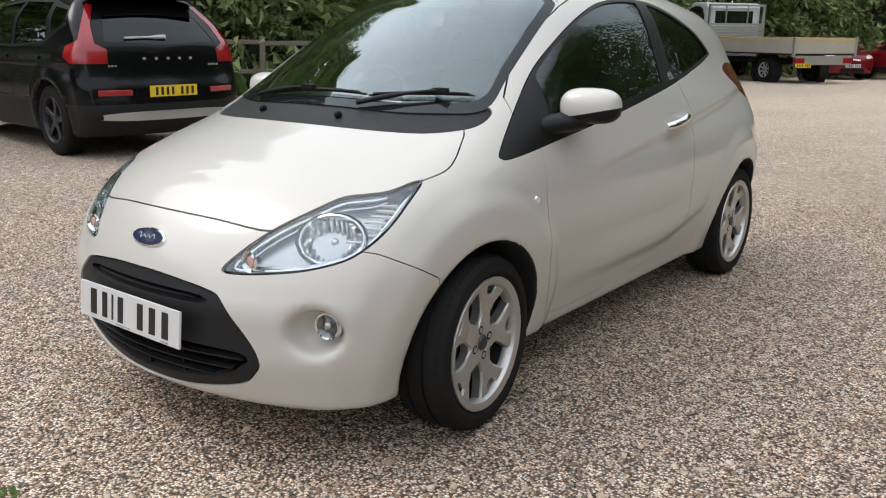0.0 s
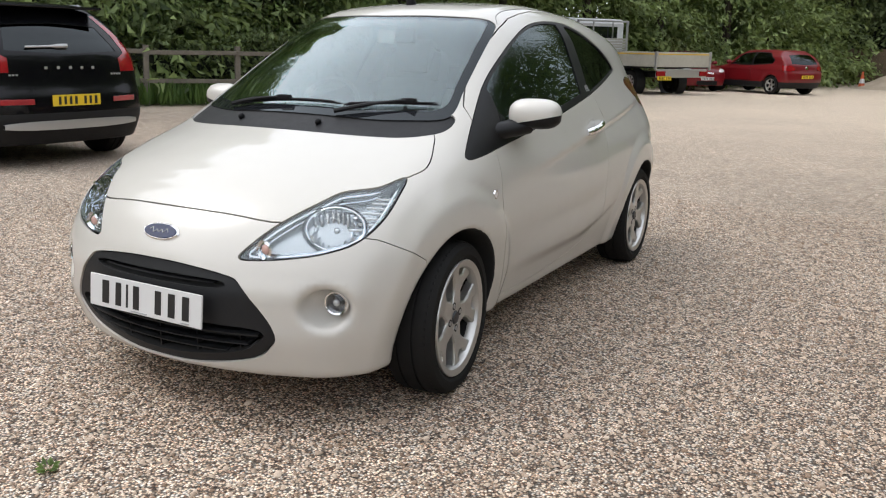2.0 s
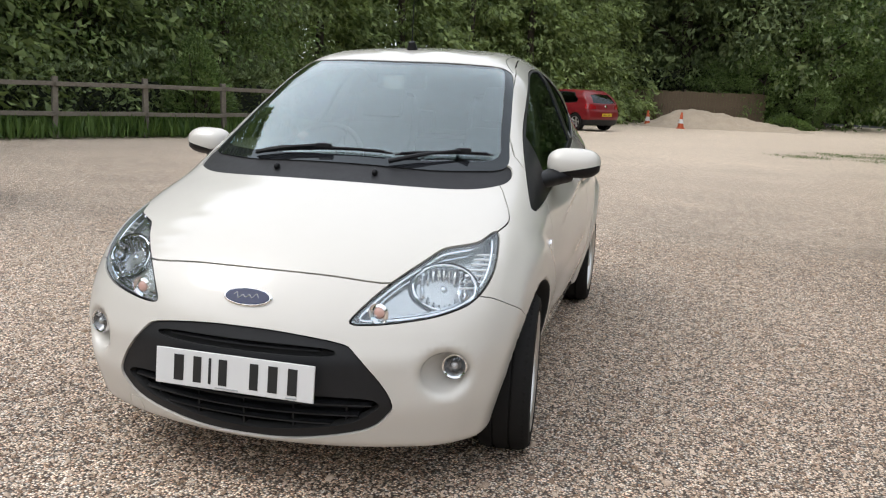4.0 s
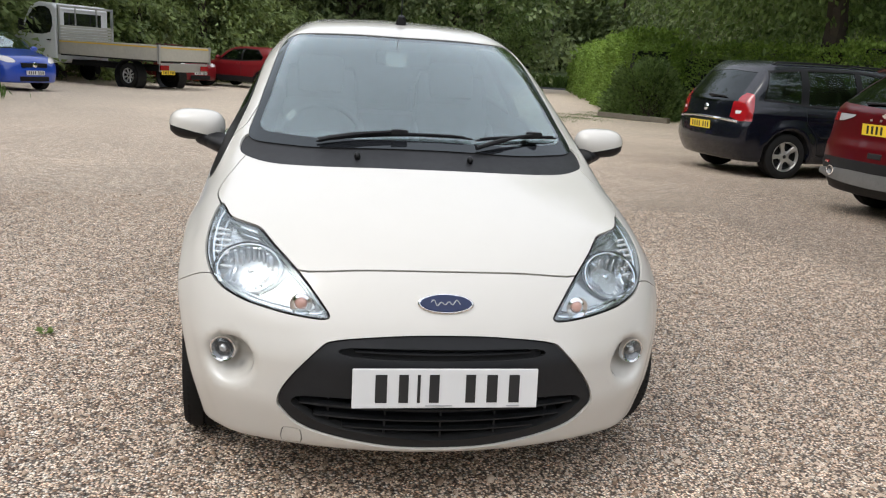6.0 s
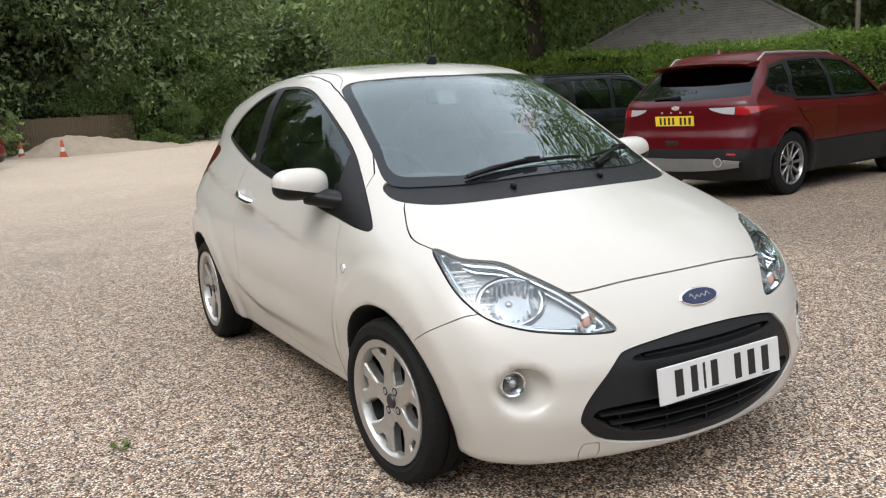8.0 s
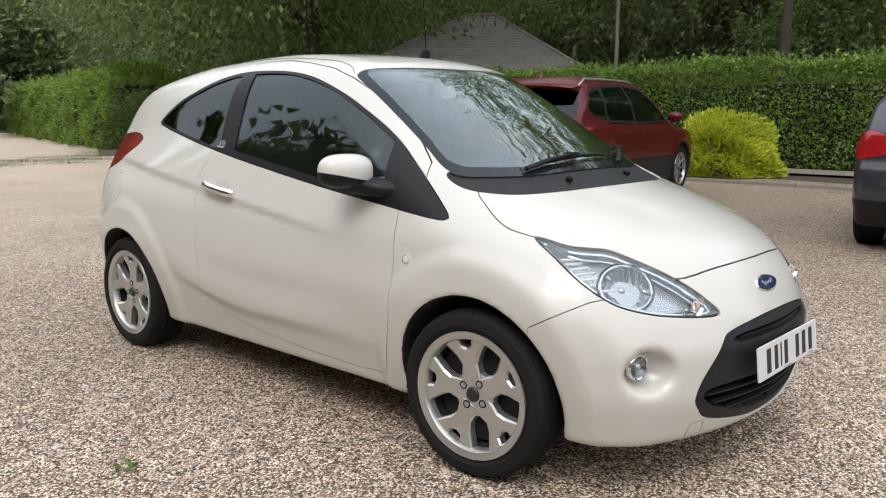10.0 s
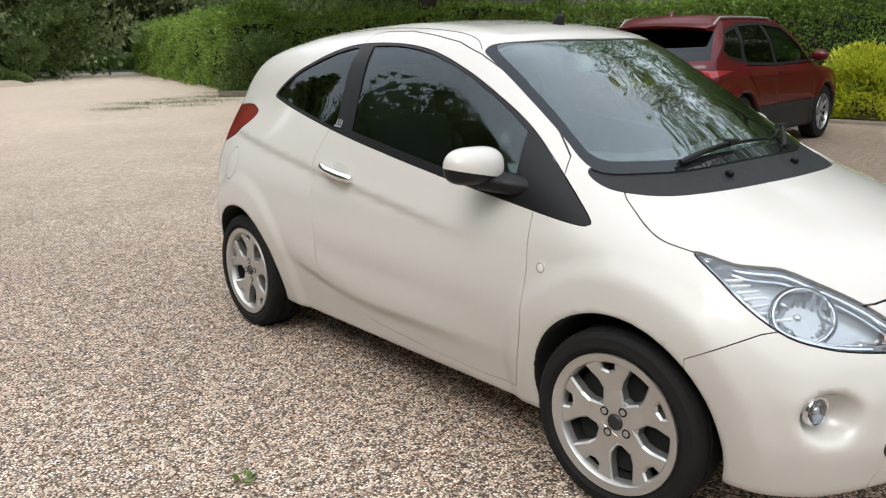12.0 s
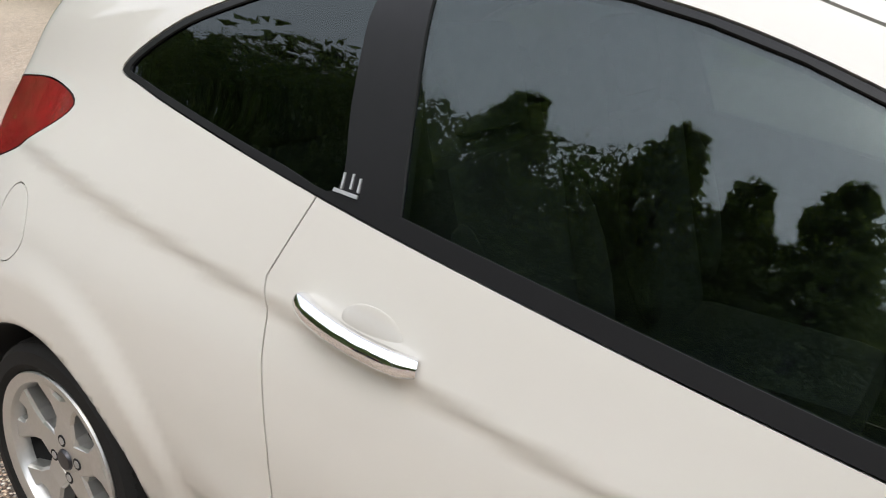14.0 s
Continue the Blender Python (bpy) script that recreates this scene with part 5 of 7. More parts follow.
def black_suv():
    wb, ro = 2.702, 0.84
    end = wb + ro
    sh = dict(w=0.93, h=1.64, wb=wb, fo=0.88, ro=ro, hood=1.06, belt=1.08, cowl=0.30, header=1.12, roof_end=3.12, drop=0.42, arch=(0.40, 0.36), tumble=0.70)
    panes = [[(0.62, 1.12), (1.15, 1.50), (1.72, 1.54), (1.72, 1.10)], [(1.80, 1.10), (1.80, 1.54), (2.5, 1.52), (2.62, 1.20), (2.55, 1.14)], [(2.72, 1.22), (2.62, 1.48), (2.95, 1.44), (3.02, 1.32)]]
    glass_r = [(-0.60, 1.14), (-0.50, 1.38), (0, 1.41), (0.50, 1.38), (0.60, 1.14), (0, 1.11)]
    lamps = [dict(outline=[(0.62, 3.45, 0.93), (0.62, 3.45, 1.07), (0.69, 3.35, 1.12), (0.685, 3.28, 1.30), (0.61, 3.2, 1.49), (0.66, 3.15, 1.50), (0.745, 3.2, 1.30), (0.81, 3.25, 1.15), (0.91, 3.2, 1.10), (0.93, 3.15, 0.99), (0.90, 3.25, 0.93)], aim=0.45, label="tall red tail lamp")]

    def extra(car, on):
        wiper_rear(car, on, -0.02, 0.40, 1.155, end - 0.2, SATIN)
        letters(car, on, -0.26, 0.13, 5, 0.985, end)
        letters(car, on, -0.62, 0.04, 4, 0.92, end, 0.022)
        letters(car, on, 0.56, 0.035, 3, 0.92, end, 0.02)
        for s in (1, -1):
            p = on((s * 0.60, end, 0.66))
            part("reflector", boxed((-0.16, -0.01, -0.028), (0.16, 0.006, 0.028), 0.008, Matrix.Translation(p) @ pose(0, 0, 0, 0, 0, -s * 16)), RED_LENS, car, "red bumper reflector")
        bm, rows = bmesh.new(), []
        for i in range(21):
            x = -0.72 + 1.44 * i / 20
            p = on((x, end, 0.42))
            hh = 0.045 * (1 - 0.5 * abs(x / 0.72) ** 4)
            rows.append([bm.verts.new((x, p[1] + a, 0.42 + b)) for a, b in ((-0.05, -hh), (0.016, -hh), (0.022, 0), (0.016, hh), (-0.05, hh))])
        for a, b in zip(rows, rows[1:]):
            for k in range(4):
                bm.faces.new((a[k], a[k + 1], b[k + 1], b[k]))
        bmesh.ops.recalc_face_normals(bm, faces=bm.faces)
        part("skid_plate", bm, SATIN, car, "silver rear skid plate", True)
        part("roof_spoiler", boxed((-0.60, 2.95, 1.556), (0.60, 3.17, 1.584), 0.014), BLACK_PAINT, car)

    parked("suv_car", "glossy black compact SUV parked by the rail fence", BLACK_PAINT, placed((-6.05, 3.15), (-0.99, 0.10), wb), sh, 0.355, 0.235, panes, glass_r, lamps, extra, 0.54, (0, 0.66), rails=[(0.62, 1.2, 1.6), (0.63, 2.0, 1.62), (0.60, 2.9, 1.58)], alloy=DARK_ALLOY, doors=([(0.55, 0.56), (0.55, 1.06), (1.76, 1.06), (1.76, 0.56)], [(1.78, 0.56), (1.78, 1.06), (2.6, 1.08), (2.6, 0.95), (2.3, 0.70), (2.25, 0.56)]))


MACHINED = material("machined_alloy", (0.34, 0.34, 0.345), 0.3, metal=0.8)
SKID = material("brushed_skid_plate", (0.30, 0.30, 0.30), 0.45, metal=0.7, vary=0.5, scale=6)


def red_suv():
    wb, ro = 2.71, 0.96
    end = wb + ro
    sh = dict(w=0.94, h=1.65, wb=wb, fo=0.93, ro=ro, hood=1.04, belt=1.06, cowl=0.20, header=1.10, roof_end=3.15, drop=0.62, arch=(0.405, 0.36), tumble=0.66)
    panes = [[(0.62, 1.08), (1.2, 1.48), (1.72, 1.52), (1.72, 1.07)], [(1.80, 1.07), (1.80, 1.52), (2.45, 1.50), (2.60, 1.20), (2.55, 1.10)], [(2.68, 1.14), (2.58, 1.47), (2.90, 1.42), (3.10, 1.24), (2.98, 1.17)]]
    glass_r = [(-0.80, 1.14), (-0.66, 1.44), (0, 1.48), (0.66, 1.44), (0.80, 1.14), (0, 1.10)]
    lamps = [dict(outline=[(0.93, 3.02, 1.015), (0.88, 3.3, 1.03), (0.70, 3.5, 1.035), (0.70, 3.5, 0.945), (0.80, 3.45, 0.935), (0.92, 3.2, 0.99)], aim=0.8, label="red tail lamp"),
             dict(outline=[(0.70, 3.5, 1.03), (0.42, 3.58, 1.025), (0.46, 3.58, 0.995), (0.58, 3.55, 0.958), (0.70, 3.5, 0.945)], aim=0.15, mat=LABEL_GREY, label="clear reversing lamp")]

    def extra(car, on):
        wiper_rear(car, on, 0.0, 0.36, 1.125, end - 0.2)
        letters(car, on, -0.20, 0.13, 4, 1.00, end, 0.025)
        p = on((0, end, 1.065))
        part("badge", extruded([(0.055 * math.cos(a), 0.024 * math.sin(a)) for a in np.linspace(0, 2 * math.pi, 20, endpoint=False)], -0.01, 0.01, "y"), CHROME, car).matrix_basis = pose(p[0], p[1], p[2], -12)
        part("boot_handle", boxed((-0.09, -0.03, -0.03), (0.09, 0.004, 0.03), 0.012, Matrix.Translation(on((0, end, 0.645)))), LINER, car)
        bm, rows = bmesh.new(), []
        for i in range(25):
            x = -0.80 + 1.60 * i / 24
            p = on((x, end, 0.42))
            hh = 0.072 * (1 - 0.6 * abs(x / 0.80) ** 3)
            rows.append([bm.verts.new((x, p[1] + a, 0.42 + b - 0.02 * (1 - abs(x)))) for a, b in ((-0.06, -hh), (0.018, -hh), (0.026, 0), (0.018, hh), (-0.06, hh))])
        for a, b in zip(rows, rows[1:]):
            for k in range(4):
                bm.faces.new((a[k], a[k + 1], b[k + 1], b[k]))
        bmesh.ops.recalc_face_normals(bm, faces=bm.faces)
        part("skid_plate", bm, SKID, car, "silver rear diffuser", True)
        for s in (1, -1):
            p = on((s * 0.60, end, 0.40))
            ex = part("exhaust_tip", lathe([(0.05, 0.0), (0.05, 0.05), (0.042, 0.05), (0.040, -0.05)], 24, "y"), CHROME, car, "round chrome exhaust tip", True)
            ex.matrix_basis = pose(p[0], p[1] - 0.005, p[2])
        bm, rows = bmesh.new(), []
        for i in range(17):
            x = -0.64 + 1.28 * i / 16
            p = on((x, 2.98, 1.60))
            y1 = 3.27 - 0.20 * x * x
            rows.append([bm.verts.new(q) for q in ((x, 2.92, p[2] + 0.006), (x, y1 - 0.05, p[2] - 0.020), (x, y1, p[2] - 0.034), (x, y1 - 0.02, p[2] - 0.055), (x, 2.95, p[2] - 0.06))])
        for a, b in zip(rows, rows[1:]):
            for k in range(5):
                bm.faces.new((a[k], a[(k + 1) % 5], b[(k + 1) % 5], b[k]))
        bm.faces.new(rows[0]), bm.faces.new(rows[-1][::-1])
        bmesh.ops.recalc_face_normals(bm, faces=bm.faces)
        part("roof_spoiler", bm, RED_PAINT, car, "deep red roof spoiler", True)
        for s in (1, -1):
            part("reflector", boxed((-0.05, -0.012, -0.014), (0.05, 0.008, 0.014), 0.006, Matrix.Translation(on((s * 0.70, end - 0.1, 0.52))) @ pose(0, 0, 0, 0, 0, -s * 24)), RED_LENS, car)
        part("roof_fin", lathe([(0.045, 0), (0.03, 0.03), (0.012, 0.06), (0, 0.065)], 14, "z"), RED_PAINT, car, "", True).matrix_basis = pose(0, 2.75, 1.62)

    parked("suv_car", "deep red SUV parked tail out on gravel", RED_PAINT, placed((6.0, 4.60), (0.99, 0.137), wb), sh, 0.36, 0.24, panes, glass_r, lamps, extra, 0.58, (0, 0.90), rails=[(0.62, 1.25, 1.6), (0.64, 2.0, 1.62), (0.60, 2.95, 1.58)], spokes=10, alloy=MACHINED, doors=([(0.55, 0.58), (0.55, 1.04), (1.76, 1.04), (1.76, 0.58)], [(1.78, 0.58), (1.78, 1.04), (2.62, 1.06), (2.6, 0.95), (2.32, 0.72), (2.27, 0.58)]))


def navy_mpv():
    wb, ro = 2.703, 0.86
    end = wb + ro
    sh = dict(w=0.90, h=1.635, wb=wb, fo=0.90, ro=ro, hood=1.0, belt=1.02, cowl=0.05, header=0.95, roof_end=3.25, drop=0.38, arch=(0.365, 0.32), tumble=0.74)
    panes = [[(0.55, 1.04), (1.02, 1.46), (1.55, 1.51), (1.55, 1.03)], [(1.64, 1.03), (1.64, 1.51), (2.42, 1.50), (2.42, 1.04)], [(2.54, 1.05), (2.54, 1.49), (3.02, 1.45), (3.12, 1.09)]]
    glass_r = [(-0.62, 1.04), (-0.56, 1.44), (0, 1.47), (0.56, 1.44), (0.62, 1.04), (0, 1.00)]
    lamps = [dict(outline=[(0.86, 3.3, 0.78), (0.86, 3.3, 0.95), (0.82, 3.32, 1.14), (0.72, 3.4, 1.16), (0.60, 3.5, 1.02), (0.58, 3.5, 0.82), (0.72, 3.4, 0.77)], aim=0.6, label="large red tail lamp")]

    def extra(car, on):
        wiper_rear(car, on, 0.0, -0.36, 1.06, end - 0.2)
        bm = tube([on((x, end, 0.80)) + np.array((0, 0.006, 0)) for x in np.linspace(-0.78, 0.78, 17)], 0.018, 8)
        part("chrome_strip", bm, CHROME, car, "chrome tailgate strip", True)
        part("badge", lathe([(0, 0.012), (0.045, 0.010), (0.055, 0.0)], 20, "y"), CHROME, car, "round chrome badge", True).matrix_basis = Matrix.Translation(on((0, end, 0.93)))
        for s in (1, -1):
            part("reversing_lens", boxed((-0.06, -0.01, -0.022), (0.06, 0.008, 0.022), 0.008, Matrix.Translation(on((s * 0.72, end - 0.1, 0.90))) @ pose(0, 0, 0, 0, 0, -s * 30)), WHITE_LENS, car)
            part("side_strip", tube([on((s * 0.9, y, 0.60)) for y in np.linspace(0.5, 2.2, 10)], 0.014, 6), BLACK_TRIM, car)

    parked("mpv_car", "dark navy people carrier parked beside the hedge", NAVY_PAINT, placed((6.07, 8.65), (0.995, 0.10), wb), sh, 0.318, 0.205, panes, glass_r, lamps, extra, 0.0, (0, 0.68), rails=[(0.60, 0.95, 1.56), (0.64, 1.9, 1.6), (0.62, 3.1, 1.55)], rail_mat=BLACK_TRIM, doors=([(0.50, 0.34), (0.50, 1.0), (1.60, 1.0), (1.60, 0.34)], [(1.62, 0.34), (1.62, 1.0), (2.48, 1.01), (2.45, 0.80), (2.25, 0.60), (2.20, 0.34)]))


def red_hatch():
    wb, ro = 2.578, 0.76
    end = wb + ro
    sh = dict(w=0.88, h=1.48, wb=wb, fo=0.87, ro=ro, hood=0.94, belt=0.97, cowl=0.25, header=1.05, roof_end=2.95, drop=0.40, arch=(0.35, 0.31), tumble=0.68)
    panes = [[(0.66, 0.99), (1.14, 1.32), (1.62, 1.37), (1.62, 0.98)], [(1.70, 0.98), (1.70, 1.37), (2.28, 1.35), (2.60, 1.12), (2.56, 1.04)]]
    glass_r = [(-0.58, 1.02), (-0.48, 1.30), (0, 1.33), (0.48, 1.30), (0.58, 1.02), (0, 0.99)]
    lamps = [dict(outline=[(0.84, 3.0, 0.80), (0.83, 3.0, 0.97), (0.62, 3.2, 0.97), (0.50, 3.25, 0.90), (0.52, 3.25, 0.80), (0.70, 3.1, 0.78)], aim=0.5)]

    def extra(car, on):
        part("badge", lathe([(0, 0.012), (0.05, 0.010), (0.06, 0.0)], 20, "y"), CHROME, car, "", True).matrix_basis = Matrix.Translation(on((0, end, 0.90)))

    parked("hatchback_car", "red five-door hatchback parked under the conifers", BRIGHT_RED, placed((-1.85, 30.6), (-0.80, 0.60), wb) @ Matrix.Diagonal((1.07, 1.07, 1.07, 1)), sh, 0.315, 0.205, panes, glass_r, lamps, extra, 0.42, (0, 0.60), h=0.055, doors=([(0.6, 0.44), (0.6, 0.95), (1.66, 0.95), (1.66, 0.44)],))


def grey_crossover():
    wb, ro = 2.60, 0.78
    sh = dict(w=0.90, h=1.55, wb=wb, fo=0.86, ro=ro, hood=0.98, belt=1.02, cowl=0.25, header=1.08, roof_end=2.98, drop=0.45, arch=(0.37, 0.33), tumble=0.68)
    panes = [[(0.66, 1.04), (1.14, 1.38), (1.62, 1.43), (1.62, 1.03)], [(1.70, 1.03), (1.70, 1.43), (2.28, 1.41), (2.40, 1.07)]]
    glass_r = [(-0.58, 1.06), (-0.48, 1.36), (0, 1.39), (0.48, 1.36), (0.58, 1.06), (0, 1.03)]
    lamps = [dict(outline=[(0.88, 2.85, 0.84), (0.86, 2.95, 1.03), (0.70, 3.15, 1.05), (0.52, 3.25, 0.98), (0.56, 3.25, 0.85), (0.76, 3.1, 0.80)], aim=0.6, label="red clawed tail lamp")]
    parked("crossover_car", "dark grey crossover parked tail out near the kerb", GREY_PAINT, placed((5.62, -0.26), (0.99, 0.13), wb), sh, 0.33, 0.21, panes, glass_r, lamps, None, 0.46, (0, 0.62), h=0.05, doors=([(0.6, 0.48), (0.6, 1.0), (1.66, 1.0), (1.66, 0.48)],))


def blue_mini_mpv():
    wb, ro, fo = 2.60, 0.66, 0.82
    sh = dict(w=0.845, h=1.53, wb=wb, fo=fo, ro=ro, hood=0.98, belt=0.98, cowl=0.05, header=0.92, roof_end=2.75, drop=0.30, arch=(0.33, 0.30), tumble=0.70)
    panes = [[(0.50, 1.0), (1.0, 1.36), (1.55, 1.42), (1.55, 0.99)], [(1.63, 0.99), (1.63, 1.42), (2.30, 1.40), (2.40, 1.02)]]
    heads = [[(0.76, -0.25, 0.90), (0.66, -0.42, 0.88), (0.48, -0.62, 0.80), (0.46, -0.68, 0.71), (0.62, -0.58, 0.69), (0.76, -0.42, 0.76)]]

    def extra(car, on):
        p = on((0, -fo, 0.68))
        part("grille", boxed((-0.36, -0.02, -0.06), (0.36, 0.06, 0.05), 0.015, Matrix.Translation(p)), BLACK_TRIM, car, "black grille with chrome badge")
        part("badge", lathe([(0, -0.02), (0.06, -0.018), (0.07, 0.0)], 18, "y"), CHROME, car, "", True).matrix_basis = pose(p[0], p[1] - 0.02, p[2])
        q = on((0, -fo, 0.32))
        part("lower_grille", boxed((-0.40, -0.015, -0.06), (0.40, 0.06, 0.06), 0.02, Matrix.Translation(q)), BLACK_TRIM, car)

    parked("mini_mpv_car", "bright blue small family car facing out by long grass", BLUE_PAINT, placed((-8.0, 20.6), (0.80, -0.60), wb, False), sh, 0.30, 0.19, panes, None, [], extra, 0.0, plate_front=True, h=0.055, front_lamps=heads)


def red_front_car():
    wb, ro, fo = 2.61, 0.72, 0.92
    sh = dict(w=0.885, h=1.49, wb=wb, fo=fo, ro=ro, hood=0.95, belt=0.98, cowl=0.10, header=0.95, roof_end=2.80, drop=0.35, arch=(0.34, 0.31), tumble=0.68)
    panes = [[(0.55, 1.0), (1.05, 1.33), (1.60, 1.38), (1.60, 0.99)], [(1.68, 0.99), (1.68, 1.38), (2.30, 1.36), (2.40, 1.02)]]
    heads = [[(0.80, -0.30, 0.88), (0.68, -0.50, 0.85), (0.48, -0.74, 0.78), (0.50, -0.76, 0.70), (0.68, -0.64, 0.70), (0.80, -0.46, 0.76)]]

    def extra(car, on):
        for z in (0.70, 0.66):
            part("chevron_bar", tube([on((x, -fo, z + 0.03 * (1 - abs(x) / 0.25))) - np.array((0, 0.01, 0)) for x in np.linspace(-0.25, 0.25, 9)], 0.012, 6), CHROME, car, "", True)
        part("lower_grille", boxed((-0.40, -0.015, -0.08), (0.40, 0.06, 0.08), 0.02, Matrix.Translation(on((0, -fo, 0.32)))), BLACK_TRIM, car)

    parked("hatchback_car", "red hatchback facing out behind the flatbed truck", BRIGHT_RED, placed((-5.0, 30.3), (0.62, -0.78), wb, False), sh, 0.31, 0.20, panes, None, [], extra, 0.0, plate_front=True, h=0.055, front_lamps=heads)


def flatbed_truck():
    """A white dropside truck; origin at the rear axle, front towards -y."""
    m = placed((-5.6, 26.3), (-0.83, 0.556), 0.0) @ Matrix.Diagonal((1.12, 1.12, 1.12, 1))
    tr = thing("flatbed_truck", m, "white dropside flatbed truck with weathered cream boards", "truck", "parked cars")
    part("chassis", boxed((-0.45, -3.6, 0.50), (0.45, 1.1, 0.66), 0.02), LINER, tr)
    part("bed_floor", boxed((-1.02, -2.55, 0.78), (1.02, 1.25, 0.86), 0.01), DARK_TRIM, tr)
    for s in (1, -1):
        bd = part("side_board", boxed((s * 1.02, -2.55, 0.82), (s * 1.06, 1.25, 1.24), 0.01), BED_ALU, tr, "cream dropside board with yellow stripe")
        part("stripe", boxed((s * 1.0605, -2.52, 1.165), (s * 1.064, 1.22, 1.20)), YELLOW_TAPE, bd)
        part("corner_post", boxed((s * 1.0, 1.24, 0.74), (s * 1.07, 1.30, 1.26), 0.008), SATIN, tr)
        part("mudguard", lathe([(0.45, s * 0.66), (0.45, s * 0.98), (0.46, s * 0.98), (0.46, s * 0.66)], 24, closed=True), DARK_TRIM, tr, "grey plastic mudguard").matrix_basis = pose(0, 0, 0.34)
        for y in (0, -3.35):
            wheel(tr, pose(s * 0.80, y, 0.345), s, 0.345, 0.21, 0.24, 8, SATIN, False, 0.3)
        lp = part("tail_lamp", boxed((s * 0.98, 1.24, 0.56), (s * 0.66, 1.29, 0.70), 0.01), RED_LENS, tr, "red tail lamp cluster")
        part("headboard_post", boxed((s * 0.98, -2.62, 0.80), (s * 1.04, -2.55, 2.22), 0.01), SATIN, tr)
    tg = part("tailgate", boxed((-1.0, 1.25, 0.82), (1.0, 1.29, 1.24), 0.01), BED_ALU, tr, "cream tailgate with yellow stripe")
    part("stripe", boxed((-0.97, 1.2905, 1.165), (0.97, 1.294, 1.20)), YELLOW_TAPE, tg)
    part("rear_beam", boxed((-0.95, 1.18, 0.52), (0.95, 1.26, 0.76), 0.01), SATIN, tr)
    plate(tr, pose(0.70, 1.30, 0.50, 0, 0, 180), PLATE_YELLOW, (0.045, 0.045, 0.045, 0.045, None, 0.045, 0.045, 0.05), "yellow rear number plate with dark bars")
    part("headboard_top", boxed((-1.04, -2.62, 2.16), (1.04, -2.56, 2.22), 0.01), SATIN, tr)
    for k in range(9):
        part("headboard_slat", boxed((-0.98, -2.60, 0.90 + 0.085 * k), (0.98, -2.57, 0.97 + 0.085 * k), 0.006), BED_ALU, tr)
    for x in (-0.4, 0.4):
        part("headboard_bar", boxed((x - 0.02, -2.60, 1.66), (x + 0.02, -2.57, 2.17), 0.004), SATIN, tr)
    # cab
    w = 0.99
    prof = [(-2.72, 0.55), (-2.72, 2.12), (-2.80, 2.26), (-3.45, 2.30), (-3.80, 2.18), (-4.32, 1.42), (-4.62, 1.22), (-4.72, 0.95), (-4.72, 0.50), (-4.0, 0.48)]
    cab = part("cab", extruded(prof, -w, w, "x", 0.0), WHITE_PAINT, tr, "white steel cab")
    bev = cab.modifiers.new("round", "BEVEL")
    bev.width, bev.segments = 0.07, 3
    for s in (1, -1):
        out = ring([(-2.98, 1.42), (-2.96, 2.08), (-3.62, 2.10), (-4.12, 1.46), (-4.05, 1.38)], 3)
        win = part("cab_window", extruded(out, s * (w - 0.03), s * (w + 0.004), "x"), DARK_PANE, tr)
        part("cab_handle", boxed((s * (w + 0.002), -3.1, 1.18), (s * (w + 0.03), -2.95, 1.22), 0.006), BLACK_TRIM, tr)
        part("cab_mirror", boxed((s * (w + 0.06), -4.06, 1.42), (s * (w + 0.22), -3.98, 1.78), 0.03), BLACK_TRIM, tr)
    part("rear_cab_window", boxed((-0.70, -2.73, 1.62), (0.70, -2.712, 2.02), 0.008), DARK_PANE, tr)
    part("windscreen", boxed((-0.86, -0.01, -0.42), (0.86, 0.012, 0.42), 0.01, pose(0, -4.07, 1.81, -34.5)), DARK_PANE, tr)


black_suv()
red_suv()
navy_mpv()
red_hatch()
grey_crossover()
blue_mini_mpv()
red_front_car()
flatbed_truck()




# ---------- ground, road, kerb ----------
def ground():
    ys = [-300, -60, -20, 4, 12, 20, 28, 34, 60, 120, 400]
    xs = [-300, -60, -20, 0, 20, 60, 300]
    v = [(x, y, gz(x, y)) for y in ys for x in xs]
    n = len(xs)
    f = [(r * n + c, r * n + c + 1, (r + 1) * n + c + 1, (r + 1) * n + c) for r in range(len(ys) - 1) for c in range(n - 1)]
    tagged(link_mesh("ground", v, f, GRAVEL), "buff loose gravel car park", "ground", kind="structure")


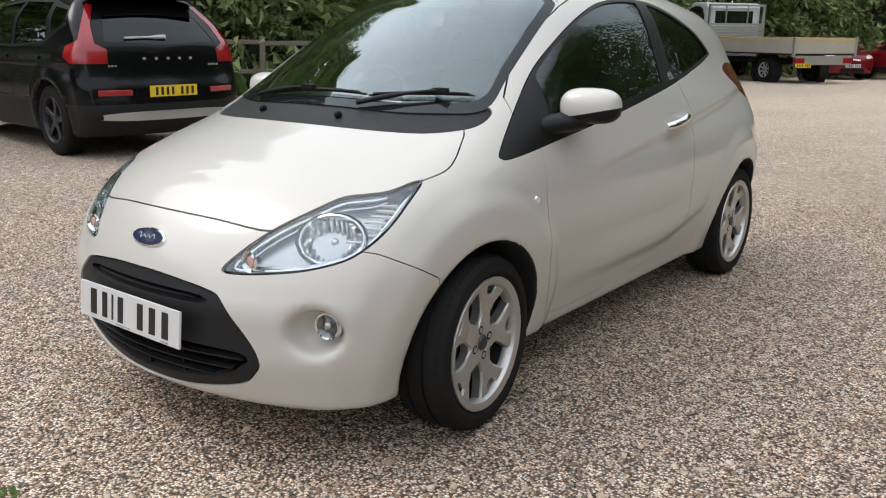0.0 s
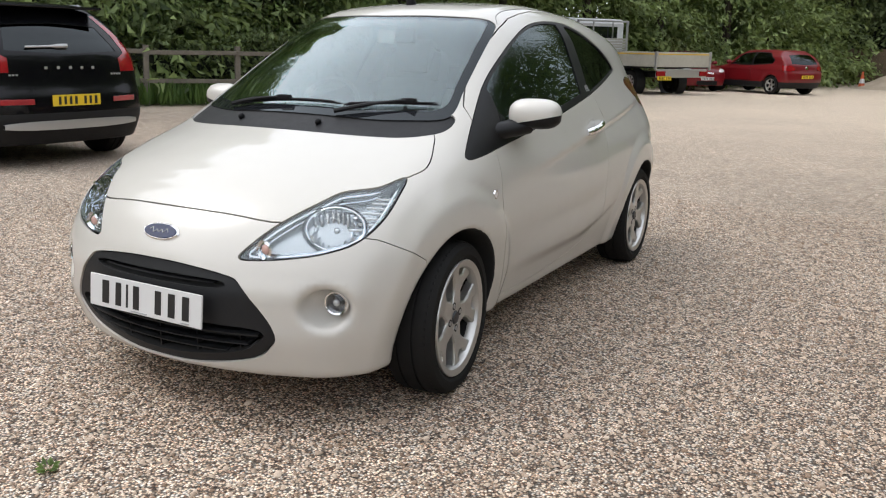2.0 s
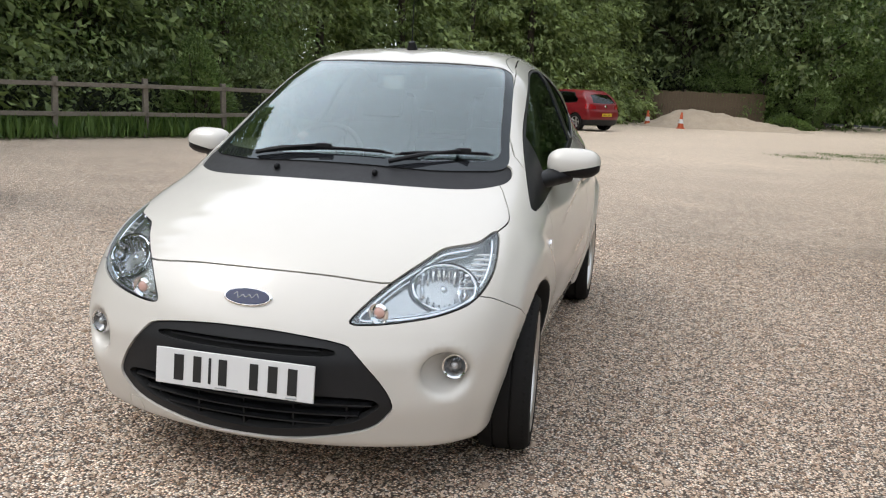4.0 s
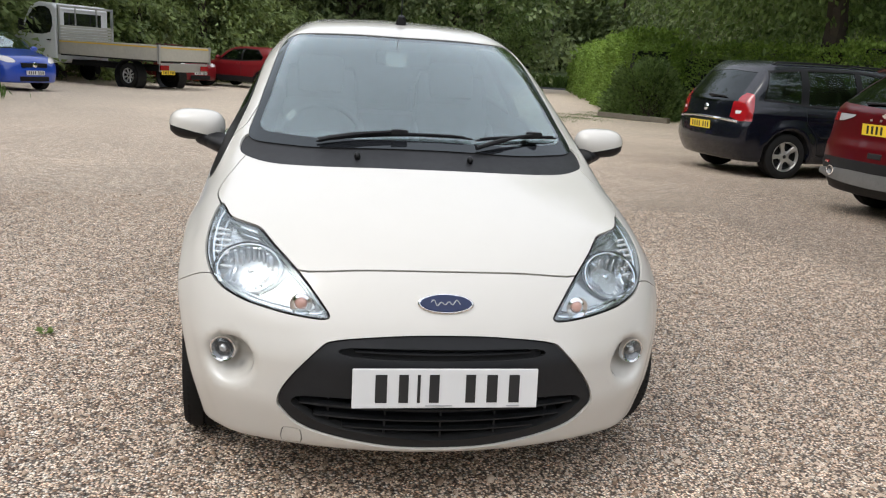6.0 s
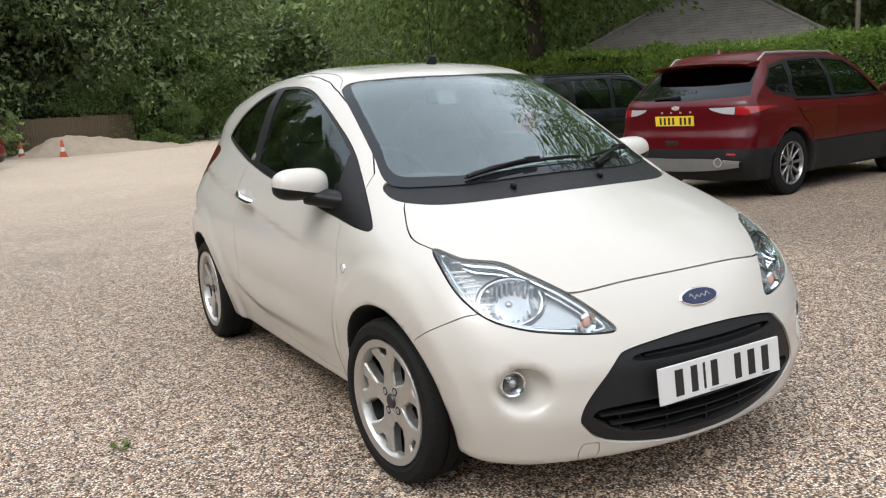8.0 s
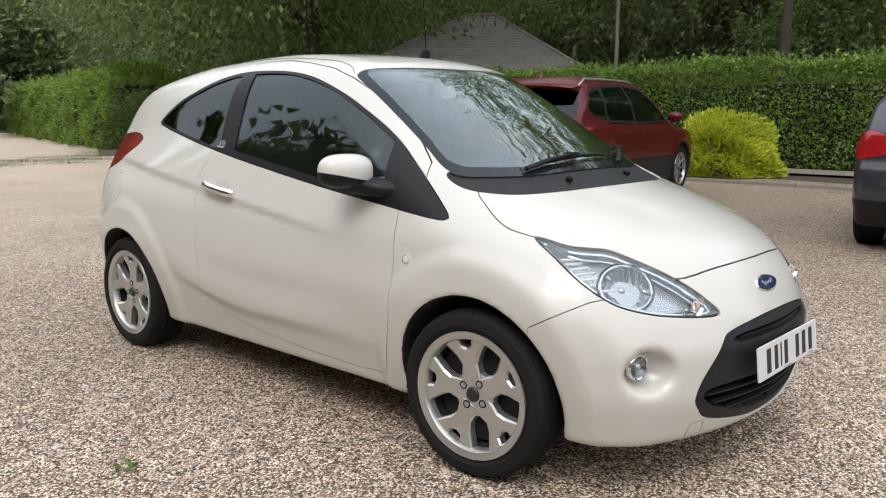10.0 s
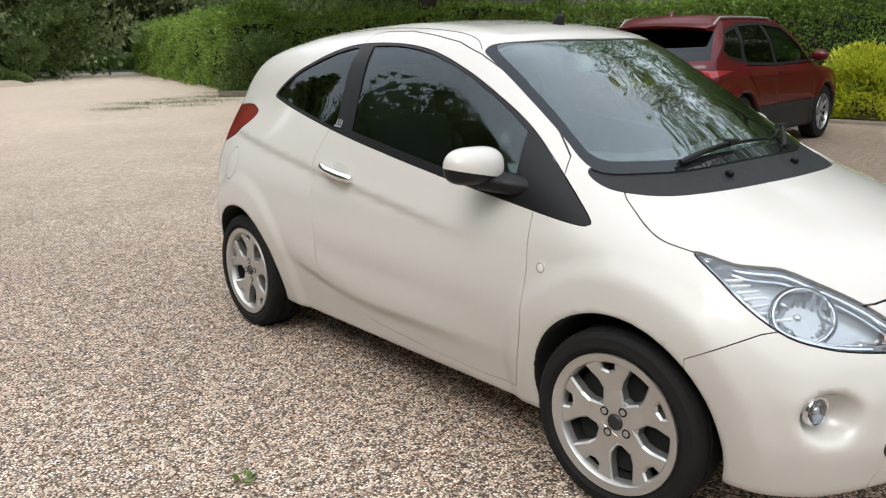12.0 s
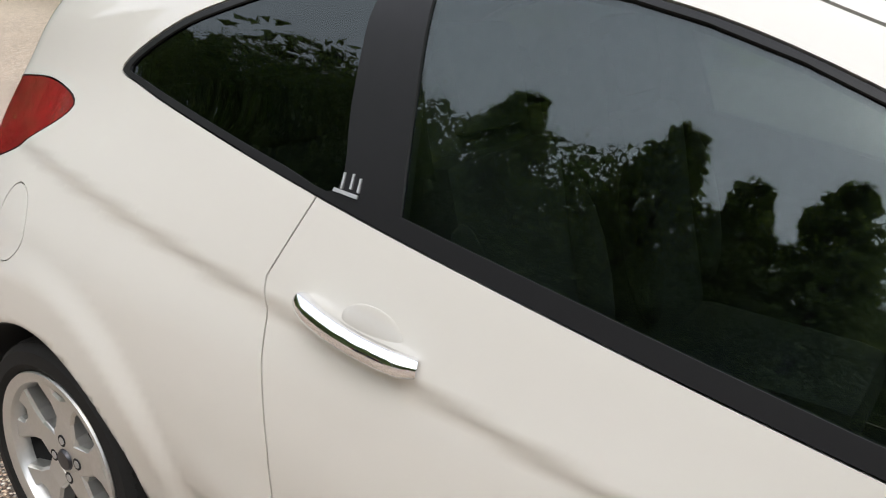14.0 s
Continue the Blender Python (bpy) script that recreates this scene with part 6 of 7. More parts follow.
def loose_stones():
    """Single stones lying on the gravel where the camera passes nearest."""
    rng = np.random.default_rng(3)
    a, b = (1 + 5 ** 0.5) / 2, 1.0
    base = np.array([(-b, a, 0), (b, a, 0), (-b, -a, 0), (b, -a, 0), (0, -b, a), (0, b, a), (0, -b, -a), (0, b, -a), (a, 0, -b), (a, 0, b), (-a, 0, -b), (-a, 0, b)]) / 1.9
    tri = np.array([(0, 11, 5), (0, 5, 1), (0, 1, 7), (0, 7, 10), (0, 10, 11), (1, 5, 9), (5, 11, 4), (11, 10, 2), (10, 7, 6), (7, 1, 8), (3, 9, 4), (3, 4, 2), (3, 2, 6), (3, 6, 8), (3, 8, 9), (4, 9, 5), (2, 4, 11), (6, 2, 10), (8, 6, 7), (9, 8, 1)])
    tri = np.array([t for t in tri if base[t].mean(0)[2] > -0.25])
    n = 38000
    xy = np.stack((rng.uniform(-3.6, 3.4, n), rng.uniform(-3.2, 4.6, n)), 1)
    keep = ~((np.abs(xy[:, 0]) < 0.55) & (xy[:, 1] > -0.3) & (xy[:, 1] < 2.6))
    xy = xy[keep]
    n = len(xy)
    size = rng.uniform(0.004, 0.0098, n) * np.where(rng.random(n) < 0.02, 1.7, 1.0)
    ang, tilt = rng.uniform(0, 2 * np.pi, n), rng.normal(0, 0.35, n)
    st = np.stack((rng.uniform(0.8, 1.5, n), rng.uniform(0.7, 1.1, n), rng.uniform(0.45, 0.8, n)), 1) * size[:, None]
    p = base[None] * st[:, None] * rng.uniform(0.82, 1.15, (n, 12, 1))
    c, s = np.cos(tilt)[:, None], np.sin(tilt)[:, None]
    p = np.stack((p[..., 0] * c + p[..., 2] * s, p[..., 1], -p[..., 0] * s + p[..., 2] * c), 2)
    c, s = np.cos(ang)[:, None], np.sin(ang)[:, None]
    p = np.stack((p[..., 0] * c - p[..., 1] * s, p[..., 0] * s + p[..., 1] * c, p[..., 2]), 2)
    p[..., 0] += xy[:, :1]
    p[..., 1] += xy[:, 1:]
    p[..., 2] += (size * 0.25)[:, None]
    f = (tri[None] + 12 * np.arange(n)[:, None, None]).reshape(-1, 3)
    tagged(link_mesh("gravel_stones", p.reshape(-1, 3).tolist(), f.tolist(), STONES, smooth=True), "loose buff, white and brown gravel stones", "gravel", kind="stuff")


def leaf_mesh(name, at, out, size, mat, droop=0.3, slim=0.5, seed=0, roll=1.0, folded=True):
    """One mesh of many folded leaves: places, outward ways and sizes."""
    rng = np.random.default_rng(seed)
    n = len(at)
    d = out + rng.normal(0, 0.55 * roll, (n, 3))
    d[:, 2] -= droop
    d /= np.linalg.norm(d, axis=1, keepdims=True)
    u = np.cross(d, rng.normal(0, 1, (n, 3)))
    u /= np.maximum(np.linalg.norm(u, axis=1, keepdims=True), 1e-6)
    w = np.cross(u, d)
    s = size[:, None]
    tip = at + d * s
    mid = at + d * s * 0.5
    l = mid + u * s * slim * 0.5 + w * s * 0.10
    r = mid - u * s * slim * 0.5 + w * s * 0.10
    v = np.stack((at, l, tip, r), 1).reshape(-1, 3)
    k = 4 * np.arange(n)
    f = np.concatenate((np.stack((k, k + 1, k + 2), 1), np.stack((k, k + 2, k + 3), 1)))
    if not folded:
        v, k = np.stack((at, l + d * s * 0.2, tip - w * s * 0.15 - u * s * 0.2), 1).reshape(-1, 3), 3 * np.arange(n)
        f = np.stack((k, k + 1, k + 2), 1)
    me = bpy.data.meshes.new(name)
    me.from_pydata(v.tolist(), [], f.tolist())
    me.materials.append(mat)
    return me


def broad_crown(seed, height, radius, low, clumps, per, leaf, mat, flat=1.0, folded=True):
    """A broadleaf crown: clumps of leaves set in an uneven egg, denser towards its skin."""
    rng = np.random.default_rng(seed)
    d = rng.normal(0, 1, (clumps, 3))
    d /= np.linalg.norm(d, axis=1, keepdims=True)
    lump = 1 + 0.28 * np.sin(3 * d[:, 0] + seed) * np.cos(2.3 * d[:, 1] - seed) + 0.18 * np.sin(5 * d[:, 2] + 2 * seed)
    r = rng.uniform(0.25, 1, clumps) ** 0.45 * lump
    mid, half = (height + low) / 2, (height - low) / 2
    c = np.stack((d[:, 0] * r * radius, d[:, 1] * r * radius, mid + d[:, 2] * r * half * flat), 1)
    size = rng.uniform(0.45, 1.0, clumps) * radius * 0.26
    q = rng.normal(0, 1, (clumps, per, 3))
    q /= np.linalg.norm(q, axis=2, keepdims=True)
    q[..., 2] *= 0.75
    p = c[:, None] + q * (rng.uniform(0.35, 1, (clumps, per, 1)) ** 0.5) * size[:, None, None]
    return leaf_mesh("crown", p.reshape(-1, 3), q.reshape(-1, 3) * 0.8 + np.repeat(d, per, 0) * 0.4, rng.uniform(0.6, 1.25, clumps * per) * leaf, mat, 0.45, 0.6, seed, 1.0, folded)


def conifer_crown(seed, height, radius, sprays, leaf, mat):
    """A conifer: drooping flat sprays on boughs that stand out in layers."""
    rng = np.random.default_rng(seed)
    boughs = sprays // 40
    t = rng.uniform(0.0, 1, boughs) ** 1.2
    a = rng.uniform(0, 2 * np.pi, boughs)
    reach = radius * (1.03 - t) ** 0.75 * rng.uniform(0.65, 1.12, boughs) * (1 + 0.16 * np.sin(3 * a + seed))
    k = rng.uniform(0.25, 1, (boughs, 40)) ** 0.6
    spread = rng.normal(0, 0.16, (boughs, 40)) * reach[:, None] * k
    rr = reach[:, None] * k
    x = rr * np.cos(a)[:, None] - spread * np.sin(a)[:, None]
    y = rr * np.sin(a)[:, None] + spread * np.cos(a)[:, None]
    z = 0.15 + (height - 0.2) * t[:, None] + 0.25 * rr - 0.16 * rr ** 2 / max(radius, 0.1) * 1.6 + rng.normal(0, 0.12, (boughs, 40))
    p = np.stack((x, y, z), 2).reshape(-1, 3)
    out = np.stack((np.cos(a), np.sin(a), 0 * a), 1).repeat(40, 0)
    return leaf_mesh("crown", p, out, rng.uniform(0.6, 1.3, len(p)) * leaf, mat, 0.7, 0.42, seed, 1.0, False)


def trunk_mesh(seed, height, r, limbs, spread, low):
    """A tapered trunk with limbs."""
    rng = random.Random(seed)
    pts = [(rng.uniform(-0.12, 0.12) * i / 3, rng.uniform(-0.12, 0.12) * i / 3, height * i / 6) for i in range(7)]
    bm = tube(pts, [r * (1.25 if i == 0 else 1 - 0.13 * i) for i in range(7)], 9)
    for k in range(limbs):
        z = low + (height - low) * rng.random() * 0.8
        a = rng.uniform(0, 2 * math.pi)
        L = spread * rng.uniform(0.5, 0.95)
        q = [(0, 0, z), (L * 0.4 * math.cos(a), L * 0.4 * math.sin(a), z + L * 0.25), (L * math.cos(a + 0.2), L * math.sin(a + 0.2), z + L * 0.42)]
        limb = tube(q, [r * 0.4, r * 0.25, r * 0.08], 6)
        me = bpy.data.meshes.new("limb")
        limb.to_mesh(me)
        limb.free()
        bm.from_mesh(me)
        bpy.data.meshes.remove(me)
    return bm


def tree(name, label, crown, bm, category="tree", group="trees round the yard"):
    t = thing(name, pose(0, 0, -50), label, category, group)
    part("trunk", bm, BARK, t, "", True)
    c = new("crown", crown)
    c.parent = t
    return t


def stand(t, x, y, turn, scale=1.0):
    """A copy of a tree at a place."""
    m = pose(x, y, gz(x, y) - 0.02, 0, 0, turn) @ Matrix.Diagonal((scale, scale, scale, 1))
    got = copy_thing(t, pose(0, 0, 0))
    got.matrix_world = m
    return got


def drop(t):
    for o in [*t.children_recursive, t]:
        bpy.data.objects.remove(o)


def plant_trees():
    rng = random.Random(5)
    dark = [tree("tree", "dense dark green broadleaf tree behind the fence", broad_crown(11 + k, 8.5, 2.9, 0.3, 300, 48, 0.155, LEAF_DARK, 1.0, False), trunk_mesh(k, 7, 0.17, 7, 2.3, 1.5)) for k in range(3)]
    mid = [tree("tree", "leafy mid-green broadleaf tree", broad_crown(31 + k, 8.0, 3.0, 0.2, 260, 30, 0.22, LEAF_MID), trunk_mesh(9 + k, 6.5, 0.16, 7, 2.4, 1.2)) for k in range(2)]
    belt = [tree("tree", "dense dark green broadleaf tree behind the fence", broad_crown(81 + k, 9.5, 3.0, 0.2, 520, 42, 0.12, LEAF_DARK if k else LEAF_MID, 1.0, False), trunk_mesh(70 + k, 8, 0.16, 7, 2.3, 1.5)) for k in range(3)]
    wood = [tree("tree", "tall dense tree in the belt", broad_crown(91 + k, 9.0, 3.0, 0.2, 360, 34, 0.24, LEAF_DARK, 1.0, False), trunk_mesh(80 + k, 7.5, 0.17, 5, 2.3, 1.5)) for k in range(2)]
    con = [tree("conifer", "tall conifer with drooping green sprays", conifer_crown(51 + k, 12.5, 3.1, 20000, 0.27, LEAF_CONIFER), trunk_mesh(20 + k, 11, 0.2, 0, 1, 1), "conifer") for k in range(3)]
    far = [tree('tree', 'tall dark green tree at the edge of the yard', broad_crown(61 + k, 8.5, 3.0, 0.2, 200, 24, 0.46, LEAF_DARK, 1.0, False), trunk_mesh(60 + k, 7, 0.17, 5, 2.3, 1.5)) for k in range(3)]
    # behind the rail fence
    for i in range(14):
        u = i / 13
        x, y = -20.0 + 10.2 * u, 0.0 + 18.5 * u
        stand(belt[i % 3], x - 1.5 + rng.uniform(-0.5, 0.5), y + 0.9 + rng.uniform(-0.5, 0.5), rng.uniform(0, 360), rng.uniform(1.1, 1.35))
        if i % 2:
            stand(far[i % 3], x - 8.5, y + 4.8, rng.uniform(0, 360), rng.uniform(1.7, 2.0))
        if i % 2 == 0:
            stand(wood[i // 2 % 2], x - 4.6, y + 2.6, rng.uniform(0, 360), rng.uniform(1.45, 1.75))
    for x, y, s in ((-17.8, 2.6, 1.2), (-17.2, 4.9, 1.12), (-16.0, 7.2, 1.2), (-14.4, 11.2, 1.15), (-13.0, 15.0, 1.0)):
        stand(con[rng.randrange(3)], x, y, rng.uniform(0, 360), s)
    # conifers behind the truck and the red cars
    for x, y, s in ((-14.0, 24.5, 0.95), (-12.2, 28.0, 1.0), (-9.8, 31.0, 1.05), (-7.4, 33.6, 1.0), (-5.2, 36.4, 1.1), (-3.7, 38.8, 1.0), (-15.2, 21.5, 1.0), (-13.5, 33, 1.2), (-8.0, 39, 1.3), (-3.0, 43, 1.2), (-13.0, 41, 1.5), (-17.5, 37, 1.5)):
        stand(con[rng.randrange(3)], x, y, rng.uniform(0, 360), s)
    # behind the panel fence and up to the gateway
    for x, y, s, k in ((-5.0, 49.0, 1.1, 0), (-1.5, 50.5, 1.2, 1), (2.0, 51.0, 1.2, 2), (5.5, 50.5, 1.15, 0), (8.2, 49.0, 1.1, 1), (4.0, 56, 1.5, 2), (-3.5, 56, 1.5, 0)):
        stand(dark[k], x, y, rng.uniform(0, 360), s * 2.1)
    for x, y, s, k in ((6.2, 46.2, 0.55, 0), (9.6, 47.6, 0.95, 1), (11.4, 50.2, 1.15, 0), (8.6, 44.6, 0.36, 1), (3.6, 46.4, 0.45, 1)):
        stand(mid[k], x, y, rng.uniform(0, 360), s)
    # across the road
    for i in range(9):
        stand(far[rng.randrange(3)], 2 + 6.0 * i + rng.uniform(-1, 1), 76 - 1.5 * i + rng.uniform(-1, 1), rng.uniform(0, 360), rng.uniform(1.2, 1.5))
    # behind the clipped hedge
    for x, y, s, k in ((24, 27, 1.2, 1), (28, 33, 1.4, 2), (34, 26, 1.5, 0), (36, 17, 1.5, 2), (33, 8, 1.3, 1), (29, 3, 1.2, 0), (27, -4, 1.2, 2), (26, -11, 1.2, 1), (23, 9.0, 0.95, 1), (22, 3.0, 1.05, 2), (21.5, -3.5, 1.0, 0), (22, -10, 1.1, 1), (30, 40, 1.4, 0), (24, 46, 1.3, 1), (27, 55, 1.4, 2), (21, 34, 1.0, 0)):
        stand(dark[k], x, y, rng.uniform(0, 360), s * 1.35)
    for x, y, s in ((27, 15.5, 1.3), (30, 20, 1.5), (31, 11, 1.5), (28, 6, 1.4), (33, 23, 1.6), (26.5, 11, 1.2)):
        stand(wood[rng.randrange(2)], x, y, rng.uniform(0, 360), s)
    for i in range(15):
        stand(far[rng.randrange(3)], 40 + rng.uniform(-3, 3), -22 + 6.2 * i, rng.uniform(0, 360), rng.uniform(1.2, 1.45))
    for i in range(12):
        stand(far[rng.randrange(3)], -14 + 4.5 * i, 62 + rng.uniform(-2, 2) - (0 if i < 5 else -22), rng.uniform(0, 360), rng.uniform(2.2, 2.6))
    for x, y, s, k in ((19.5, 6.0, 0.6, 0), (19.0, 0.5, 0.62, 1), (18.8, -5.0, 0.6, 0), (19.6, 27.5, 0.8, 1)):
        stand(mid[k], x, y, rng.uniform(0, 360), s)
    # closing the yard on the other sides
    for i in range(11):
        u = i / 10
        stand((wood + far)[i % 3], -20.5 + 1.5 * math.sin(i), -2.5 - 26 * u, rng.uniform(0, 360), rng.uniform(1.15, 1.5))
    for i in range(8):
        stand(far[rng.randrange(3)], -17 + 6.5 * i, -31 + rng.uniform(-2, 2), rng.uniform(0, 360), rng.uniform(0.9, 1.3))
    for t in (*dark, *mid, *con, *far, *belt, *wood):
        drop(t)
    # the horse chestnut that overhangs the cars
    ch = tree("tree", "spreading horse chestnut overhanging the hedge", broad_crown(77, 13.0, 6.8, 1.3, 1300, 66, 0.165, LEAF_MID, 0.95), trunk_mesh(40, 7, 0.32, 12, 5.0, 2.4), group="")
    ch.matrix_world = pose(14.2, 19.4, gz(0, 18.6)) @ Matrix.Diagonal((1.25, 1.25, 1.3, 1))
    ch = tree("tree", "tall broadleaf tree behind the hedge, its boughs over the parked cars", broad_crown(78, 14.0, 5.6, 4.6, 520, 56, 0.17, LEAF_MID, 0.9), trunk_mesh(41, 10, 0.12, 14, 4.6, 3.0), group="")
    ch.matrix_world = pose(16.9, 5.6, 0) @ Matrix.Diagonal((1.2, 1.2, 1.17, 1))


def hedge(name, label, a, b, height, width, n, mat, leaf=0.075, wave=0.1, seed=1):
    """A clipped hedge between two points: leaves over a near-black box for its shaded inside."""
    rng = np.random.default_rng(seed)
    a, b = np.array(a, float), np.array(b, float)
    L = np.linalg.norm(b - a)
    d = (b - a) / L
    e = np.array((-d[1], d[0]))
    t = rng.uniform(0, L, n)
    k = rng.random(n)
    top = k < width / (width + 2 * height)
    sgn = np.where(rng.random(n) < 0.5, 1, -1)
    off = np.where(top, rng.uniform(-0.5, 0.5, n) * width, sgn * width * 0.5)
    z = np.where(top, height, rng.uniform(0.03, 1, n) * height)
    bulge = wave * (np.sin(t * 1.7 + seed) + 0.6 * np.sin(t * 4.1 + z * 3) + 0.5 * np.sin(z * 5 + t))
    ends = rng.random(n) < 0.8 * width / L
    t = np.where(ends, np.where(rng.random(n) < 0.5, rng.normal(0.0, 0.06, n), L + rng.normal(0.0, 0.06, n)), t)
    off = np.where(ends, rng.uniform(-0.5, 0.5, n) * width, off)
    off += np.where(top, 0, sgn * bulge) + rng.normal(0, 0.06, n)
    z += np.where(top, bulge * 0.6 + rng.exponential(0.05, n), 0)
    p = a[None] + d * t[:, None] + e * off[:, None]
    g = np.array([gz(q[0], q[1]) for q in p])
    out = np.where(top[:, None], np.array((0, 0, 1.0)), np.concatenate((e * sgn[:, None], np.full((n, 1), 0.35)), 1))
    h = thing(name, pose(0, 0, 0), label, "hedge")
    c = new("foliage", leaf_mesh("foliage", np.concatenate((p, (z + g)[:, None]), 1), out, rng.uniform(0.6, 1.3, n) * leaf, mat, 0.1, 0.6, seed))
    c.parent = h
    m = Matrix(((d[0], e[0], 0, a[0]), (d[1], e[1], 0, a[1]), (0, 0, 1, gz(*a)), (0, 0, 0, 1)))
    # plain box whose near-black colour holds the shade among the twigs
    part("core", boxed((0.25, -width * 0.5 + 0.3, -0.3), (L - 0.25, width * 0.5 - 0.3, height - 0.4), 0.05, m), HEDGE_CORE, h, "dark core box coloured as the shaded twigs inside")
    return h


def shrub(name, label, x, y, r, height, n, mat, leaf, seed, tuft=0):
    """A rounded shrub of small leaves on a twiggy frame."""
    rng = np.random.default_rng(seed)
    s = thing(name, pose(x, y, gz(x, y)), label, "shrub")
    d = rng.normal(0, 1, (n, 3))
    d /= np.linalg.norm(d, axis=1, keepdims=True)
    d[:, 2] = np.abs(d[:, 2])
    lump = 1 + 0.13 * np.sin(5 * d[:, 0] + seed) * np.cos(4 * d[:, 1]) + 0.09 * np.sin(9 * d[:, 2] + 7 * d[:, 0])
    rr = lump * rng.uniform(0.55, 1.0, n) ** 0.4
    p = d * rr[:, None] * np.array((r, r, height))
    p[:, 2] = np.maximum(p[:, 2], 0.03)
    c = new("foliage", leaf_mesh("foliage", p, d + np.array((0, 0, 0.4)), rng.uniform(0.6, 1.3, n) * leaf, mat, 0.0, 0.55, seed, 1.6))
    c.parent = s
    tw = bmesh.new()
    for k in range(14):
        a = 2 * math.pi * k / 14
        rod(tw, (0, 0, 0), (0.7 * r * math.cos(a), 0.7 * r * math.sin(a), height * (0.35 + 0.5 * (k % 3) / 2)), 0.02, 0.006, 5)
    part("twigs", tw, BARK, s)
    return s


def tufts(name, label, places, n, height, mat, seed, spread=0.25):
    """Grass or weeds: many thin blades."""
    rng = np.random.default_rng(seed)
    pl = np.array(places, float)
    i = rng.integers(0, len(pl), n)
    xy = pl[i] + rng.normal(0, spread, (n, 2))
    z = np.array([gz(*q) for q in xy])
    me = leaf_mesh("blades", np.concatenate((xy, z[:, None]), 1), np.tile((0, 0, 1.6), (n, 1)), rng.uniform(0.5, 1.4, n) * height, mat, -0.3, 0.10, seed, 0.7)
    ob = new(name, me)
    return tagged(ob, label, "grass", kind="stuff")


def rail_fence():
    """Weathered post-and-rail fence along the tree belt."""
    fc = thing("rail_fence", pose(0, 0, 0), "weathered grey post and rail timber fence", "fence")
    a, b = np.array((-16.9, -0.6)), np.array((-7.8, 16.2))
    L = np.linalg.norm(b - a)
    d = (b - a) / L
    n = int(L / 1.75)
    rng = random.Random(2)
    yaw = math.degrees(math.atan2(d[1], d[0]))
    for i in range(n + 1):
        p = a + d * L * i / n
        part("post", boxed((-0.055, -0.045, -0.3), (0.055, 0.045, 1.22 + rng.uniform(-0.03, 0.04)), 0.012, pose(p[0], p[1], gz(*p), rng.uniform(-2, 2), rng.uniform(-2, 2), yaw)), WOOD, fc)
        if i < n:
            q = a + d * L * (i + 1) / n
            for z in (1.08, 0.50):
                u, v = Vector((p[0], p[1], gz(*p) + z + rng.uniform(-0.015, 0.015))), Vector((q[0], q[1], gz(*q) + z + rng.uniform(-0.015, 0.015)))
                m = Matrix.Translation((u + v) / 2) @ (v - u).to_track_quat("X", "Z").to_matrix().to_4x4()
                part("rail", boxed((-(v - u).length / 2 - 0.04, -0.075, -0.045), ((v - u).length / 2 + 0.04, -0.035, 0.045), 0.01, m), WOOD, fc)


def panel_fence():
    fc = thing("panel_fence", pose(0, 0, 0), "brown vertical board fence under the trees", "fence")
    a, b = np.array((-5.0, 43.2)), np.array((6.4, 45.6))
    L = np.linalg.norm(b - a)
    d = (b - a) / L
    yaw = math.degrees(math.atan2(d[1], d[0]))
    board = None
    n = int(L / 0.15)
    for i in range(n):
        p = a + d * (0.15 * i)
        m = pose(p[0], p[1], gz(*p), 0, 0, yaw)
        if board is None:
            board = part("board", boxed((0, -0.01, 0.05), (0.14, 0.01, 1.75), 0.004), PANEL_WOOD, fc)
            board.matrix_basis = m
        else:
            o = new("board", board.data)
            o.parent = fc
            o.matrix_basis = m @ pose(0, 0, 0.02 * math.sin(i * 1.3), 0, 0, 2 * math.sin(i * 2.1))
        if i % 12 == 0:
            part("post", boxed((-0.05, 0.012, 0), (0.05, 0.11, 1.85), 0.01, m), PANEL_WOOD, fc)


def gravel_heap():
    h = thing("gravel_heap", pose(3.6, 40.3, gz(0, 40)), "heap of pale sandy gravel", "heap")
    n, v, f = 56, [], []
    for j in range(n):
        for i in range(n):
            x, y = (i / (n - 1) - 0.5) * 9.5, (j / (n - 1) - 0.5) * 6.0
            z = 0.85 * math.exp(-((x + 1.6) / 1.5) ** 2 - (y / 1.3) ** 2) + 0.6 * math.exp(-((x - 0.7) / 1.7) ** 2 - (y / 1.3) ** 2) + 0.2 * math.exp(-((x - 3.0) / 1.4) ** 2 - (y / 1.2) ** 2)
            z += (0.16 * noise.noise((x * 1.6, y * 1.6, 3)) + 0.08 * noise.noise((x * 5, y * 5, 1))) * min(1, z * 4) - 0.07
            v.append((x, y, z))
    f = [(j * n + i, j * n + i + 1, (j + 1) * n + i + 1, (j + 1) * n + i) for j in range(n - 1) for i in range(n - 1)]
    link_mesh("mound", v, f, SAND, h, "", True)


def cone(x, y, z):
    c = thing("traffic_cone", pose(x, y, z), "orange traffic cone with white band", "cone", "cones by the heap")
    part("base", boxed((-0.2, -0.2, 0), (0.2, 0.2, 0.04), 0.015), ORANGE, c)
    part("body", lathe([(0.15, 0.04), (0.10, 0.3), (0.045, 0.72), (0.03, 0.75), (0, 0.75)], 20, "z"), ORANGE, c, "", True)
    part("band", lathe([(0.118, 0.24), (0.124, 0.24), (0.083, 0.44), (0.078, 0.44)], 20, "z", True), PLATE_WHITE, c, "white reflective band", True)


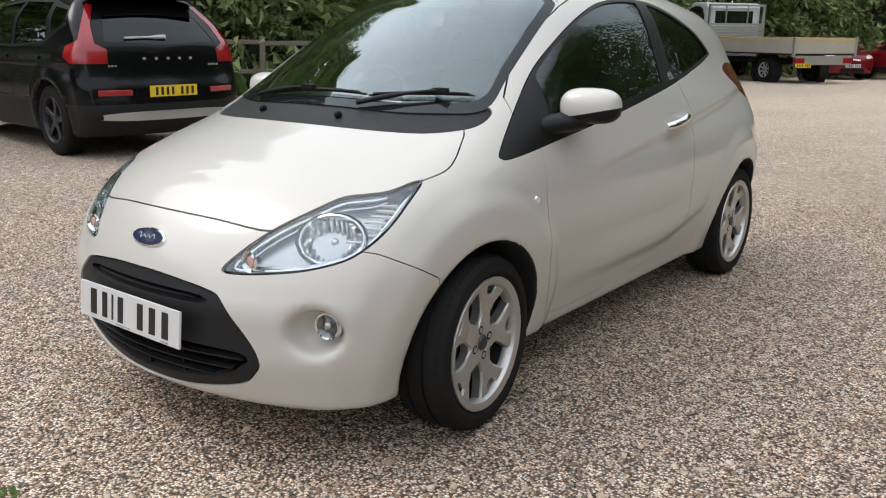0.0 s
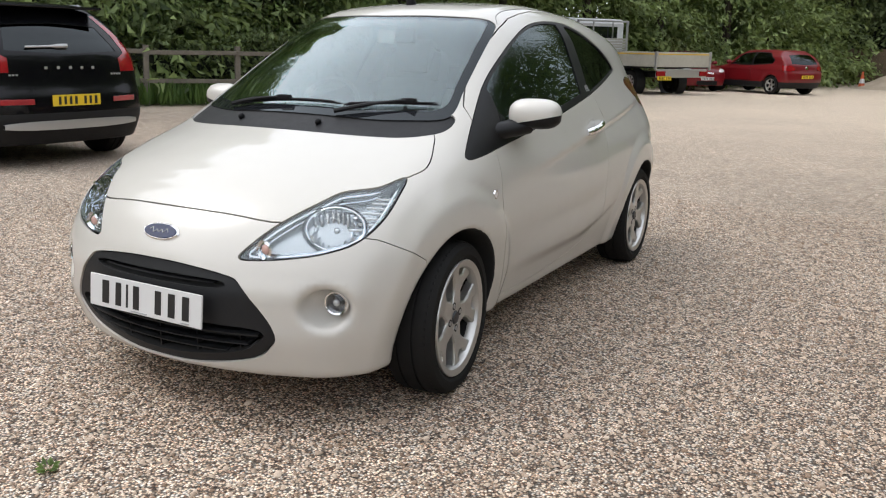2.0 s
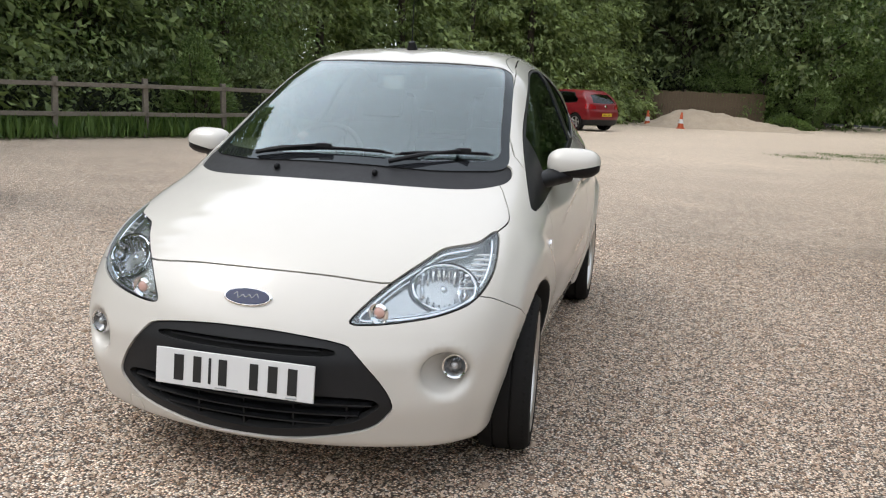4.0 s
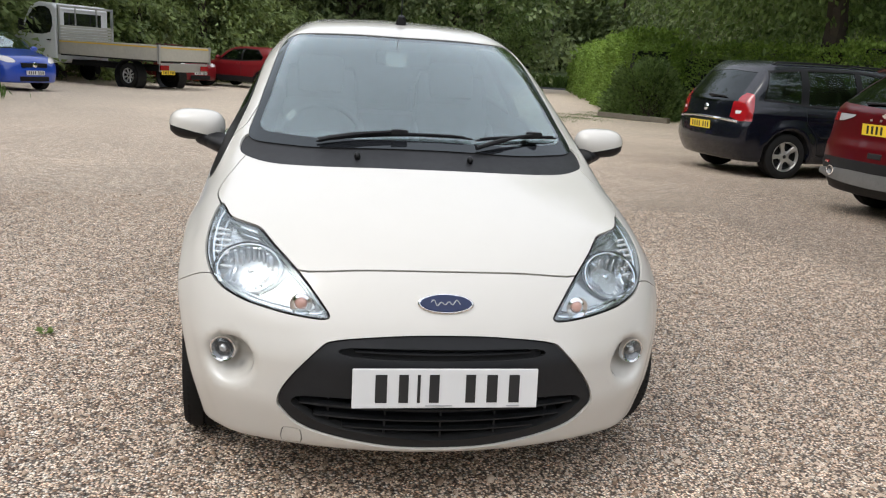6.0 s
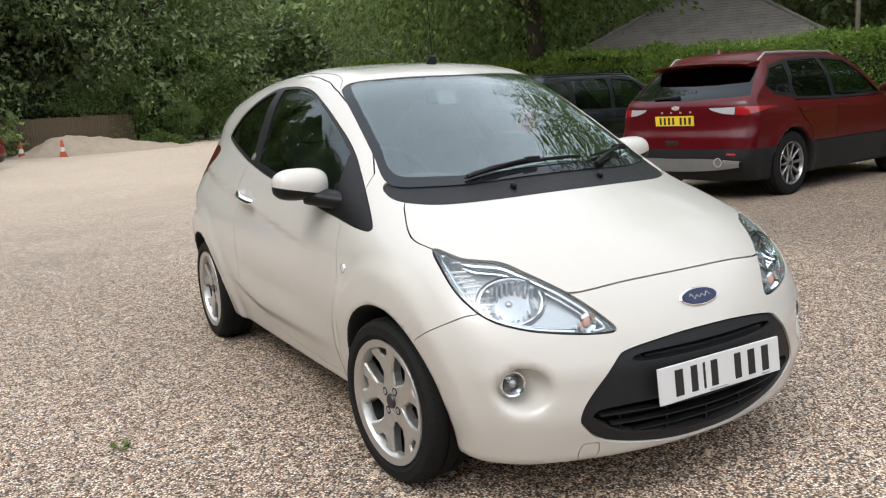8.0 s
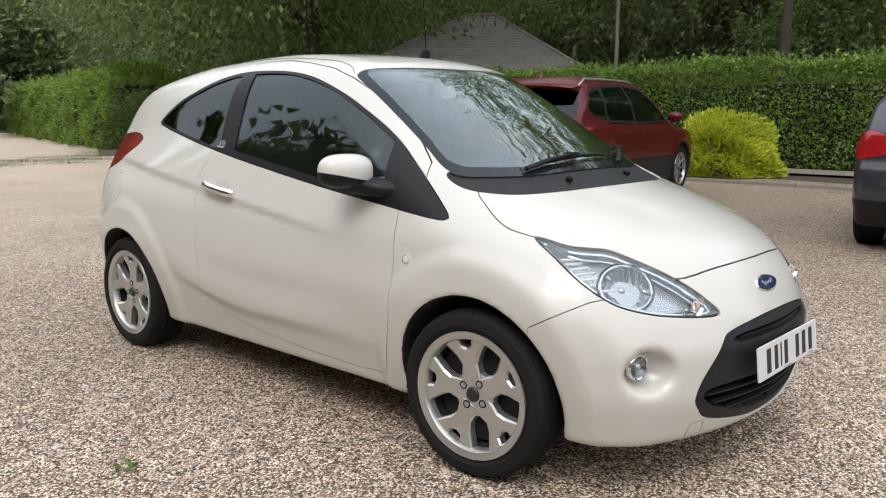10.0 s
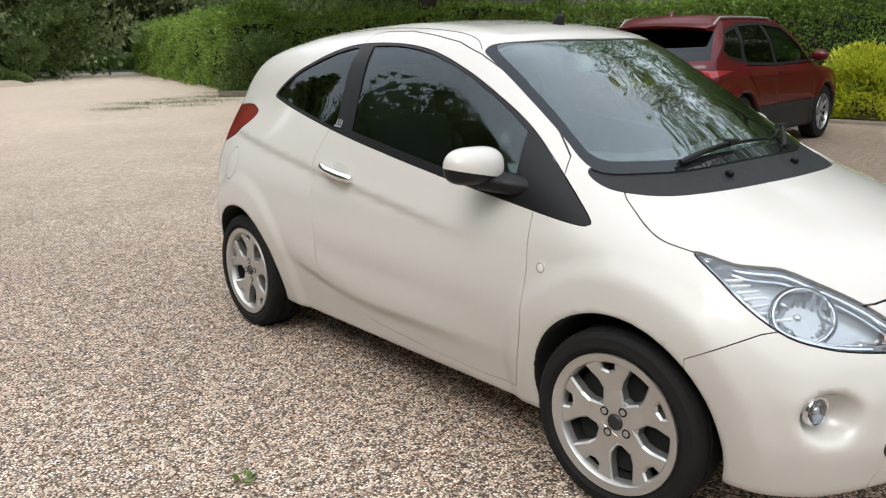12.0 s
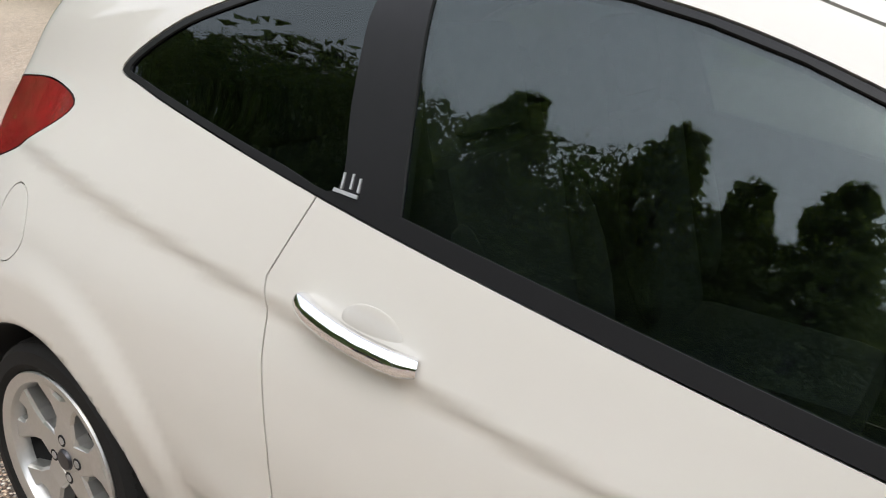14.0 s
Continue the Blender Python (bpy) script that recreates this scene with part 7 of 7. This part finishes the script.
def bungalow():
    """A low house with a slate hipped roof behind the hedge."""
    h = thing("bungalow", pose(17.9, 15.4, gz(0, 15), 0, 0, -53), "low cream bungalow with grey slate hipped roof", "house")
    part("wall", boxed((-4.1, 0, 0), (3.0, 6.0, 2.45), 0.02), RENDER_WALL, h)
    e, top = 0.4, 4.55
    lo, hi = (-4.1 - e, -e), (3.0 + e, 6.0 + e)
    rd = [(lo[0], lo[1], 2.4), (hi[0], lo[1], 2.4), (hi[0], hi[1], 2.4), (lo[0], hi[1], 2.4), (-0.75, 2.8, top), (0.2, 2.8, top)]
    roof = link_mesh("roof", rd, [(0, 1, 5, 4), (1, 2, 5), (2, 3, 4, 5), (3, 0, 4), (3, 2, 1, 0)], SLATE, h, "grey slate hipped roof")
    rows = 22
    for k in range(rows):
        t = (k + 0.5) / rows
        a = np.array(rd[0]) * (1 - t) + np.array(rd[4]) * t
        b = np.array(rd[1]) * (1 - t) + np.array(rd[5]) * t
        part("slate_course", rod(bmesh.new(), tuple(a + np.array((0, -0.005, 0.008))), tuple(b + np.array((0, -0.005, 0.008))), 0.006, n=5), SLATE, roof)
        c = np.array(rd[1]) * (1 - t) + np.array(rd[5]) * t
        d = np.array(rd[2]) * (1 - t) + np.array(rd[5]) * t
        part("slate_course", rod(bmesh.new(), tuple(c + np.array((0.005, 0, 0.008))), tuple(d + np.array((0.005, 0, 0.008))), 0.006, n=5), SLATE, roof)
    for p, q in ((0, 4), (1, 5), (2, 5), (3, 4), (4, 5)):
        part("ridge", rod(bmesh.new(), rd[p], rd[q], 0.07, n=8), SLATE, roof)
    part("gutter", boxed((lo[0], lo[1] - 0.09, 2.30), (hi[0], lo[1] + 0.02, 2.40), 0.02), BLACK_TRIM, h)
    for x in (-1.3, 1.3):
        w = part("window", boxed((x - 0.7, -0.03, 1.0), (x + 0.7, 0.05, 2.1), 0.01), WHITE_PAINT, h, "white framed window")
        for s in (-0.34, 0.34):
            part("pane", boxed((x + s - 0.29, -0.04, 1.07), (x + s + 0.29, -0.032, 2.03)), DARK_PANE, w)


def roadside():
    v = [(-40, 68.0, -0.245), (60, 43.0, -0.245), (60, 48.0, -0.245), (-40, 73.0, -0.245)]
    tagged(link_mesh("road", v, [(0, 1, 2, 3)], ASPHALT), "grey asphalt lane beyond the gateway", "road", kind="structure")
    v = [(-40, 73.0, -0.24), (60, 48.0, -0.24), (60, 60.0, 1.0), (-40, 85.0, 1.0)]
    tagged(link_mesh("verge", v, [(0, 1, 2, 3)], VERGE), "rough grass verge across the lane", "verge", kind="structure")
    places = [(8 + 0.25 * k, 61.5 - 0.0625 * k) for k in range(80)]
    tufts("long_grass", "tall rough grass and weeds beyond the lane", places + [(x, y + 1.4) for x, y in places], 9000, 0.75, GRASS, 9, 0.5)
    # kerb and planted border behind the parked cars
    v = [(10.95, -14, 0.01), (16.5, -14, 0.06), (16.5, 11.5, 0.03), (10.95, 11.5, -0.02)]
    tagged(link_mesh("border", v, [(0, 1, 2, 3)], SOIL), "dark soil planting border", "border", kind="structure")
    k = thing("kerb", pose(0, 0, 0), "pale stone edging kerb along the border", "kerb", kind="structure")
    for i in range(27):
        y = -13.5 + 0.92 * i
        part("kerb_stone", boxed((10.80, y, -0.1), (10.95, y + 0.91, 0.05 + gz(0, y)), 0.012), STONE_KERB, k)
    v = [(13.1, -14, 0.075), (14.3, -14, 0.075), (14.3, 4.6, 0.062), (13.1, 4.6, 0.056)]
    tagged(link_mesh("path", v, [(0, 1, 2, 3)], STONE_KERB), "pale path at the foot of the hedge", "path", kind="structure")
    k2 = thing("sleeper_edge", pose(9.4, 21.6, gz(0, 21)), "low timber sleeper edging by the corner shrub", "edging")
    part("sleeper", boxed((-1.2, -0.1, 0), (1.2, 0.1, 0.16), 0.015, pose(0, 0, 0, 0, 0, -50)), WOOD, k2)


def lamp_pole():
    p = thing("pole", pose(15.3, 9.1, 0), "thin grey telegraph pole behind the hedge", "pole")
    part("shaft", rod(bmesh.new(), (0, 0, 0), (0, 0, 6.5), 0.055, 0.04, 10), WOOD, p)


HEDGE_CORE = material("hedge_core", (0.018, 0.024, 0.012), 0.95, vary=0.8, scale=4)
VERGE = material("verge_grass", (0.09, 0.13, 0.04), 0.95, vary=1.0, scale=1.0, second=(0.045, 0.07, 0.02), bump=0.8, bump_scale=14)
STONES = material("loose_stone", (0.64, 0.515, 0.40), 0.75, vary=1.0, scale=30, second=(0.21, 0.135, 0.085), island=True)
ground()
loose_stones()
roadside()
plant_trees()
hedge("hedge", "long clipped green hedge behind the parked cars", (15.0, -9), (15.4, 15.0), 2.15, 1.4, 105000, LEAF_HEDGE, 0.085, 0.08, 1)
hedge("hedge", "tall clipped beech hedge beside the gateway", (11.0, 24.3), (17.4, 50.0), 2.6, 1.8, 62000, LEAF_HEDGE, 0.12, 0.22, 2)
hedge("hedge", "bright green hedge near the house", (15.6, 15.2), (12.2, 24.2), 2.35, 1.4, 34000, LEAF_HEDGE, 0.10, 0.10, 3)
shrub("shrub", "golden-green rounded shrub in the border", 12.35, 5.0, 0.98, 1.16, 15000, LEAF_GOLD, 0.085, 4)
shrub("shrub", "golden-green shrub beside the path", 12.6, 1.3, 0.7, 0.8, 5000, LEAF_GOLD, 0.085, 5)
shrub("shrub", "dense green corner shrub by the gateway hedge", 10.4, 23.0, 1.35, 1.9, 9000, LEAF_MID, 0.13, 6)
shrub("shrub", "leafy bush growing through the rail fence", -9.6, 14.9, 0.8, 2.2, 6500, LEAF_MID, 0.09, 7)
shrub("shrub", "low green bush by the gateway", 7.2, 43.6, 1.2, 0.7, 3500, LEAF_MID, 0.13, 8)
hedge("undergrowth", "dark nettles and brambles under the belt of trees", (-19.3, -1.0), (-9.4, 17.6), 1.5, 1.6, 26000, LEAF_DARK, 0.14, 0.25, 21)
v = [(-17.4, -1.6), (-7.7, 16.9), (-30, 34), (-60, 20), (-60, -20), (-24, -14)]
tagged(link_mesh("woodland_floor", [(x, y, gz(x, y) + 0.006) for x, y in v], [tuple(range(6))], SOIL), "dark leaf-littered soil under the trees", "soil", kind="structure")
hedge("undergrowth", "dark thicket behind the board fence", (-7.0, 46.8), (9.5, 49.6), 3.4, 2.0, 16000, LEAF_DARK, 0.24, 0.3, 22)
hedge("undergrowth", "dark thicket across the lane", (-8.0, 83.0), (46.0, 70.0), 6.0, 3.0, 11000, LEAF_DARK, 0.55, 0.5, 23)
rail_fence()
panel_fence()
gravel_heap()
cone(0.28, 39.6, gz(0, 39))
cone(1.85, 38.0, gz(0, 38))
bungalow()
lamp_pole()
line = [(-16.7 + 9.1 * k / 40, -0.8 + 16.8 * k / 40) for k in range(41)]
tufts("rough_grass", "rough grass and nettles under the rail fence", [(x - 0.5, y + 0.4) for x, y in line] + [(x - 1.3, y + 0.8) for x, y in line], 16000, 0.40, GRASS, 12, 0.35)
tufts("rough_grass", "long grass by the fence end", [(-8.6, 15.6), (-8.0, 16.2), (-8.3, 17.0), (-8.8, 17.6), (-9.3, 16.6)], 5200, 0.30, GRASS, 13, 0.42)
tufts("grass_patch", "thin green grass growing through gravel", [(4.6 + 0.35 * k + 0.9 * math.sin(2.3 * k), 19.4 + 1.1 * math.sin(1.7 * k) + 0.28 * k) for k in range(17)], 4600, 0.05, GRASS, 14, 0.38)
for x, y in ((-1.54, 0.9), (0.02, -1.16)):
    rng = np.random.default_rng(15)
    a = rng.uniform(0, 2 * np.pi, 16)
    at = np.stack((x + 0.012 * np.cos(a), y + 0.012 * np.sin(a), np.full(16, 0.008)), 1)
    ways = np.stack((np.cos(a), np.sin(a), rng.uniform(0.1, 0.7, 16)), 1)
    tagged(new("weed", leaf_mesh("weed", at, ways, rng.uniform(0.025, 0.045, 16), LEAF_MID, 0.0, 0.6, 15, 0.3)), "small green weed growing through gravel", "weed", kind="stuff")
bpy.data.scenes.remove(lab)
